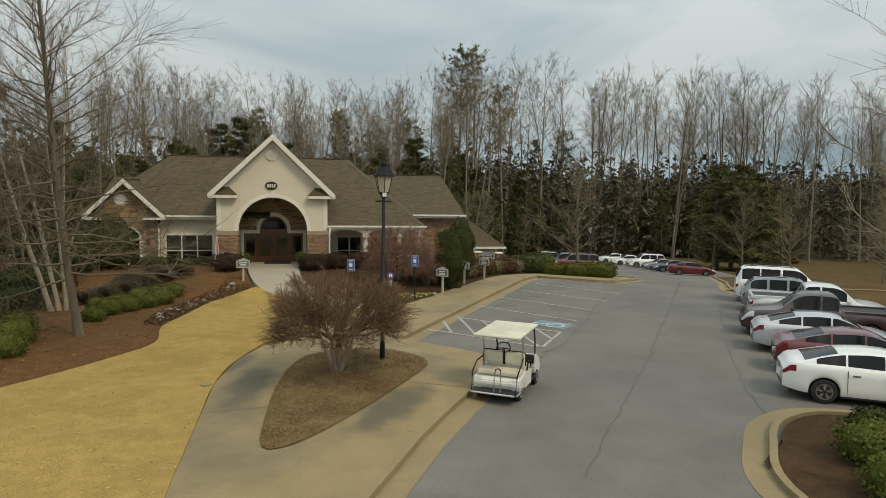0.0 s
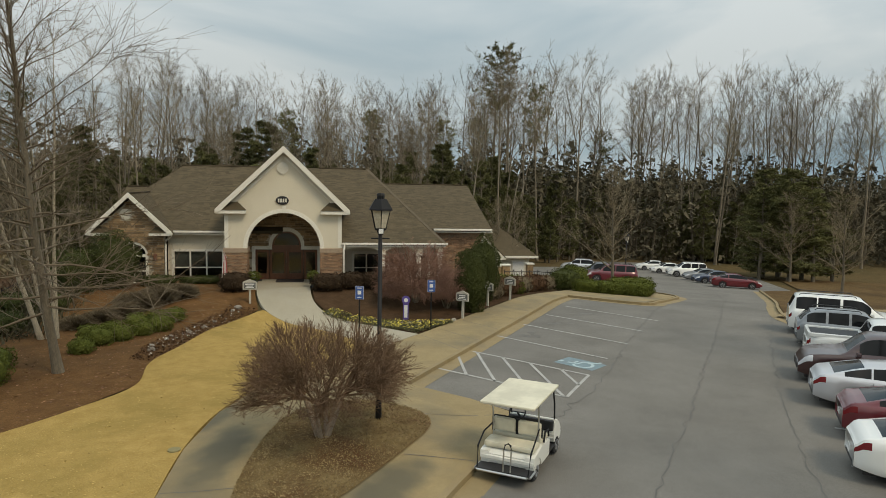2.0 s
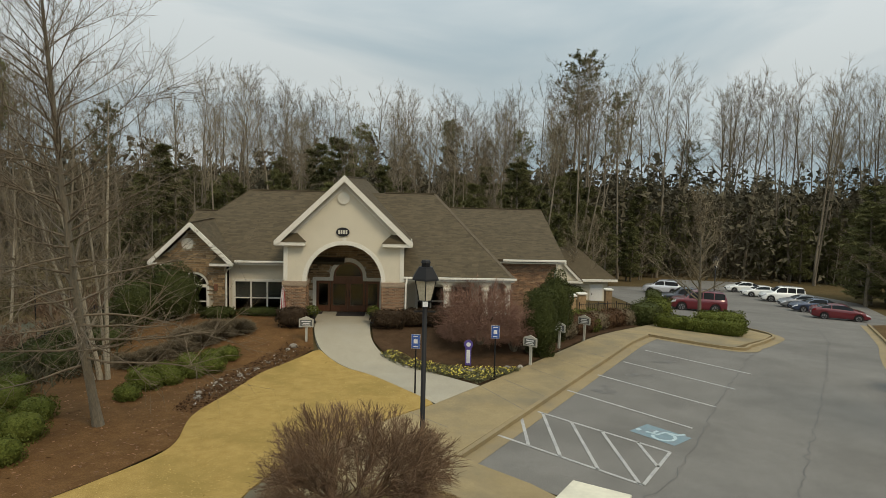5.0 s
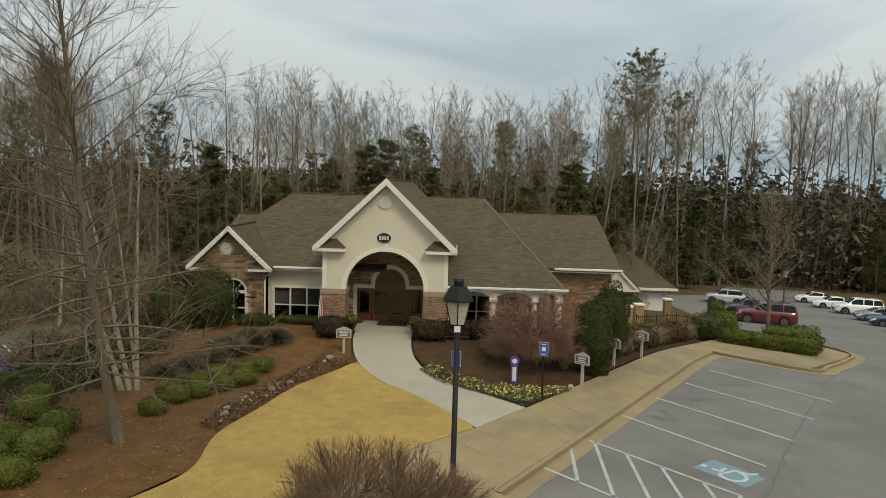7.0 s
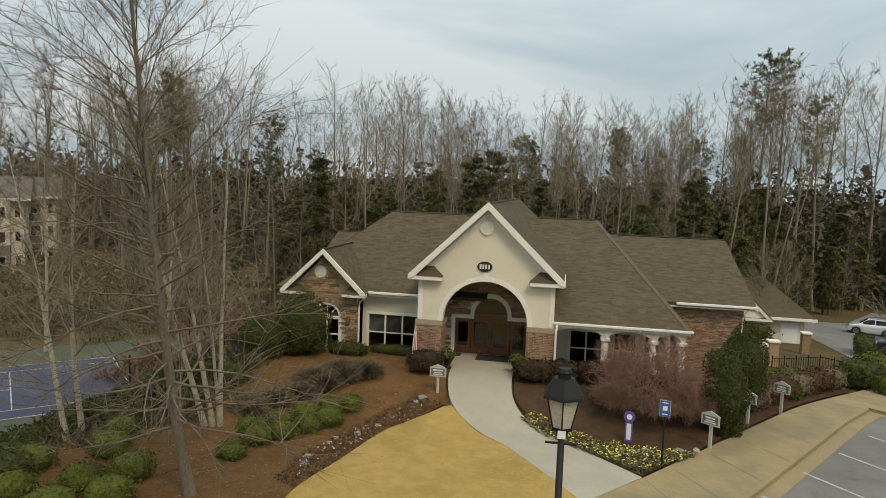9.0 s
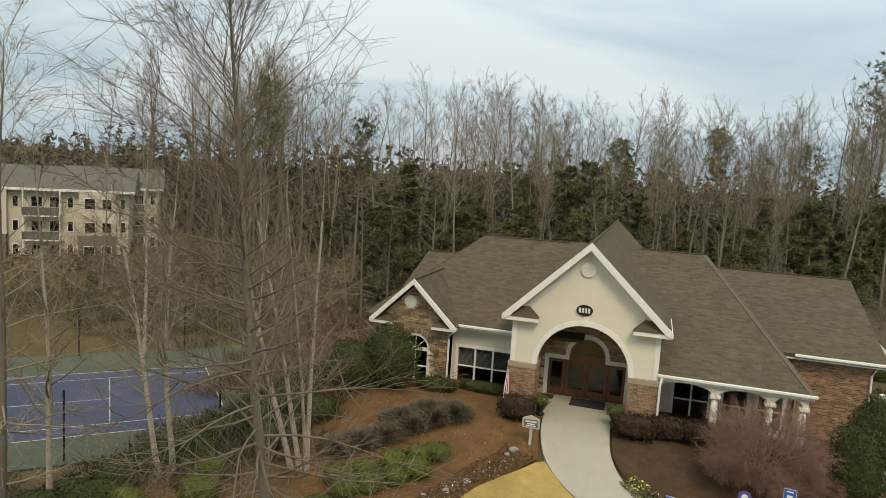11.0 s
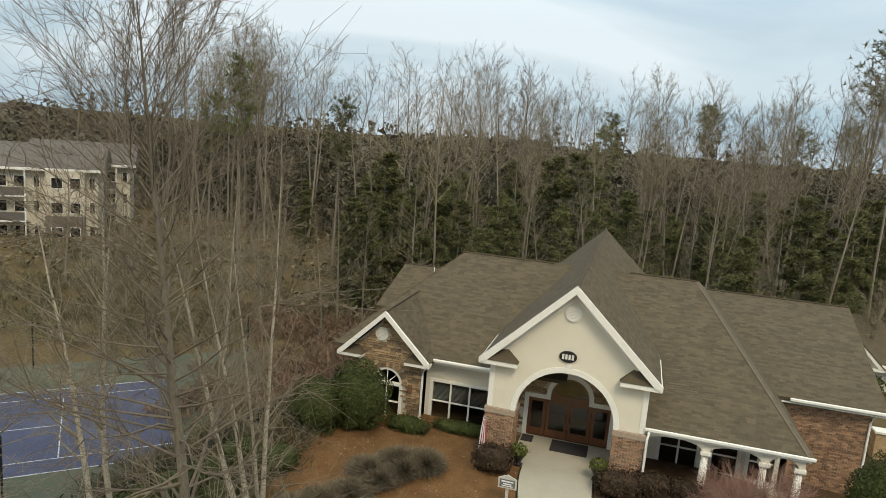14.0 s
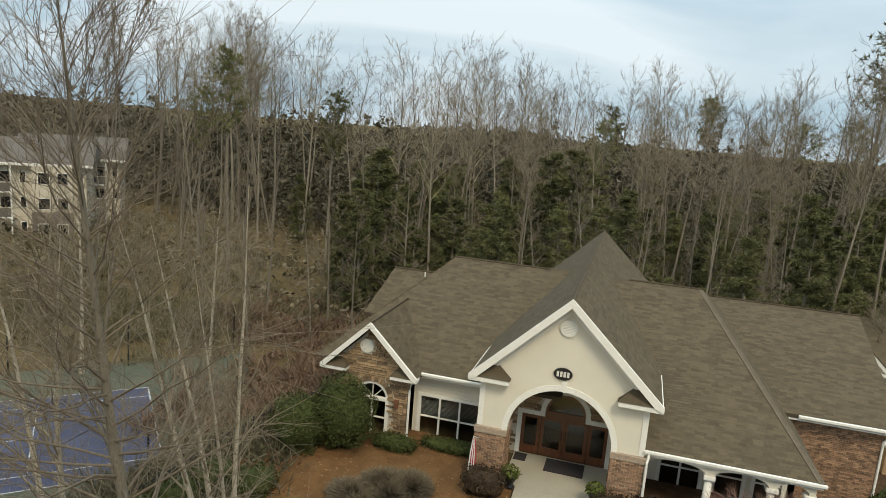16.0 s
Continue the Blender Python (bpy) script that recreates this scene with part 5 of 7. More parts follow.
pb = thing("banner_sign", pose(6.0, -4.9, gz(6, -4.9) + 0.1, 0, 0, -8), "small purple sign with a round head in the bed", "sign")
part("board", boxed(-0.13, 0.13, -0.02, 0.02, 0.05, 0.95), PURPLE, pb)
bm = bmesh.new()
prism(bm, arch(0, 1.0, 0.2, 0, 360, 20)[:-1], -0.03, 0.03)
hd = part("round_head", bm, PURPLE, pb)
bm = bmesh.new()
prism(bm, arch(0, 1.0, 0.1, 0, 360, 16)[:-1], -0.04, -0.03)
part("white_mark", bm, SIGN_WHITE, hd)
part("white_mark", boxed(-0.08, 0.08, -0.026, -0.02, 0.15, 0.75), SIGN_WHITE, pb)

# flag by the left pier
flag = thing("flag", pose(-2.95, 0.05, 0.35, 0, 0, 0), "furled red and white striped flag on a short staff", "flag")
part("staff", tube(bmesh.new(), [(0.0, 0.18, 1.35), (-0.05, -0.55, 1.75)], 0.014, 6), SIGN_WHITE, flag)
FLAG_RED = mat("flag_red", (0.36, 0.05, 0.05), (0.42, 0.07, 0.06), 5, 0.8, 0.0)
for k in range(6):
    bm = bmesh.new()
    x = -0.2 + 0.05 * k
    tube(bm, [(x * 0.3 - 0.02, -0.35, 1.62 - 0.02 * k), (x * 0.7, -0.3, 1.0), (x, -0.25, 0.15 + 0.04 * k)], [0.02, 0.035, 0.035], 6)
    part("stripe", bm, FLAG_RED if k % 2 else SIGN_WHITE, flag)

for x0, x1 in ((-0.55, 1.0), (-1.85, -1.35)):
    m = part("door_mat", boxed(x0, x1, 1.75 if x0 > -1 else 2.2, 2.85, 0.145, 0.165, bevel=0.008), DARK_MAT)
    tagged(m, "dark rubber mat on the porch floor", "door mat", "door mats")

# ---- trees and shrubs ----
tall = [tree_meshes(100 + i, 27, 0.175, start=0.50 + 0.05 * (i % 3), limbs=24, spread=0.25, rise=1.5, twigs=6, sub=3, twig_len=0.5, limb_k=0.58, thin=0.012, lean=0.05, fork=1 if i in (2, 5) else 0, fine=TWIG if i % 2 else TWIG_PALE, wood=FOREST_BARK) for i in range(7)]
young = [pine_meshes(200 + i, 12, 0.14, start=0.10, whorls=18, reach=0.17, tufts=13, tuft=0.36, blades=15, top=0.25) for i in range(5)]
forest_pine = [pine_meshes(240 + i, 26, 0.28, start=0.66, whorls=17, reach=0.135, tufts=8, tuft=0.5, blades=8, top=0.6) for i in range(3)]
thin_tree = [tree_meshes(300 + i, 13, 0.10, start=0.12, limbs=24, spread=0.2, rise=1.0, twigs=6, sub=3, thin=0.011, lean=0.06, fine=TWIG) for i in range(4)]


def top_line(x, y):
    """How steeply the woods' top rises over an eye in the drive, by bearing."""
    b = math.degrees(math.atan2(x - 1.2, y + 39))
    knots = [(-60, 0.165), (-40, 0.16), (-25, 0.155), (-12, 0.145), (-6, 0.13), (2, 0.125), (8, 0.11), (14, 0.165), (20, 0.215), (27, 0.215), (34, 0.205), (60, 0.19)]
    for (b0, v0), (b1, v1) in zip(knots, knots[1:]):
        if b0 <= b <= b1:
            return v0 + (v1 - v0) * (b - b0) / (b1 - b0)
    return 0.15


def clear_of_lot(x, y):
    """Trees keep off the clubhouse, the drive and the far parking."""
    if x > 14 and y < 34:
        return False
    if 16 < x < 70 and y < 80 and y < 34 + (x - 14) * 1.3:
        return False
    if x > 52 and y < 72:
        return False
    if -16 < x < 14 and y < 24:
        return False
    if x <= -16 and y < 16 + (-x - 16) * 0.25:
        return False
    if x < -24 and y < 62 and (x * 7.3 + y * 3.1) % 1.0 > 0.06:
        return False
    return True


rng = random.Random(5)
n_tall = 0
while n_tall < 240:
    x = rng.uniform(-85, 150)
    y = 32 + 71 * rng.random() ** 1.0
    if not clear_of_lot(x, y):
        continue
    d = math.hypot(x - 1.2, y + 39)
    h = (4.7 + d * top_line(x, y) * rng.uniform(0.72, 1.12) - gz(x, y)) * 1.02
    h = min(max(h, 11), 34)
    k = h / 27
    plant("bare_tree", tall[n_tall % 7], ("trunk", "crown"), pose(x, y, gz(x, y), rng.uniform(-2, 2), rng.uniform(-2, 2), rng.uniform(0, 360)) @ Matrix.Diagonal((k * 1.12, k * 1.12, k, 1)), "tall bare grey-brown tree in the woods", "tree", "woods")
    n_tall += 1
n_young = 0
while n_young < 300:
    x = rng.uniform(-50, 105)
    y = 25 + 44 * rng.random() ** 1.6 + (max(0, x - 14) * 0.75)
    if x < -10 and rng.random() < 0.55:
        y += 20
    if not clear_of_lot(x, y):
        continue
    k = rng.uniform(0.5, 1.25) * (0.85 if y < 34 else 1.0)
    plant("pine_tree", young[n_young % 5], ("trunk", "crown"), pose(x, y, gz(x, y), 0, 0, rng.uniform(0, 360)) @ Matrix.Diagonal((k * 1.45, k * 1.45, k, 1)), "dense dark green young pine at the woods edge", "pine", "young pines")
    n_young += 1
for k in range(160):
    while True:
        x = rng.uniform(-60, 105)
        y = 24 + 34 * rng.random() + max(0, x - 14) * 0.7
        if clear_of_lot(x, y):
            break
    s = rng.uniform(0.55, 1.1)
    plant("bare_sapling", thin_tree[k % 4], ("trunk", "crown"), pose(x, y, gz(x, y), 0, 0, rng.uniform(0, 360)) @ Matrix.Scale(s, 4), "slim bare sapling with tangled twigs in the woods", "tree", "saplings")
# tall pines that stand out over the woods
for k, (x, y, top) in enumerate(((39.2, 111, 35.2), (49, 112, 27.5), (13.6, 129, 22.6), (14.9, 133, 22.0), (-5.6, 128, 19.2), (-36.4, 34.3, 18.4), (-31.5, 46, 15.5), (-3, 60, 15), (24, 85, 17), (31, 90, 18), (60, 100, 17), (-44, 40, 15))):
    z = gz(x, y)
    s = (top - z) / 26
    plant("tall_pine", forest_pine[k % 3], ("trunk", "crown"), pose(x, y, z, 0, 0, 70 * k) @ Matrix.Diagonal((s * (1.12 if k == 0 else 0.95), s * (1.12 if k == 0 else 0.95), s, 1)), "tall pine with a bare trunk and a ragged green top", "pine", "tall pines")

# further woods, too many to count: joined ragged crowns
def crowns(seed, n, x0, x1, y0, y1, h0, h1, w0, w1, material, label, pieces=7, size=1.2):
    """Ragged clumps of small leaf and twig masses, strewn over a stretch of ground."""
    r = np.random.default_rng(seed)
    x, y = r.uniform(x0, x1, n), r.uniform(y0, y1, n)
    z = np.array([gz(px, py) + hill_z(px, py) for px, py in zip(x, y)])
    h, w = r.uniform(h0, h1, n), r.uniform(w0, w1, n)
    u = r.random((n, pieces)) ** 0.8
    slim = (1.15 - u)[..., None]
    c = np.stack([np.repeat(x[:, None], pieces, 1), np.repeat(y[:, None], pieces, 1), z[:, None] + u * h[:, None]], -1)
    c[..., :2] += r.normal(0, 0.5, (n, pieces, 2)) * w[:, None, None] * slim
    tri = c[:, :, None, :] + r.normal(0, 0.5, (n, pieces, 3, 3)) * size
    verts = tri.reshape(-1, 3)
    faces = np.arange(len(verts)).reshape(-1, 3)
    tagged(new("far_woods", mesh_of("far_woods", verts.tolist(), faces.tolist(), material)), label, "woods", kind="stuff")


crowns(8, 9000, -520, 620, 170, 620, 11, 17, 2.5, 4.5, mat("far_twigs", (0.085, 0.07, 0.05), (0.125, 0.105, 0.078), 0.02, 0.95, 0.0, 0.3), "hazy brown bare woods on the far hill", 14, 3.2)
crowns(9, 4600, -150, 260, 74, 172, 14, 21, 1.4, 2.6, mat("mid_woods", (0.078, 0.068, 0.040), (0.125, 0.106, 0.064), 0.05, 0.95, 0.0, 1.0), "dense dim woods behind the first trees", 62, 0.75)

crowns(10, 2600, -620, -95, 70, 330, 10, 17, 2.5, 4.0, bpy.data.materials["far_twigs"], "hazy bare woods beyond the apartment houses", 14, 2.6)
# dark cedars beyond the far parking row
for k, (x, y, s) in enumerate(((58.5, 43.0, 1.05), (61.0, 40.5, 1.2), (63.8, 39.6, 1.0), (61.5, 46.5, 1.25), (65.5, 44.0, 1.15), (68.5, 42.0, 1.0), (66.0, 49.5, 1.2))):
    plant("cedar_tree", young[k % 5], ("trunk", "crown"), pose(x, y, gz(x, y), 0, 0, 80 * k) @ Matrix.Diagonal((s * 1.9, s * 1.9, s, 1)), "dense dark green cedar at the edge of the woods", "cedar", "cedars")

# trees on the slope left of the lawn
birch = [tree_meshes(400 + i, 12.0, 0.115, start=0.26, limbs=32, spread=0.22, rise=1.5, twigs=6, sub=4, thin=0.006, lean=0.04, wood=BARK_PALE, fine=TWIG_PALE) for i in range(4)]
shade_tree = [tree_meshes(420, 17.0, 0.165, start=0.14, limbs=125, spread=0.25, rise=1.35, taper=0.48, twigs=11, sub=5, thin=0.0055, droop=0.85, limb_k=0.34, lean=0.01, fine=TWIG), tree_meshes(421, 18.0, 0.17, start=0.14, limbs=60, spread=0.25, rise=1.05, taper=0.40, twigs=8, sub=4, thin=0.007, droop=0.85, limb_k=0.32, lean=0.02, fine=TWIG_PALE)]
forked_birch = tree_meshes(431, 12.5, 0.10, start=0.30, limbs=40, spread=0.22, rise=1.5, twigs=6, sub=4, thin=0.006, lean=0.02, fork=1, wood=BARK_PALE, fine=TWIG_PALE)


def stand(name, meshes, x, y, tilt_x, tilt_y, turn, k, label, category="tree", group=""):
    m = Matrix.Translation((x, y, gz(x, y))) @ Euler((radians(tilt_x), radians(tilt_y), 0)).to_matrix().to_4x4() @ pose(0, 0, 0, 0, 0, turn) @ Matrix.Scale(k, 4)
    return plant(name, meshes, ("trunk", "crown"), m, label, category, group)


stand("shade_tree", shade_tree[0], -6.85, -12.4, 8, -2.5, 40, 1.0, "large bare tree with a grey trunk and drooping lower limbs")
stand("shade_tree", shade_tree[1], -14.2, -14.6, 0, 2, 220, 0.82, "large bare tree on the slope beside the lawn", group="shade trees")
stand("birch_tree", forked_birch, -8.75, -7.15, 0, 2, 60, 1.0, "bare birch with two pale stems on the slope", group="birches")
for k, (x, y, tx, ty, s) in enumerate(((-9.3, -7.25, 2, -13, 1.0), (-9.02, -7.2, 1, -9, 0.95), (-13.9, -8.7, 0, -15, 1.0), (-13.4, -8.5, 3, -2, 1.0), (-17.2, -10.2, 0, 4, 1.1), (-29, 8, 0, 4, 1.2), (-24, 13.5, 2, 3, 1.0))):
    stand("birch_tree", birch[k % 4], x, y, tx, ty, 77 * k, s, "bare birch with a pale peeling trunk on the slope", group="birches")
for k, (x, y, s) in enumerate(((-22, 15, 0.9), (-27, 17, 1.1), (-36, 18, 1.0), (-46, 22, 1.1), (-26, 24, 1.0), (-20, 20, 0.8), (-34, -4, 1.1), (-38, 2, 1.2), (-44, 6, 1.2), (-29, -10, 1.0), (-16, 18, 0.8))):
    stand("bare_sapling", thin_tree[k % 4], x, y, 0, 0, 50 * k, s, "slim bare sapling with tangled twigs in the woods", group="saplings")

# trees by the drive
vase = [tree_meshes(440 + i, 8.5, 0.14, start=0.2, limbs=40, spread=0.42, rise=1.0, twigs=8, sub=4, thin=0.010, lean=0.02, fine=TWIG_PALE, wood=BARK) for i in range(3)]
stand("street_tree", vase[0], 25.3, 14.6, 0, 0, 10, 1.12, "bare street tree with a spreading crown in a kerbed island")
for k, (x, y, s) in enumerate(((59.5, 38.3, 1.25), (69, 53, 1.3), (52, 21, 1.15), (60, 17, 1.2), (45, 2, 1.05), (47.5, -3.5, 1.0), (23.2, 36, 0.95), (72, 28, 1.3), (82, 34, 1.3), (20.5, 33.5, 0.9), (66, 5, 1.1))):
    stand("street_tree", vase[k % 3], x, y, 0, 0, 61 * k, s, "bare street tree with a spreading crown beside the drive", group="street trees")
stand("street_tree", vase[1], 26.0, -18.2, 0, 0, 140, 1.65, "bare street tree behind the parked cars", group="street trees")

stand("street_tree", tree_meshes(447, 10.5, 0.15, start=0.45, limbs=30, spread=0.55, rise=0.7, twigs=8, sub=5, thin=0.006, limb_k=0.4, lean=0.02, fine=TWIG_PALE, wood=BARK), 15.9, -28.2, 0, 0, 25, 1.0, "bare street tree with wide pale branches in the kerbed bed", group="street trees")

# small bare trees with domed crowns
def domed(seed, stems, trunk_h, radius, high, centre, first, splits, wood, fine, lean=0.35, size=1.0, dip=-0.3, floor=0.35):
    """Several stems that branch again and again outward to a dome of fine twigs."""
    r = np.random.default_rng(seed)
    stem_meshes, cv, cf = [], [], []
    reach = np.array((radius, radius, high))
    c0 = np.array((0, 0, centre))

    def spray(p, d, level, girth):
        room = 1.0 - np.linalg.norm((p - c0) / reach)
        length = max(0.10, (0.62, 0.42, 0.30, 0.2)[level] * radius * 0.62 * r.uniform(0.7, 1.25))
        if level >= 1:
            length = min(length, max(0.12, room * radius * 0.9))
        path = limb_path(r, p, d, length, 4 if level < 2 else 2, 0.12 if level < 2 else 0.24, 0.02)
        n = len(path)
        add_limb(cv, cf, path, [girth * (1 - 0.5 * k / (n - 1)) for k in range(n)], (6, 4, 3, 3)[level])
        if level == 3:
            return
        for k in range(splits[level]):
            t = r.uniform(0.35, 1.0) * (n - 1) if k else n - 1
            t0 = min(int(t), n - 2)
            q = path[t0] + (path[t0 + 1] - path[t0]) * (t - t0)
            out = (q - c0) / reach
            out = out / (np.linalg.norm(out) + 1e-6)
            base = path[t0 + 1] - path[t0]
            nd = base / np.linalg.norm(base) * 0.9 + out * 0.34 + r.normal(0, 0.48, 3)
            if (q + nd * 0.3)[2] < floor:
                nd[2] = abs(nd[2]) + 0.1
            spray(q, nd / np.linalg.norm(nd), level + 1, girth * (0.5, 0.5, 0.62)[level])

    for s in range(stems):
        a = 2 * math.pi * s / stems + r.uniform(-0.3, 0.3)
        d = np.array((math.cos(a) * lean, math.sin(a) * lean, 1.0))
        st = limb_path(r, (0.09 * math.cos(a), 0.09 * math.sin(a), -0.1), d / np.linalg.norm(d), trunk_h, 4, 0.05, 0.0)
        tv, tf = [], []
        add_limb(tv, tf, st, [0.075 * size, 0.06 * size, 0.055 * size, 0.05 * size, 0.045 * size], 7)
        stem_meshes.append(mesh_of("stem", tv, tf, wood, True))
        for b in range(first):
            a2 = a + (b / max(1, first - 1) - 0.5) * 1.5 + r.uniform(-0.2, 0.2)
            el = r.uniform(dip, 1.2)
            spray(st[-1], np.array((math.cos(a2) * math.cos(el), math.sin(a2) * math.cos(el), math.sin(el))), 0, 0.034 * size)
    return *stem_meshes, mesh_of("crown", cv, cf, fine, True)


plant("crape_myrtle", domed(18, 6, 1.15, 2.6, 1.4, 1.45, 7, (5, 6, 8), mat("smooth_myrtle_bark", (0.24, 0.185, 0.135), (0.34, 0.27, 0.205), 3.0, 0.8, 0.2, 20), mat("myrtle_twig", (0.15, 0.088, 0.049), (0.21, 0.132, 0.076), 1.0, 0.95, 0.0, 10), dip=0.12, floor=1.0, size=0.95), ["stem"] * 6 + ["crown"], pose(2.05, -20.6, gz(2.05, -20.6) + 0.15), "low spreading bare crape myrtle with reddish twigs", "shrub")
plant("twiggy_tree", domed(23, 6, 0.9, 2.85, 1.75, 1.6, 8, (6, 7, 7), BARK, TWIG_RED, size=0.8), ["stem"] * 6 + ["crown"], pose(6.8, -2.4, gz(6.8, -2.4) + 0.08), "rounded reddish-brown twiggy small tree before the porch", "tree")
plant("twiggy_tree", domed(29, 5, 0.8, 1.35, 1.3, 1.3, 6, (6, 7, 6), BARK, TWIG_RED, size=0.7), ["stem"] * 5 + ["crown"], pose(8.4, -2.6, gz(8.4, -2.6) + 0.08), "smaller reddish-brown twiggy tree beside the holly", "tree")

# ---- shrubs and beds ----
def shrub(name, x, y, shape, count, leaf, material, label, group="", turn=0, lift=0.08, seed=1):
    z = gz(x, y) + lift
    root = thing(name, pose(x, y, z, 0, 0, turn), label, "shrub", group)
    ob = new("foliage", leafy_mesh(seed, shape, count, leaf, material))
    ob.parent = root
    sx, sy, sz, cz, sq = shape
    bm = bmesh.new()
    bmesh.ops.create_icosphere(bm, subdivisions=3, radius=1.0)
    for v in bm.verts:
        m = max(abs(v.co.x), abs(v.co.y), abs(v.co.z))
        p = v.co * (1 - sq) + v.co / m * sq * 0.86
        k = 0.80 + 0.05 * math.sin(v.co.x * 9 + seed) * math.cos(v.co.y * 8)
        v.co = Vector((p.x * sx * k, p.y * sy * k, max(cz + p.z * sz * k, 0.0)))
    core = part("inner_growth", bm, material, root)
    tv, tf = [], []
    r = np.random.default_rng(seed)
    add_limb(tv, tf, limb_path(r, (0, 0, -0.12), (0, 0, 1), max(0.3, cz), 2, 0.1, 0.0), [0.05, 0.04, 0.03], 6)
    st = new("stem", mesh_of("stem", tv, tf, BARK))
    st.parent = root
    return root


def feathery_mesh(seed, sx, sy, sz, count, material):
    """A mound of thin stalks that fan out from the ground to a ragged dome."""
    r = np.random.default_rng(seed)
    verts, faces = [], []
    for _ in range(count):
        d = r.normal(0, 1, 3)
        d[2] = abs(d[2]) + 0.15
        d = d / np.linalg.norm(d) * (sx, sy, sz) * r.uniform(0.75, 1.12)
        p = d * r.uniform(0.1, 0.75)
        s = np.cross(d, r.normal(0, 1, 3))
        s = s / np.linalg.norm(s) * 0.010
        e = p + (d - p) * r.uniform(0.5, 1.0) + r.normal(0, 0.05, 3)
        k = len(verts)
        verts.extend([tuple(p - s), tuple(p + s), tuple(e + s * 0.7), tuple(e - s * 0.7)])
        faces.append((k, k + 1, k + 2, k + 3))
    return mesh_of("foliage", verts, faces, material)


# clipped boxwoods down the slope beside the lawn
spots = [(-7.0, -9.7), (-6.75, -8.3), (-6.15, -7.6), (-5.5, -6.7), (-5.0, -5.9), (-7.3, -7.6), (-6.7, -6.6), (-6.0, -5.7), (-5.3, -4.9), (-4.7, -4.4), (-8.2, -15.4), (-8.6, -13.6), (-9.1, -11.9), (-10.0, -12.9), (-9.6, -14.6), (-10.8, -10.5), (-11.4, -9.1), (-9.4, -16.8), (-10.9, -15.6), (-11.4, -13.9), (-10.6, -18.4), (-12.2, -17.0), (-12.4, -12.0), (-8.5, -17.6)]
for k, (x, y) in enumerate(spots):
    s = 0.56 if k < 10 else 0.72
    s *= 0.88 + 0.24 * ((k * 37) % 10) / 10
    shrub("boxwood", x, y, (s, s, s * 0.72, s * 0.52, 0.15), 1500, 0.075, BOXWOOD, "rounded green clipped boxwood on pine straw", "boxwoods", seed=40 + k)
# dark hedges by the entrance
for k, (x, y, sx, sy, sz) in enumerate(((-2.45, -0.75, 0.85, 0.65, 0.55), (-4.3, 1.9, 1.5, 0.5, 0.24), (-6.6, 1.1, 1.0, 0.5, 0.32), (2.35, -0.7, 0.95, 0.7, 0.5), (3.6, -0.3, 0.8, 0.55, 0.5), (4.9, -0.35, 0.9, 0.5, 0.5), (7.4, -0.5, 1.2, 0.5, 0.5))):
    shrub("dark_hedge", x, y, (sx, sy, sz, sz * 0.9, 0.6), 1700, 0.10, HOLLY if k in (1, 2) else mat("dusky_leaf", (0.036, 0.024, 0.015), (0.068, 0.046, 0.028), 3.0, 0.9, 0.0, 20, spec=0.1, vary=0.3, islands=True) if "dusky_leaf" not in bpy.data.materials else bpy.data.materials["dusky_leaf"], "dark clipped evergreen hedge against the house" if k in (1, 2) else "dusky purple-brown clipped hedge by the entrance", "entrance hedges", seed=80 + k)
shrub("large_evergreen", -8.7, 0.5, (1.35, 1.2, 1.55, 1.35, 0.1), 9500, 0.095, HOLLY, "large dark evergreen bush by the stone gable", seed=97)
shrub("large_evergreen", -10.2, -0.4, (1.2, 1.1, 1.2, 1.0, 0.1), 7000, 0.095, HOLLY, "large dark evergreen bush by the stone gable", seed=98)
for k in range(9):
    x, y = -12.0 - 0.62 * k, -3.4 - 1.15 * k
    shrub("dark_hedge", x, y, (0.95, 0.8, 0.6, 0.5, 0.3), 1400, 0.12, HOLLY, "loose dark green hedge along the black fence", "fence hedge", turn=60, seed=200 + k)
for k, (x, y, s) in enumerate(((-12.6, -13.0, 0.95), (-13.9, -11.6, 1.0), (-12.7, -7.6, 0.8), (-11.2, -5.9, 0.9), (-13.4, -15.2, 1.05), (-15.0, -13.6, 1.0), (-10.4, -3.2, 0.9), (-14.8, -9.9, 0.85), (-16.4, -15.8, 1.1), (-14.2, -18.2, 1.1))):
    shrub("loose_evergreen", x, y, (s, s * 0.9, s * 0.62, s * 0.45, 0.05), 2400, 0.085, HOLLY, "loose dark green bush on the slope under the birches", "slope bushes", turn=40 * k, seed=230 + k)
# grey lavender drift
for k, (x, y) in enumerate(((-7.9, -4.4), (-7.1, -3.7), (-6.3, -2.8), (-5.6, -2.0), (-4.9, -1.4), (-8.6, -5.2), (-6.9, -2.4), (-6.0, -1.5))):
    root = thing("grey_shrub", pose(x, y, gz(x, y) + 0.08, 0, 0, 30 * k), "low grey-brown dormant shrub mound with feathery stalks", "shrub", "grey shrubs")
    ob = new("foliage", feathery_mesh(110 + k, 1.1, 0.85, 0.58, 5200, GREYLEAF))
    ob.parent = root
# upright hollies
shrub("tall_holly", 9.7, -2.7, (0.9, 0.85, 1.85, 1.65, 0.1), 10000, 0.085, HOLLY, "tall dense dark green holly", "hollies", seed=130)
shrub("tall_holly", 11.1, 0.5, (0.95, 0.92, 2.0, 1.8, 0.1), 10000, 0.085, HOLLY, "tall dense dark green holly", "hollies", seed=131)
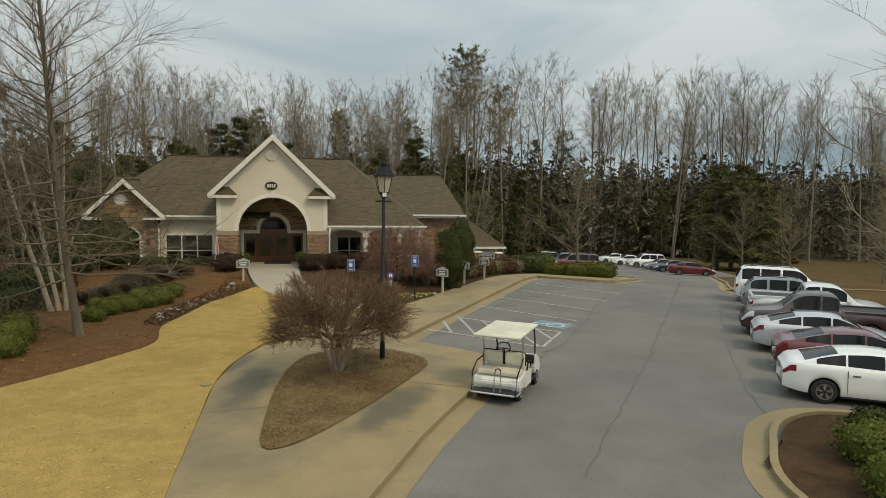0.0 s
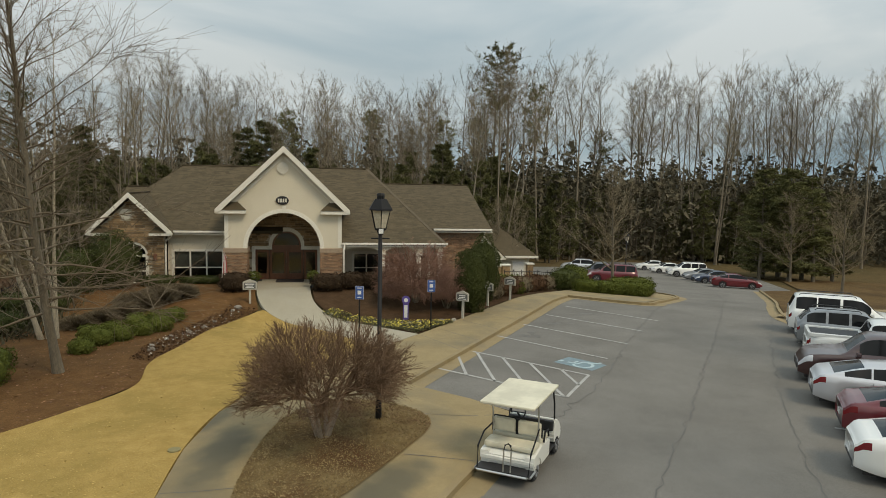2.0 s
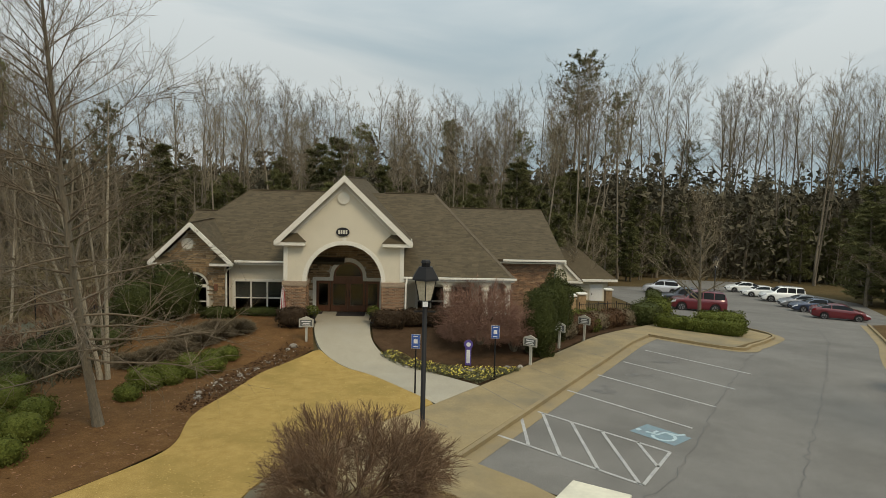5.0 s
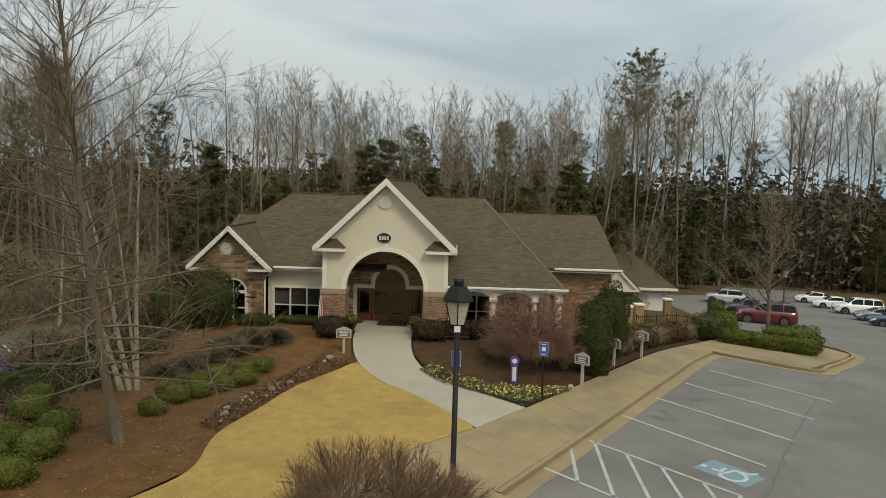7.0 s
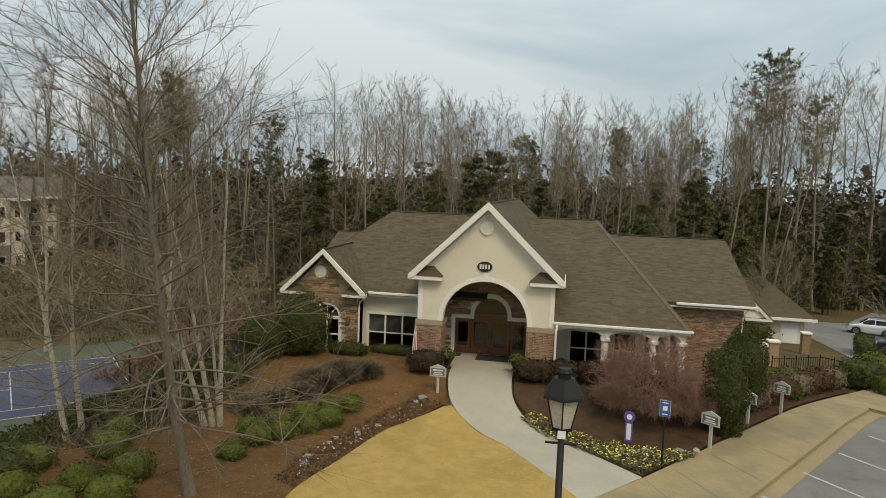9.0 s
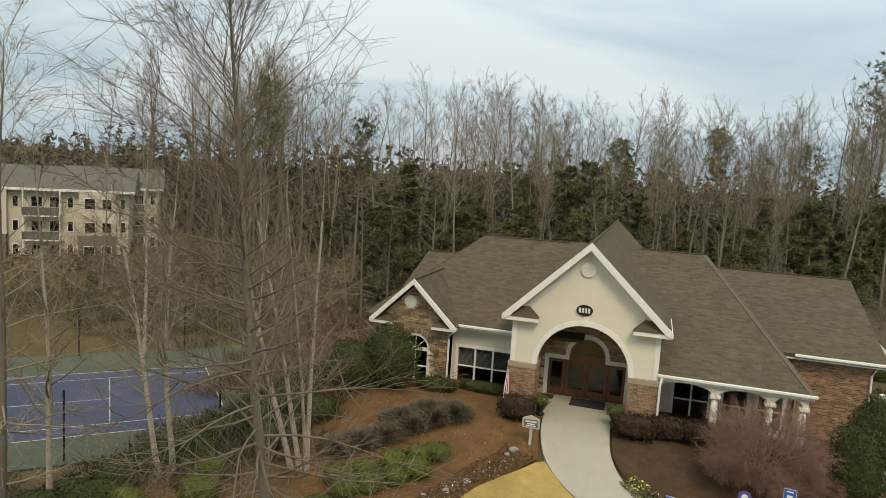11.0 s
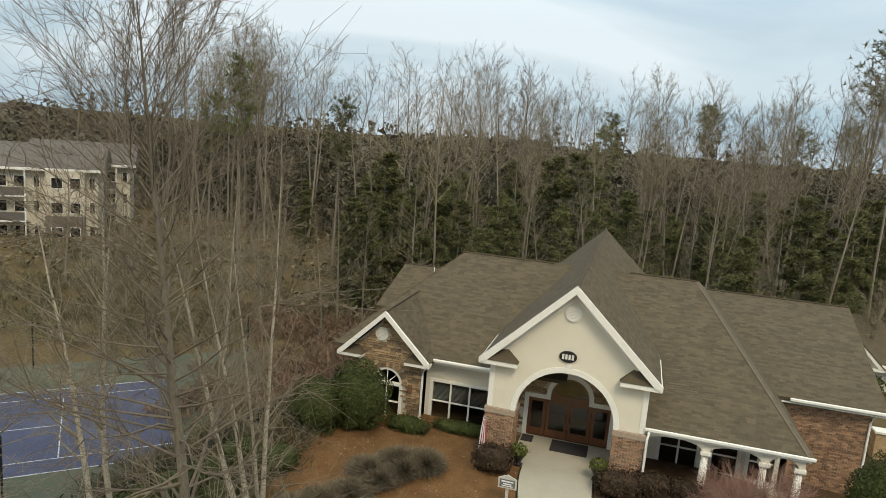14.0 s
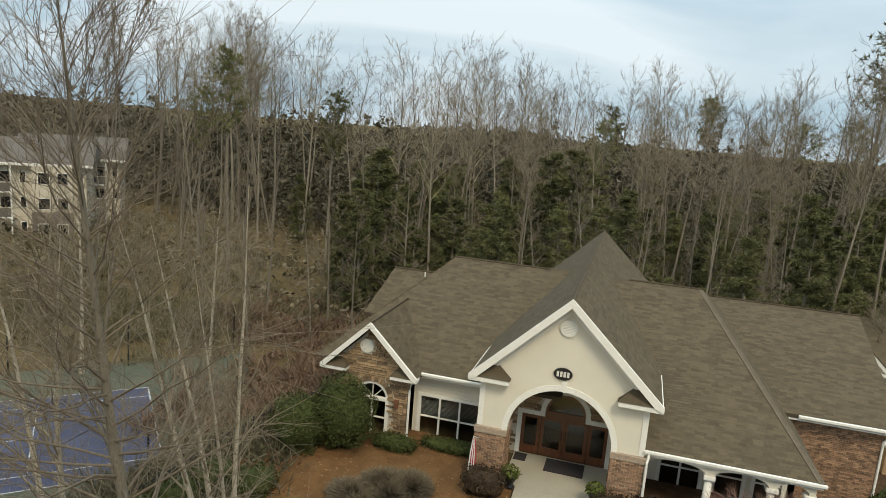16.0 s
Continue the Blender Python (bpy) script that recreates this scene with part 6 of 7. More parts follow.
# loose brown hedge along the pavement
for k in range(7):
    x, y = 11.7 + 0.95 * k, 1.3 + 1.2 * k
    shrub("brown_hedge", x, y, (1.0, 0.85, 0.62, 0.5, 0.3), 1700, 0.10, BROWNLEAF if k % 3 else GREYLEAF, "loose brown winter hedge beside the pavement", "pavement hedge", turn=52, seed=140 + k)
for k, (x, y, s) in enumerate(((13.6, 5.2, 0.8), (15.0, 7.0, 0.75), (14.0, 3.8, 0.6))):
    shrub("boxwood", x, y, (s, s, s * 0.8, s * 0.6, 0.2), 1100, 0.11, BOXWOOD, "rounded green clipped shrub behind the hedge", "boxwoods", seed=150 + k)
# clipped hedges in the far island
for k, (x, y, sx, sy, sz, turn, m) in enumerate(((19.6, 10.3, 1.5, 1.2, 0.85, 45, HOLLY), (20.9, 11.8, 1.3, 1.1, 0.95, 45, BOXWOOD), (22.6, 15.6, 0.9, 2.3, 0.85, -20, BOXWOOD), (20.6, 8.0, 1.3, 0.7, 0.5, -40, BOXWOOD), (21.9, 6.8, 1.3, 0.7, 0.5, -40, BOXWOOD), (23.1, 5.9, 1.2, 0.7, 0.55, -40, BOXWOOD), (24.2, 7.0, 1.1, 0.7, 0.6, 45, BOXWOOD), (26.0, 11.6, 1.5, 1.2, 0.62, 50, BOXWOOD), (24.6, 11.3, 1.3, 1.0, 0.6, 50, BOXWOOD), (27.0, 28.5, 0.8, 2.6, 0.8, -20, HOLLY), (18.4, 29.0, 2.2, 0.8, 0.7, 0, HOLLY))):
    shrub("clipped_hedge", x, y, (sx, sy, sz, sz * 0.85, 0.75), 2200, 0.12, m, "clipped square-sided green hedge in the island", "island hedges", turn=turn, lift=0.1, seed=160 + k)
for k, (x, y, s) in enumerate(((14.2, -26.9, 0.6), (12.9, -28.2, 0.85), (15.2, -27.6, 0.8), (12.0, -30.0, 1.0), (13.9, -28.8, 1.1), (16.8, -28.4, 0.8), (12.6, -31.0, 1.0), (14.6, -31, 1.1))):
    shrub("loose_shrub", x, y, (s, s, s * 0.7, s * 0.5, 0.05), 1500, 0.10, BOXWOOD if k % 2 else HOLLY, "loose dull green shrub in the kerbed bed", "kerb bed shrubs", seed=180 + k)

# rocks
ROCK = mat("pale_rock", (0.24, 0.215, 0.18), (0.36, 0.33, 0.285), 4.0, 0.9, 0.6, 20, vary=0.3)
rng = random.Random(12)
rock_spots = [(-3.7, -6.6), (-4.2, -7.7), (-4.7, -9.0), (-4.5, -9.6), (-2.2, -3.4), (-1.9, -3.1), (-2.9, -4.7), (-3.3, -5.6), (-4.4, -7.2), (3.1, -5.2), (5.2, -5.5), (5.7, -5.6), (6.2, -5.7), (6.6, -5.5), (4.7, -5.3), (2.4, -4.0), (7.7, -5.2), (8.3, -4.9)]
for k, (x, y) in enumerate(rock_spots):
    bm = bmesh.new()
    bmesh.ops.create_icosphere(bm, subdivisions=2, radius=rng.uniform(0.10, 0.19))
    for v in bm.verts:
        v.co *= 1 + 0.35 * noise.noise(v.co * 4 + Vector((k, 0, 0)))
        v.co.z *= 0.7
    ob = part("rock", bm, ROCK)
    ob.matrix_world = pose(x + rng.uniform(-0.15, 0.15), y, gz(x, y) + 0.13, 0, 0, rng.uniform(0, 360))
    tagged(ob, "rough pale grey rock edging the bed", "rock", "bed rocks")


def strewn(name, outline, count, size, material, label, category, seed, lift=0.12, tall=0.1, flat=0.35):
    """Many small leaves or blades scattered inside an outline on the ground."""
    r = np.random.default_rng(seed)
    xs, ys = [p[0] for p in outline], [p[1] for p in outline]
    verts, faces = [], []
    n = 0
    while n < count:
        x, y = r.uniform(min(xs), max(xs)), r.uniform(min(ys), max(ys))
        inside = False
        for (x0, y0), (x1, y1) in zip(outline, outline[1:] + outline[:1]):
            if (y0 > y) != (y1 > y) and x < (x1 - x0) * (y - y0) / (y1 - y0) + x0:
                inside = not inside
        if not inside:
            continue
        n += 1
        c = np.array((x, y, gz(x, y) + lift + r.uniform(0, tall)))
        s = r.normal(0, 1, 3) * (1, 1, flat)
        s = s / np.linalg.norm(s) * size * r.uniform(0.5, 1.2)
        u = r.normal(0, 1, 3) * (1, 1, flat * 1.6)
        u = u / np.linalg.norm(u) * size * r.uniform(0.4, 0.9)
        k = len(verts)
        verts.extend([tuple(c - s), tuple(c + u), tuple(c + s), tuple(c - u)])
        faces.append((k, k + 1, k + 2, k + 3))
    ob = new(name, mesh_of(name, verts, faces, material))
    return tagged(ob, label, category, kind="stuff")


pansy_bed = [(2.0, -3.9), (2.9, -5.0), (4.2, -6.0), (6.2, -7.5), (7.6, -6.2), (8.4, -5.4), (7.4, -5.3), (6.2, -5.4), (4.9, -5.0), (3.6, -4.4), (2.5, -3.4)]
strewn("pansy_leaves", pansy_bed, 5200, 0.05, mat("pansy_leaf", (0.07, 0.075, 0.028), (0.13, 0.12, 0.05), 4, 0.8, 0.0, 20, vary=0.3, islands=True), "low green leaves of the pansy bed", "flowers", 1, tall=0.14)
strewn("pansy_flowers", pansy_bed, 640, 0.05, mat("yellow_petal", (0.62, 0.50, 0.06), (0.74, 0.64, 0.14), 4, 0.7, 0.0, 20, vary=0.2, islands=True), "small yellow pansies in bloom", "flowers", 2, lift=0.24, tall=0.06)
strewn("bed_litter", [(-1.1, -3.4), (-2.7, -5.8), (-3.5, -8.9), (-4.1, -11.3), (-5.0, -11.0), (-4.8, -8.8), (-3.8, -5.2), (-2.4, -2.9)], 2600, 0.05, BROWNLEAF, "brown leaf litter and dead plants along the lawn", "litter", 3, tall=0.12)
strewn("pale_flecks", [(-1.3, -3.4), (-2.8, -6.0), (-3.6, -8.9), (-4.2, -11.0), (-4.7, -9.8), (-4.2, -7.2), (-2.6, -3.9)], 170, 0.035, SIGN_WHITE, "pale dry flower heads along the lawn", "flowers", 4, tall=0.22)
strewn("straw_tufts", island, 19000, 0.024, mat("straw_blade", (0.17, 0.115, 0.05), (0.36, 0.27, 0.13), 0.9, 0.9, 0.0, 20, vary=0.35, islands=True), "dry straw-coloured grass blades in the island", "grass", 5, lift=0.16, tall=0.06, flat=0.5)
strewn("needle_litter", left_bed, 7000, 0.06, mat("needle_litter", (0.16, 0.08, 0.04), (0.25, 0.135, 0.07), 4, 0.9, 0.0, 20, vary=0.35, islands=True), "fallen pine needles and leaves on the bed", "litter", 6, lift=0.10, tall=0.015, flat=0.12)
strewn("lawn_blades", lawn, 16000, 0.03, mat("lawn_blade", (0.38, 0.262, 0.080), (0.48, 0.338, 0.112), 4, 0.9, 0.0, 20, vary=0.3, islands=True), "dormant straw-yellow grass blades", "grass", 7, lift=0.15, tall=0.015, flat=0.08)
strewn("understorey", [(-70, 24), (-14, 24), (14, 24), (16, 40), (40, 75), (130, 100), (130, 140), (-70, 120)], 26000, 0.30, mat("understorey_leaf", (0.10, 0.08, 0.045), (0.16, 0.125, 0.07), 0.1, 0.9, 0.0, 4, vary=0.4, islands=True), "brown undergrowth and brush under the woods", "undergrowth", 9, lift=0.0, tall=1.6)

def brush(name, spots_in, count, high, material, label, seed, sprigs=46, wide=0.9):
    """Winter brush: clumps of thin upright stalks and blades on rough ground. spots_in: x0, x1, y0, y1 stretches."""
    r = np.random.default_rng(seed)
    verts, faces = [], []
    for i in range(count):
        x0, x1, y0, y1 = spots_in[i % len(spots_in)]
        cx, cy = r.uniform(x0, x1), r.uniform(y0, y1)
        z = gz(cx, cy)
        w, h = wide * r.uniform(0.6, 1.3), high * r.uniform(0.5, 1.3)
        for _ in range(sprigs):
            p = np.array((cx + r.normal(0, w * 0.4), cy + r.normal(0, w * 0.4), z + h * r.uniform(-0.05, 0.45)))
            d = np.array((r.normal(0, 0.5), r.normal(0, 0.5), r.uniform(0.25, 1.0))) * h * r.uniform(0.3, 0.6)
            s = np.array((r.normal(0, 1), r.normal(0, 1), 0.3)) * 0.022
            k = len(verts)
            verts.extend([tuple(p - s), tuple(p + s), tuple(p + d + s * 0.6), tuple(p + d - s * 0.6)])
            faces.append((k, k + 1, k + 2, k + 3))
    return tagged(new(name, mesh_of(name, verts, faces, material)), label, "undergrowth", kind="stuff")


brush("red_brush", [(-24, -11.5, 9, 24), (-22, -10.8, 3, 12), (-30, -14, 18, 30)], 420, 1.2, mat("red_brush_stalk", (0.10, 0.06, 0.034), (0.155, 0.095, 0.056), 0.5, 0.95, 0.0, 6, vary=0.35, islands=True), "reddish-brown winter brush on the slope beside the clubhouse", 31)
brush("olive_brush", [(-60, -22, 14, 34), (-50, -26, 10, 24), (-26, -12, 24, 40), (-70, -30, 30, 50)], 760, 1.3, mat("olive_brush_stalk", (0.070, 0.061, 0.025), (0.115, 0.098, 0.043), 0.4, 0.95, 0.0, 6, vary=0.35, islands=True), "olive-brown weeds and brush beyond the sports court", 32)
brush("slope_brush", [(-19, -11, -10, 0), (-24, -13, -20, -9), (-18, -10, -8, 3)], 540, 0.95, mat("slope_brush_stalk", (0.056, 0.050, 0.022), (0.092, 0.076, 0.037), 0.5, 0.95, 0.0, 6, vary=0.35, islands=True), "dull brown-green brush along the black fence", 33)

# planters by the doors
for x, y in ((-1.55, 0.0), (1.55, 0.0)):
    z = gz(x, y) + 0.135
    p = thing("planter", pose(x, y, z), "dark urn planter with trailing green plants", "planter", "planters")
    bm = bmesh.new()
    tube(bm, [(0, 0, 0), (0, 0, 0.06), (0, 0, 0.12), (0, 0, 0.3), (0, 0, 0.5), (0, 0, 0.53)], [0.17, 0.17, 0.10, 0.2, 0.26, 0.29], 14)
    part("urn", bm, BLACK_SIGN, p, shade=True)
    ob = new("foliage", leafy_mesh(int(x * 10) + 60, (0.36, 0.36, 0.26, 0.62, 0.0), 420, 0.10, BOXWOOD))
    ob.parent = p

# ---- vehicles ----
TYRE = mat("tyre_rubber", (0.014, 0.014, 0.015), (0.024, 0.024, 0.025), 10, 0.85, 0.2, 60)
RIM = glossy("alloy_rim", (0.42, 0.42, 0.43), 0.3, 0.9)
CAR_GLASS = glossy("tinted_glass", (0.010, 0.011, 0.012), 0.06, 0.0, 0.0, 0.3)
BLACK_PLASTIC = glossy("black_plastic", (0.018, 0.018, 0.02), 0.55)
TAIL_RED = glossy("tail_lamp", (0.17, 0.008, 0.012), 0.15, 0.0, 0.4)
HEAD_LAMP = glossy("head_lamp", (0.55, 0.56, 0.58), 0.1, 0.3)
PAINTS = {}


def paint(name, rgb, metal=0.0):
    if name not in PAINTS:
        PAINTS[name] = glossy("paint_" + name, rgb, 0.28, metal, 0.8)
    return PAINTS[name]


def wheel_part(parent, x, y, r, width, side):
    tyre = part("wheel", tube(bmesh.new(), [(x, y - width / 2, r), (x, y - width * 0.42, r), (x, y + width * 0.42, r), (x, y + width / 2, r)], [r * 0.92, r, r, r * 0.92], 24), TYRE, parent, shade=False)
    f = y + side * (width / 2 + 0.004)
    part("rim", tube(bmesh.new(), [(x, f - side * 0.05, r), (x, f, r)], [r * 0.66, r * 0.62], 20), BLACK_PLASTIC, tyre)
    for k in range(5):
        a = 2 * math.pi * k / 5 + 0.3
        bm = bmesh.new()
        for d in (-0.16, 0.16):
            tube(bm, [(x + 0.05 * math.cos(a), f + side * 0.012, r + 0.05 * math.sin(a)), (x + r * 0.6 * math.cos(a + d), f + side * 0.010, r + r * 0.6 * math.sin(a + d))], 0.02, 4)
        part("spoke", bm, RIM, tyre)
    bm = bmesh.new()
    prism(bm, [(x + r * 0.66 * math.cos(q), r + r * 0.66 * math.sin(q)) for q in [2 * math.pi * i / 24 for i in range(25)]] + [(x + r * 0.58 * math.cos(q), r + r * 0.58 * math.sin(q)) for q in [2 * math.pi * i / 24 for i in range(24, -1, -1)]], f, f + side * 0.012)
    part("rim_edge", bm, RIM, tyre)
    return tyre


def profile(points, x):
    """Smoothed height along a line of (x, z) points, x rising."""
    if x <= points[0][0]:
        return points[0][1]
    for (x0, z0), (x1, z1) in zip(points, points[1:]):
        if x <= x1:
            t = (x - x0) / (x1 - x0)
            return z0 + (z1 - z0) * t
    return points[-1][1]


def soft_profile(points, x, w=0.07):
    return sum(profile(points, x + d * w) for d in (-2, -1, 0, 1, 2)) / 5


SHAPES = {
    # body line (hood, belt, deck) and roof line as (x, z); axles; wheel radius; half width; side window spans; windscreen and rear window spans
    "sedan": dict(L=4.85, hw=0.92, line=[(-2.43, 0.72), (-2.40, 0.94), (-2.28, 1.05), (-1.7, 1.07), (0.0, 1.0), (1.1, 0.98), (1.75, 0.90), (2.2, 0.76), (2.36, 0.64), (2.43, 0.50)], top=[(-2.05, 1.07), (-1.45, 1.26), (-0.95, 1.40), (-0.3, 1.46), (0.25, 1.44), (0.6, 1.32), (1.2, 0.98)], ax=(1.42, -1.38), r=0.335, glass=[(-1.62, -0.86), (-0.80, 0.05), (0.12, 0.92)], front=(0.42, 1.1), back=(-1.88, -1.02)),
    "suv": dict(L=4.95, hw=0.98, line=[(-2.48, 0.8), (-2.45, 1.1), (-2.35, 1.16), (0.0, 1.14), (1.2, 1.14), (1.9, 1.08), (2.3, 0.98), (2.42, 0.80), (2.48, 0.55)], top=[(-2.44, 1.16), (-2.36, 1.55), (-2.22, 1.82), (-1.9, 1.88), (0.2, 1.88), (0.55, 1.80), (1.25, 1.15)], ax=(1.5, -1.42), r=0.39, glass=[(-2.2, -1.35), (-1.28, -0.38), (-0.30, 0.85)], front=(0.52, 1.16), back=(-2.45, -2.24)),
    "crossover": dict(L=4.45, hw=0.93, line=[(-2.23, 0.75), (-2.20, 1.0), (-2.08, 1.10), (0.0, 1.06), (1.05, 1.04), (1.7, 0.98), (2.05, 0.86), (2.17, 0.70), (2.23, 0.5)], top=[(-2.14, 1.10), (-1.98, 1.36), (-1.72, 1.60), (-1.2, 1.66), (0.0, 1.68), (0.4, 1.60), (1.15, 1.05)], ax=(1.33, -1.30), r=0.36, glass=[(-1.85, -1.15), (-1.08, -0.28), (-0.20, 0.80)], front=(0.42, 1.06), back=(-2.1, -1.74)),
    "pickup": dict(L=5.6, hw=0.98, line=[(-2.80, 0.75), (-2.78, 1.12), (-2.70, 1.16), (-0.8, 1.16), (1.3, 1.14), (2.1, 1.08), (2.6, 0.98), (2.74, 0.78), (2.80, 0.55)], top=[(-0.80, 1.16), (-0.72, 1.62), (-0.58, 1.80), (-0.2, 1.84), (0.5, 1.82), (0.8, 1.72), (1.4, 1.15)], ax=(1.75, -1.75), r=0.39, glass=[(-0.66, -0.05), (0.03, 0.98)], front=(0.78, 1.3), back=(-0.80, -0.62)),
}


def car(kind, paint_mat, x, y, heading, label, category="car", group="parked cars", lift=0.0, full=True):
    s = SHAPES[kind]
    L, hw, r, ax = s["L"], s["hw"], s["r"], s["ax"]
    f, b = L / 2, -L / 2
    z = gz(x, y) + lift + 0.01
    dx, dy = math.cos(radians(heading)), math.sin(radians(heading))
    slope = math.degrees(math.atan2(gz(x + dx * 1.4, y + dy * 1.4) - gz(x - dx * 1.4, y - dy * 1.4), 2.8))
    root = thing(kind + ("_car" if kind in ("sedan", "crossover") else "_truck" if kind == "pickup" else ""), pose(x, y, z) @ Euler((0, -radians(slope), radians(heading)), "XYZ").to_matrix().to_4x4(), label, category, group)
    sill, ra = 0.24, r + 0.07
    n = 88 if full else 56
    xs = sorted({b + L * k / n for k in range(n + 1)} | {b + 0.02, b + 0.05, b + 0.09, f - 0.02, f - 0.05, f - 0.09} | {v for c in ax for v in (c - ra, c + ra)})

    def section(px):
        e = min(1.0, max(0.0, (abs(px) - L * 0.30) / (L * 0.20)))
        w = hw * (1 - 0.22 * e ** 3)
        belt = soft_profile(s["line"], px)
        roof = max(soft_profile(s["top"], px, 0.05), belt) if s["top"][0][0] - 0.1 < px < s["top"][-1][0] + 0.1 else belt
        cabin = roof - belt
        z0 = sill + 0.12 * e * e
        for c in ax:
            if abs(px - c) < ra:
                z0 = max(z0, r + math.sqrt(max(0.0, ra * ra - (px - c) ** 2)) - 0.01)
        z0 = min(z0, belt - 0.16)
        m1, m2 = z0 + (belt - z0) * 0.30, z0 + (belt - z0) * 0.70
        pts = [(w * 0.955, z0), (w * 0.99, z0 + 0.05), (w, m1), (w * 0.985, m2), (w * 0.965, belt - 0.05), (w * 0.925, belt - 0.005)]
        k = min(1.0, cabin / 0.25)
        g1, g2, g3 = 0.925 - 0.06 * k, 0.90 - 0.15 * k, 0.80 - 0.20 * k
        pts += [(w * g1, belt + cabin * 0.10 + 0.003), (w * (g1 + g2) / 2, belt + cabin * 0.5 + 0.006), (w * g2, belt + cabin * 0.88 + 0.010), (w * g3, roof + 0.012 - 0.02 * k), (w * g3 * 0.5, roof + 0.024 - 0.005 * k), (0.0, roof + 0.028)]
        return pts

    rows = [section(px) for px in xs]
    m = len(rows[0])
    verts, index = [], {}
    for i, px in enumerate(xs):
        for k, (yy, zz) in enumerate(rows[i]):
            for side in (1, -1):
                index[i, k, side] = len(verts)
                verts.append((px, side * yy, zz))
    groups = {}

    def tag(i, k):
        c = (xs[i] + xs[i + 1]) / 2
        zc = (rows[i][k][1] + rows[i][k + 1][1]) / 2
        cabin = soft_profile(s["top"], c, 0.05) - soft_profile(s["line"], c)
        if k in (6, 7) and cabin > 0.14:
            for q, (a, d) in enumerate(s["glass"]):
                if a < c < d:
                    return ("side_window", q)
        if k in (8, 9, 10) or (k in (6, 7, 8) and kind != "sedan" and c < s["back"][1]):
            if s["front"][0] < c < s["front"][1] and k >= 9:
                return ("windscreen", 0)
            if s["back"][0] < c < s["back"][1] and k >= 9 and cabin > 0.05:
                return ("rear_window", 0)
        if c < b + (0.34 if kind == "sedan" else 0.12) and k == 3 and zc > 0.6:
            return ("tail_light", 0)
        if c > f - 0.42 and k in (3, 4) and zc > 0.45:
            return ("headlight", 0)
        return ("body", 0)

    for i in range(len(xs) - 1):
        for k in range(m - 1):
            t = tag(i, k)
            for side in (1, -1):
                q = (index[i, k, side], index[i + 1, k, side], index[i + 1, k + 1, side], index[i, k + 1, side])
                key = t + ((side,) if t[0] in ("side_window", "tail_light", "headlight") else (0,))
                groups.setdefault(key, []).append(q if side > 0 else q[::-1])
    for i, flip in ((0, True), (len(xs) - 1, False)):
        loop = [index[i, k, 1] for k in range(m)] + [index[i, k, -1] for k in range(m - 2, -1, -1)]
        groups[("body", 0, 0)].append(loop[::-1] if flip else loop)
    looks = {"body": paint_mat, "side_window": CAR_GLASS, "windscreen": CAR_GLASS, "rear_window": CAR_GLASS, "tail_light": TAIL_RED, "headlight": HEAD_LAMP}
    for (nm, _, _), quads in groups.items():
        used = sorted({v for q in quads for v in q})
        at = {v: k for k, v in enumerate(used)}
        ob = new(nm, mesh_of(nm, [verts[v] for v in used], [[at[v] for v in q] for q in quads], looks[nm], True))
        ob.parent = root
    for side in (-1, 1):
        for a in ax:
            wheel_part(root, a, side * (hw - 0.125), r, 0.22, side)
        if full:
            mx = s["front"][1] - 0.30
            mz = soft_profile(s["line"], mx) + 0.06
            y0, y1 = sorted((side * hw * 0.93, side * (hw + 0.15)))
            part("mirror", boxed(mx - 0.08, mx + 0.07, y0, y1, mz - 0.06, mz + 0.08, bevel=0.03), paint_mat, root)
            for a, d in s["glass"][-2:]:
                hx = a + 0.10
                y0, y1 = sorted((side * hw * 0.955, side * hw * 1.005))
                part("door_handle", boxed(hx - 0.02, hx + 0.18, y0, y1, soft_profile(s["line"], hx) - 0.19, soft_profile(s["line"], hx) - 0.15, bevel=0.01), RIM if kind == "sedan" else BLACK_PLASTIC, root)
                gap = boxed(a - 0.035, a - 0.025, y0, y1 - side * 0.001 if side > 0 else y1, 0.34, soft_profile(s["line"], a) - 0.06)
                part("door_gap", gap, BLACK_PLASTIC, root)
            y0, y1 = sorted((side * hw * 0.93, side * hw * 0.965))
            part("sill_trim", boxed(ax[1] + ra, ax[0] - ra, y0, y1, sill - 0.04, sill + 0.05), BLACK_PLASTIC, root)
    part("grille", boxed(f - 0.06, f + 0.012, -hw * 0.40, hw * 0.40, 0.42, 0.60), BLACK_PLASTIC, root)
    part("rear_plate", boxed(b - 0.014, b + 0.03, -0.16, 0.16, 0.55, 0.67), SIGN_WHITE, root)
    part("bumper_trim", boxed(b - 0.006, b + 0.1, -hw * 0.55, hw * 0.55, 0.36, 0.44), BLACK_PLASTIC, root)
    part("underbody", boxed(-L * 0.46, L * 0.46, -hw * 0.80, hw * 0.80, 0.20, 0.60), BLACK_PLASTIC, root)
    if kind in ("suv", "crossover"):
        t0, t1 = s["front"][0] - 0.25, s["back"][1] + 0.15
        for side in (-1, 1):
            zz = soft_profile(s["top"], 0) + 0.0
            part("roof_rail", tube(bmesh.new(), [(t0, side * hw * 0.60, zz - 0.02), (t0 - 0.1, side * hw * 0.60, zz + 0.06), (t1 + 0.1, side * hw * 0.60, zz + 0.06), (t1, side * hw * 0.60, zz - 0.02)], 0.02, 5), BLACK_PLASTIC, root)
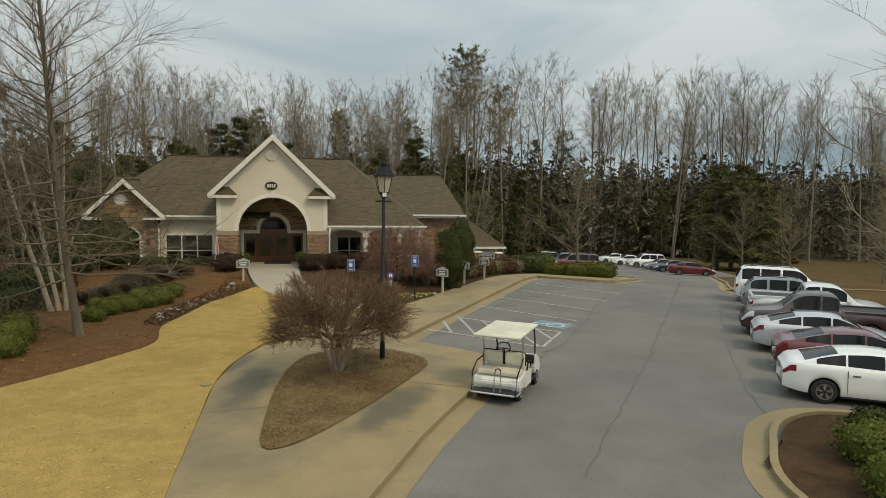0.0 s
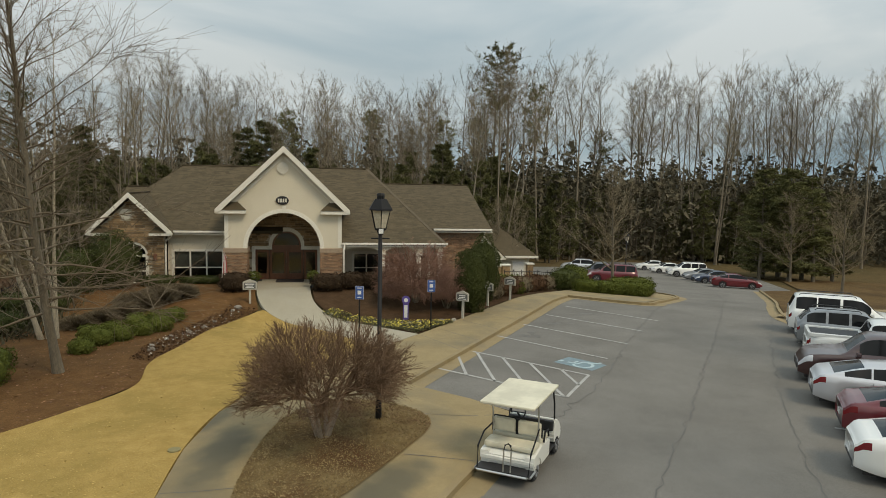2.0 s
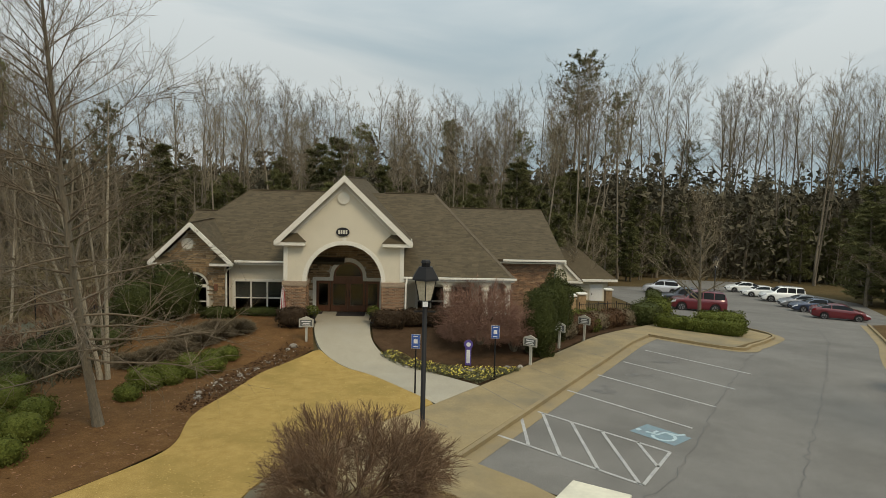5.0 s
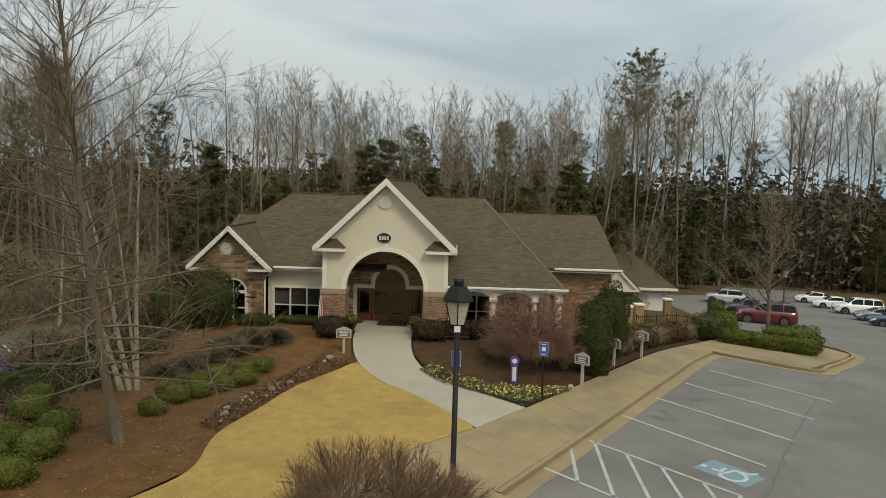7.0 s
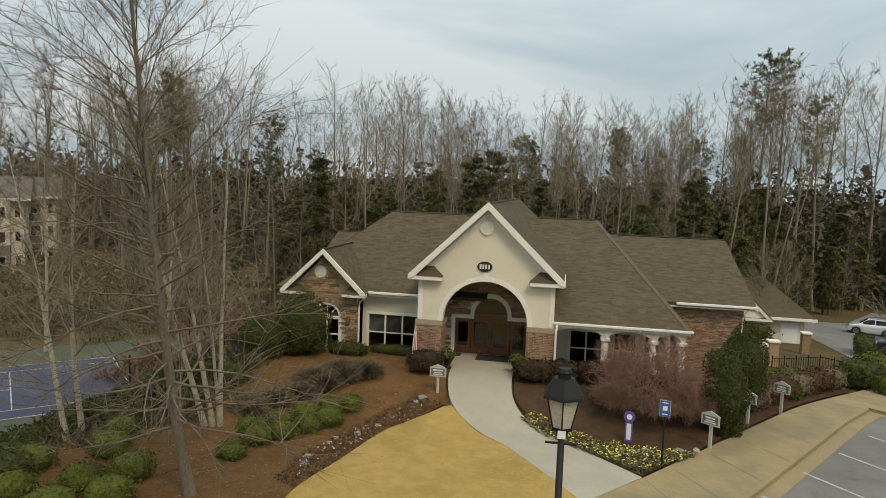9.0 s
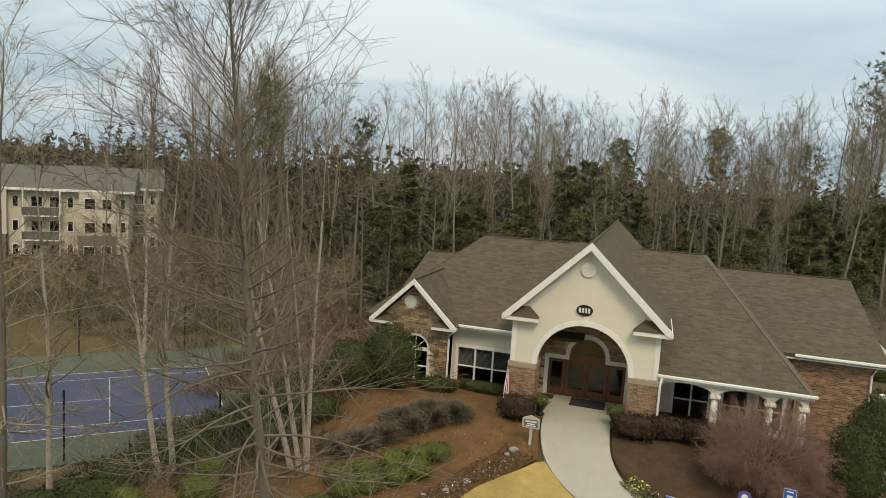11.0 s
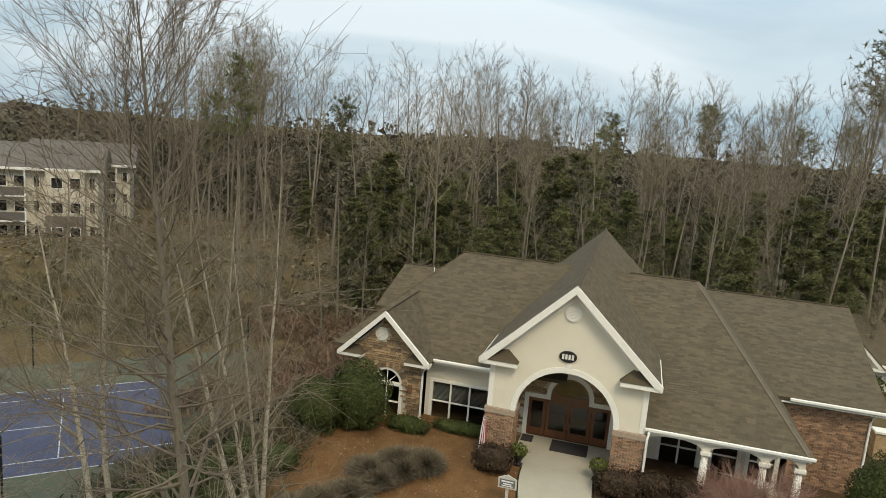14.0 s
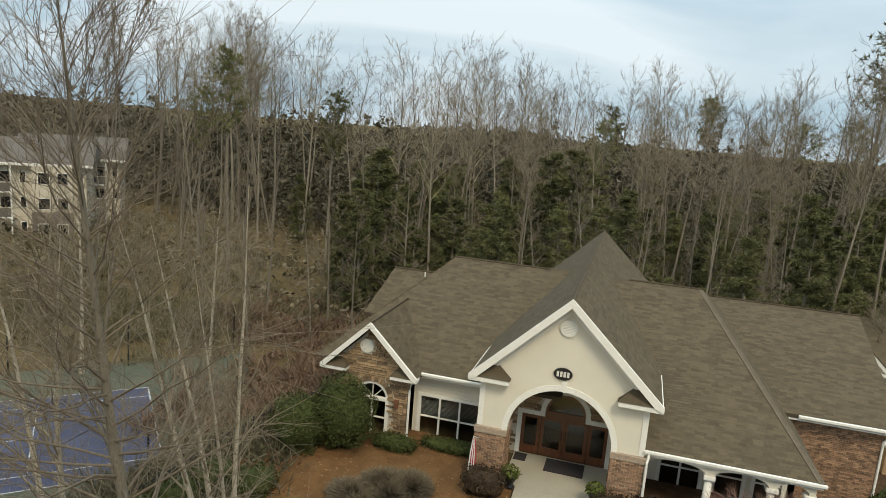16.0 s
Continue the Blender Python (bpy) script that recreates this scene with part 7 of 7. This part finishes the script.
    if kind == "pickup":
        part("bed_floor", boxed(b + 0.14, -0.90, -hw * 0.76, hw * 0.76, 1.10, 1.198), BLACK_PLASTIC, root, "dark open load bed")
        for side in (-1, 1):
            y0, y1 = sorted((side * hw * 0.77, side * hw * 0.92))
            part("bed_rail", boxed(b + 0.06, -0.84, y0, y1, 1.12, 1.26, bevel=0.02), paint_mat, root)
        part("tailgate", boxed(b + 0.02, b + 0.13, -hw * 0.77, hw * 0.77, 1.0, 1.26, bevel=0.02), paint_mat, root)
    return root


WHITE = paint("white", (0.74, 0.75, 0.73))
SILVER = paint("silver", (0.50, 0.51, 0.54), 0.3)
GREY = paint("grey", (0.20, 0.21, 0.22), 0.3)
RED = paint("red", (0.115, 0.008, 0.014), 0.1)
MAROON = paint("maroon", (0.040, 0.014, 0.014), 0.1)
DARK = paint("dark", (0.022, 0.025, 0.035), 0.2)
NAVY = paint("navy", (0.03, 0.045, 0.085), 0.2)
OUT = -33.3
base, step = Vector((15.62, -23.55)), Vector((1.62, 2.46))
fwd = Vector((math.cos(radians(OUT)), math.sin(radians(OUT))))
row = [("sedan", WHITE, "glossy white four-door sedan parked nose-in", 1.38, 0, "car"), ("sedan", RED, "dark red four-door sedan parked nose-in", 1.5, 0, "car"), ("sedan", SILVER, "silver four-door sedan parked nose-in", 1.05, 0, "car"), ("pickup", MAROON, "old maroon pickup truck backed into its bay", 1.2, 180, "pickup truck"), ("pickup", WHITE, "white pickup truck parked nose-in", 1.7, 0, "pickup truck"), ("crossover", GREY, "grey crossover parked nose-in", 1.0, 0, "car"), ("suv", WHITE, "large white sport utility vehicle with roof rails", 1.1, 0, "car")]
for k, (kind, p, label, off, turn, cat) in enumerate(row):
    c = base + step * k + fwd * off
    car(kind, p, c.x, c.y, OUT + turn, label, cat, "cars along the drive")
far = [("sedan", RED, 43.6, 25.6, "dark red sedan in the far row"), ("sedan", NAVY, 45.3, 32.0, "dark blue sedan in the far row"), ("sedan", GREY, 46.6, 36.4, "grey sedan in the far row"), ("suv", WHITE, 48.2, 43.2, "white sport utility vehicle in the far row"), ("sedan", WHITE, 48.8, 49.0, "white sedan in the far row"), ("sedan", WHITE, 49.6, 55.0, "white sedan in the far row")]
for k, (kind, p, x, y, label) in enumerate(far):
    car(kind, p, x, y, -22 if k == 0 else 168, label, "car", "far row of cars", full=False)
car("crossover", SILVER, 34.6, 46.0, 160, "silver crossover parked at the edge of the woods", "car", "far row of cars", full=False)
car("pickup", DARK, 31.4, 31.0, 165, "dark pickup truck parked behind the island", "pickup truck", "far row of cars", full=False)
car("suv", RED, 30.3, 26.2, 165, "dark red sport utility vehicle parked behind the island", "car", "far row of cars", full=False)

# ---- golf cart ----
CREAM = mat("cream_vinyl", (0.64, 0.60, 0.46), (0.67, 0.63, 0.49), 2.0, 0.45, 0.0, 1.5)
CART_WHITE = glossy("cart_white", (0.68, 0.68, 0.63), 0.35, 0.0, 0.3)
CHROME = glossy("bare_steel", (0.50, 0.50, 0.48), 0.3, 0.9)
g = thing("golf_cart", pose(6.89, -21.5, gz(6.89, -21.5) + 0.02, 0, 0, 55.6) @ Matrix.Diagonal((1.09, 1.09, 1.0, 1)), "white four-seat golf cart with a cream roof", "golf cart")
for a, yy in ((0.82, 0.48), (0.82, -0.48), (-0.82, 0.48), (-0.82, -0.48)):
    wheel_part(g, a, yy, 0.22, 0.17, 1 if yy > 0 else -1)
bm = bmesh.new()
prism(bm, [(-0.55, 0.30), (-0.55, 0.70), (-0.95, 0.66), (-1.12, 0.55), (-1.12, 0.42), (-1.05, 0.36), (-1.04, 0.30)], -0.58, 0.58)
bmesh.ops.bevel(bm, geom=[e for e in bm.edges if e.calc_length() > 0.5], offset=0.03, segments=2, affect="EDGES")
part("rear_body", bm, CART_WHITE, g)
for s in (-1, 1):
    bm = bmesh.new()
    y0, y1 = sorted((0.40 * s, 0.60 * s))
    prism(bm, [(-0.56, 0.28), (0.05, 0.28), (0.08, 0.66), (-0.50, 0.72), (-1.1, 0.62), (-1.12, 0.45), (-1.06, 0.42)] + [(-0.82 - 0.25 * math.cos(math.pi * k / 8), 0.30 + 0.22 * math.sin(math.pi * k / 8)) for k in range(9)], y0, y1)
    part("side_panel", bm, CART_WHITE, g)
part("floor", boxed(-0.55, 0.92, -0.57, 0.57, 0.26, 0.31), BLACK_PLASTIC, g, "black rubber floor")
bm = bmesh.new()
prism(bm, [(0.55, 0.52), (0.62, 0.32), (1.16, 0.32), (1.2, 0.5), (1.08, 0.72), (0.78, 0.92), (0.66, 0.90)], -0.56, 0.56)
bmesh.ops.bevel(bm, geom=[e for e in bm.edges if e.calc_length() > 0.8], offset=0.05, segments=3, affect="EDGES")
part("front_cowl", bm, CART_WHITE, g)
part("dashboard", boxed(0.52, 0.64, -0.54, 0.54, 0.66, 0.92, bevel=0.03), BLACK_PLASTIC, g)
for nm, x0, x1, z0, z1 in (("front_seat", -0.42, 0.06, 0.70, 0.84), ("rear_seat", -1.02, -0.56, 0.68, 0.82)):
    part(nm, boxed(x0, x1, -0.56, 0.56, z0, z1, bevel=0.05), CREAM, g, "cream vinyl bench")
for yy in (-0.29, 0.29):
    bk = part("backrest", boxed(-0.52, -0.38, yy - 0.26, yy + 0.26, 0.90, 1.22, bevel=0.05), CREAM, g, "cream vinyl backrest")
    part("backrest_frame", tube(bmesh.new(), [(-0.45, yy - 0.275, 0.86), (-0.45, yy - 0.275, 1.2), (-0.45, yy - 0.22, 1.25), (-0.45, yy + 0.22, 1.25), (-0.45, yy + 0.275, 1.2), (-0.45, yy + 0.275, 0.86)], 0.018, 6), IRON, bk)
part("footplate", boxed(-1.42, -1.04, -0.60, 0.60, 0.28, 0.33), BLACK_PLASTIC, g, "black rear footplate")
part("rear_bumper", tube(bmesh.new(), [(-1.06, -0.6, 0.30), (-1.40, -0.6, 0.30), (-1.45, -0.55, 0.30), (-1.45, 0.55, 0.30), (-1.40, 0.6, 0.30), (-1.06, 0.6, 0.30)], 0.03, 6), CHROME, g)
for s in (-1, 1):
    part("seat_rail", tube(bmesh.new(), [(-1.38, 0.56 * s, 0.32), (-1.30, 0.58 * s, 0.80), (-0.95, 0.58 * s, 1.02), (-0.52, 0.52 * s, 1.10)], 0.018, 6), IRON, g)
    part("arm_rest", tube(bmesh.new(), [(-0.35, 0.58 * s, 0.72), (-0.25, 0.58 * s, 0.95), (0.0, 0.58 * s, 0.92), (0.04, 0.58 * s, 0.74)], 0.022, 6), IRON, g)
    part("front_strut", tube(bmesh.new(), [(0.74, 0.52 * s, 0.88), (0.62, 0.54 * s, 1.35), (0.50, 0.53 * s, 1.76)], 0.02, 6), IRON, g)
    part("rear_strut", tube(bmesh.new(), [(-0.56, 0.50 * s, 0.70), (-0.58, 0.52 * s, 1.4), (-0.66, 0.53 * s, 1.76)], 0.018, 6), CHROME, g)
    part("grab_rail", tube(bmesh.new(), [(-1.40, 0.08 * s - 0.1, 0.34), (-1.36, 0.08 * s - 0.1, 0.86)], 0.016, 6), CHROME, g)
    part("headlight", boxed(1.10, 1.16, 0.32 * s - 0.09, 0.32 * s + 0.09, 0.52, 0.62, bevel=0.02), HEAD_LAMP, g)
part("grab_loop", tube(bmesh.new(), [(-1.36, -0.18, 0.84), (-1.35, -0.16, 0.94), (-1.35, -0.1, 0.98), (-1.35, -0.04, 0.94), (-1.36, -0.02, 0.84)], 0.022, 6), IRON, g)
bm = bmesh.new()
box(bm, -1.22, 0.72, -0.60, 0.60, 1.76, 1.83, bevel=0.03)
part("roof", bm, CREAM, g, "flat cream canopy roof")
bm = bmesh.new()
for k in range(20):
    a0, a1 = 2 * math.pi * k / 20, 2 * math.pi * (k + 1) / 20
    c = Vector((0.38, 0.27, 1.08))
    e1, e2 = Vector((0, 1, 0)), Vector((0.55, 0, 0.83))
    tube(bm, [c + (e1 * math.cos(a0) + e2 * math.sin(a0)) * 0.19, c + (e1 * math.cos(a1) + e2 * math.sin(a1)) * 0.19], 0.017, 5, cap=False)
tube(bm, [(0.38, 0.08, 1.08), (0.38, 0.46, 1.08)], 0.016, 5)
tube(bm, [(0.38, 0.27, 1.08), (0.62, 0.27, 0.86)], 0.025, 6)
part("steering_wheel", bm, BLACK_PLASTIC, g)

# ---- the outbuilding beyond the parking ----
annex = thing("outbuilding", pose(0, 0, 0), "cream outbuilding with a brown gabled roof and white door", "house")
part("front_wall", boxed(15.0, 23.2, 30.6, 30.85, -5.2, -1.55), STUCCO, annex)
part("side_wall", boxed(22.95, 23.2, 30.85, 38.0, -5.6, -1.6), STUCCO, annex)
part("back_wall", boxed(15.0, 23.2, 38.0, 38.25, -5.6, -1.6), STUCCO, annex)
bm = bmesh.new()
v = [bm.verts.new(p) for p in ((14.0, 30.0, -1.52), (23.9, 30.0, -1.52), (23.9, 39.0, -1.52), (14.0, 39.0, -1.52), (14.0, 34.5, 1.16), (20.95, 34.5, 1.16))]
for q in ((0, 1, 5, 4), (1, 2, 5), (2, 3, 4, 5), (0, 4, 3), (0, 3, 2, 1)):
    bm.faces.new([v[k] for k in q])
bmesh.ops.recalc_face_normals(bm, faces=bm.faces[:])
part("roof", bm, SHINGLE, annex, "brown shingle hipped roof")
part("gutter", boxed(17.0, 23.95, 29.85, 30.02, -1.72, -1.50), TRIM, annex)
bm = bmesh.new()
prism(bm, [(15.0, -1.55), (19.9, -1.55), (17.4, 0.95)], 29.3, 29.5)
part("gable_wall", bm, STUCCO, annex)
for q in ([(20.3, -1.62), (17.4, 1.2), (17.4, 0.95), (19.9, -1.62)], [(14.5, -1.62), (17.4, 1.2), (17.4, 0.95), (14.9, -1.62)]):
    bm = bmesh.new()
    prism(bm, q, 29.1, 29.32)
    part("rake_board", bm, TRIM, annex)
    bm = bmesh.new()
    prism(bm, [(q[0][0], q[0][1] + 0.06), (17.4, 1.28), (17.4, 1.18), (q[0][0] - 0.05, q[0][1])], 29.08, 34.0)
    part("gable_roof", bm, SHINGLE, annex)
part("eave_return", boxed(18.2, 20.3, 29.1, 29.6, -1.80, -1.60), TRIM, annex)
dr = part("door", boxed(21.45, 22.6, 30.5, 30.57, -4.1, -2.15), SIGN_WHITE, annex, "white door")
part("door_frame", boxed(21.33, 22.72, 30.54, 30.6, -4.1, -2.0), TRIM, annex)
part("handle", boxed(21.52, 21.6, 30.44, 30.5, -3.1, -2.95), IRON, dr)
for k, (x, y) in enumerate(((14.9, 12.2), (16.4, 15.0), (21.2, 24.0))):
    z = gz(x, y)
    p = thing("gate_pier", pose(x, y, z), "short stone pier with a pale cap", "pier", "gate piers")
    part("shaft", boxed(-0.28, 0.28, -0.28, 0.28, -0.3, 1.5), STONE, p)
    part("cap", boxed(-0.36, 0.36, -0.36, 0.36, 1.5, 1.62, bevel=0.02), TRIM, p)
gt = thing("pool_fence", pose(0, 0, 0), "black metal fence with a gate by the hedge", "fence")
pts = [(14.5, 8.4), (16.2, 10.0), (18.1, 12.0), (19.2, 10.9)]
for (x0, y0), (x1, y1) in zip(pts, pts[1:]):
    for h in (0.2, 1.25):
        part("rail", tube(bmesh.new(), [(x0, y0, gz(x0, y0) + h), (x1, y1, gz(x1, y1) + h)], 0.025, 5), IRON, gt)
    for k in range(10):
        x, y = x0 + (x1 - x0) * k / 10, y0 + (y1 - y0) * k / 10
        part("picket", tube(bmesh.new(), [(x, y, gz(x, y)), (x, y, gz(x, y) + (1.4 if k % 5 == 0 else 1.25))], 0.03 if k % 5 == 0 else 0.012, 4), IRON, gt)

# ---- apartment houses beyond the court ----
APT_WALL = mat("apartment_siding", (0.50, 0.44, 0.33), (0.58, 0.51, 0.39), 1.0, 0.85, 0.1, 20)
APT_BASE = mat("apartment_stone", (0.13, 0.10, 0.08), (0.20, 0.16, 0.13), 1.5, 0.9, 0.2, 10)
APT_ROOF = mat("apartment_roof", (0.10, 0.085, 0.07), (0.13, 0.11, 0.09), 1.0, 0.95, 0.1, 8)


def apartments(x, y, turn, bays, label):
    z = -4.4
    root = thing("apartment_house", pose(x, y, z, 0, 0, turn), label, "apartment house", "apartment houses")
    W = bays * 6.0
    part("wall", boxed(-W, 0, 0, 12, -3.0, 9.2), APT_WALL, root)
    bm = bmesh.new()
    prism(bm, [(-0.9, 9.1), (12.9, 9.1), (6, 11.9)], -W - 0.8, 0.8, axis="x")
    part("roof", bm, APT_ROOF, root, "brown shingle roof")
    part("eave", boxed(-W - 0.8, 0.8, -0.95, -0.8, 9.0, 9.3), TRIM, root)
    for k in range(bays):
        x0 = -W + k * 6.0
        if k % 2 == 0:
            part("base_bay", boxed(x0 + 0.4, x0 + 4.6, -1.4, 0.02, -3.0, 3.6), APT_BASE, root, "dark stone bay")
            part("bay_wall", boxed(x0 + 0.4, x0 + 4.6, -1.0, 0.02, 3.6, 9.1), APT_WALL, root)
        else:
            for f in range(3):
                bal = part("balcony", boxed(x0 + 0.3, x0 + 4.4, -1.5, 0.02, f * 3.0 - 0.15, f * 3.0 + 0.02), TRIM, root)
                part("railing", boxed(x0 + 0.3, x0 + 4.4, -1.5, -1.45, f * 3.0 + 0.02, f * 3.0 + 1.0), mat("bronze_rail", (0.09, 0.08, 0.068), (0.12, 0.105, 0.09), 2, 0.7, 0.0) if "bronze_rail" not in bpy.data.materials else bpy.data.materials["bronze_rail"], bal)
            for px in (x0 + 0.35, x0 + 4.3):
                part("balcony_post", boxed(px, px + 0.15, -1.5, -1.35, -2.6, 9.1), TRIM, root)
        for f in range(3):
            for q, w in ((x0 + 1.0, 1.3), (x0 + 3.0, 1.2), (x0 + 5.0, 0.7)):
                yy = -1.42 if (k % 2 == 0 and f == 0 and q < x0 + 4.2) else -1.02 if (k % 2 == 0 and q < x0 + 4.2) else 0.0
                wn_ = part("window", boxed(q, q + w, yy - 0.06, yy, f * 3.0 + 0.9, f * 3.0 + 2.3), TRIM, root)
                part("pane", boxed(q + 0.08, q + w - 0.08, yy - 0.075, yy - 0.06, f * 3.0 + 0.98, f * 3.0 + 2.22), CAR_GLASS, wn_)
    return root


apartments(-62.5, 43.7, 38, 5, "three-storey cream apartment house with dark bays behind the trees")
apartments(-66.4, 53.7, 38, 2, "further wing of a cream apartment house behind the trees")
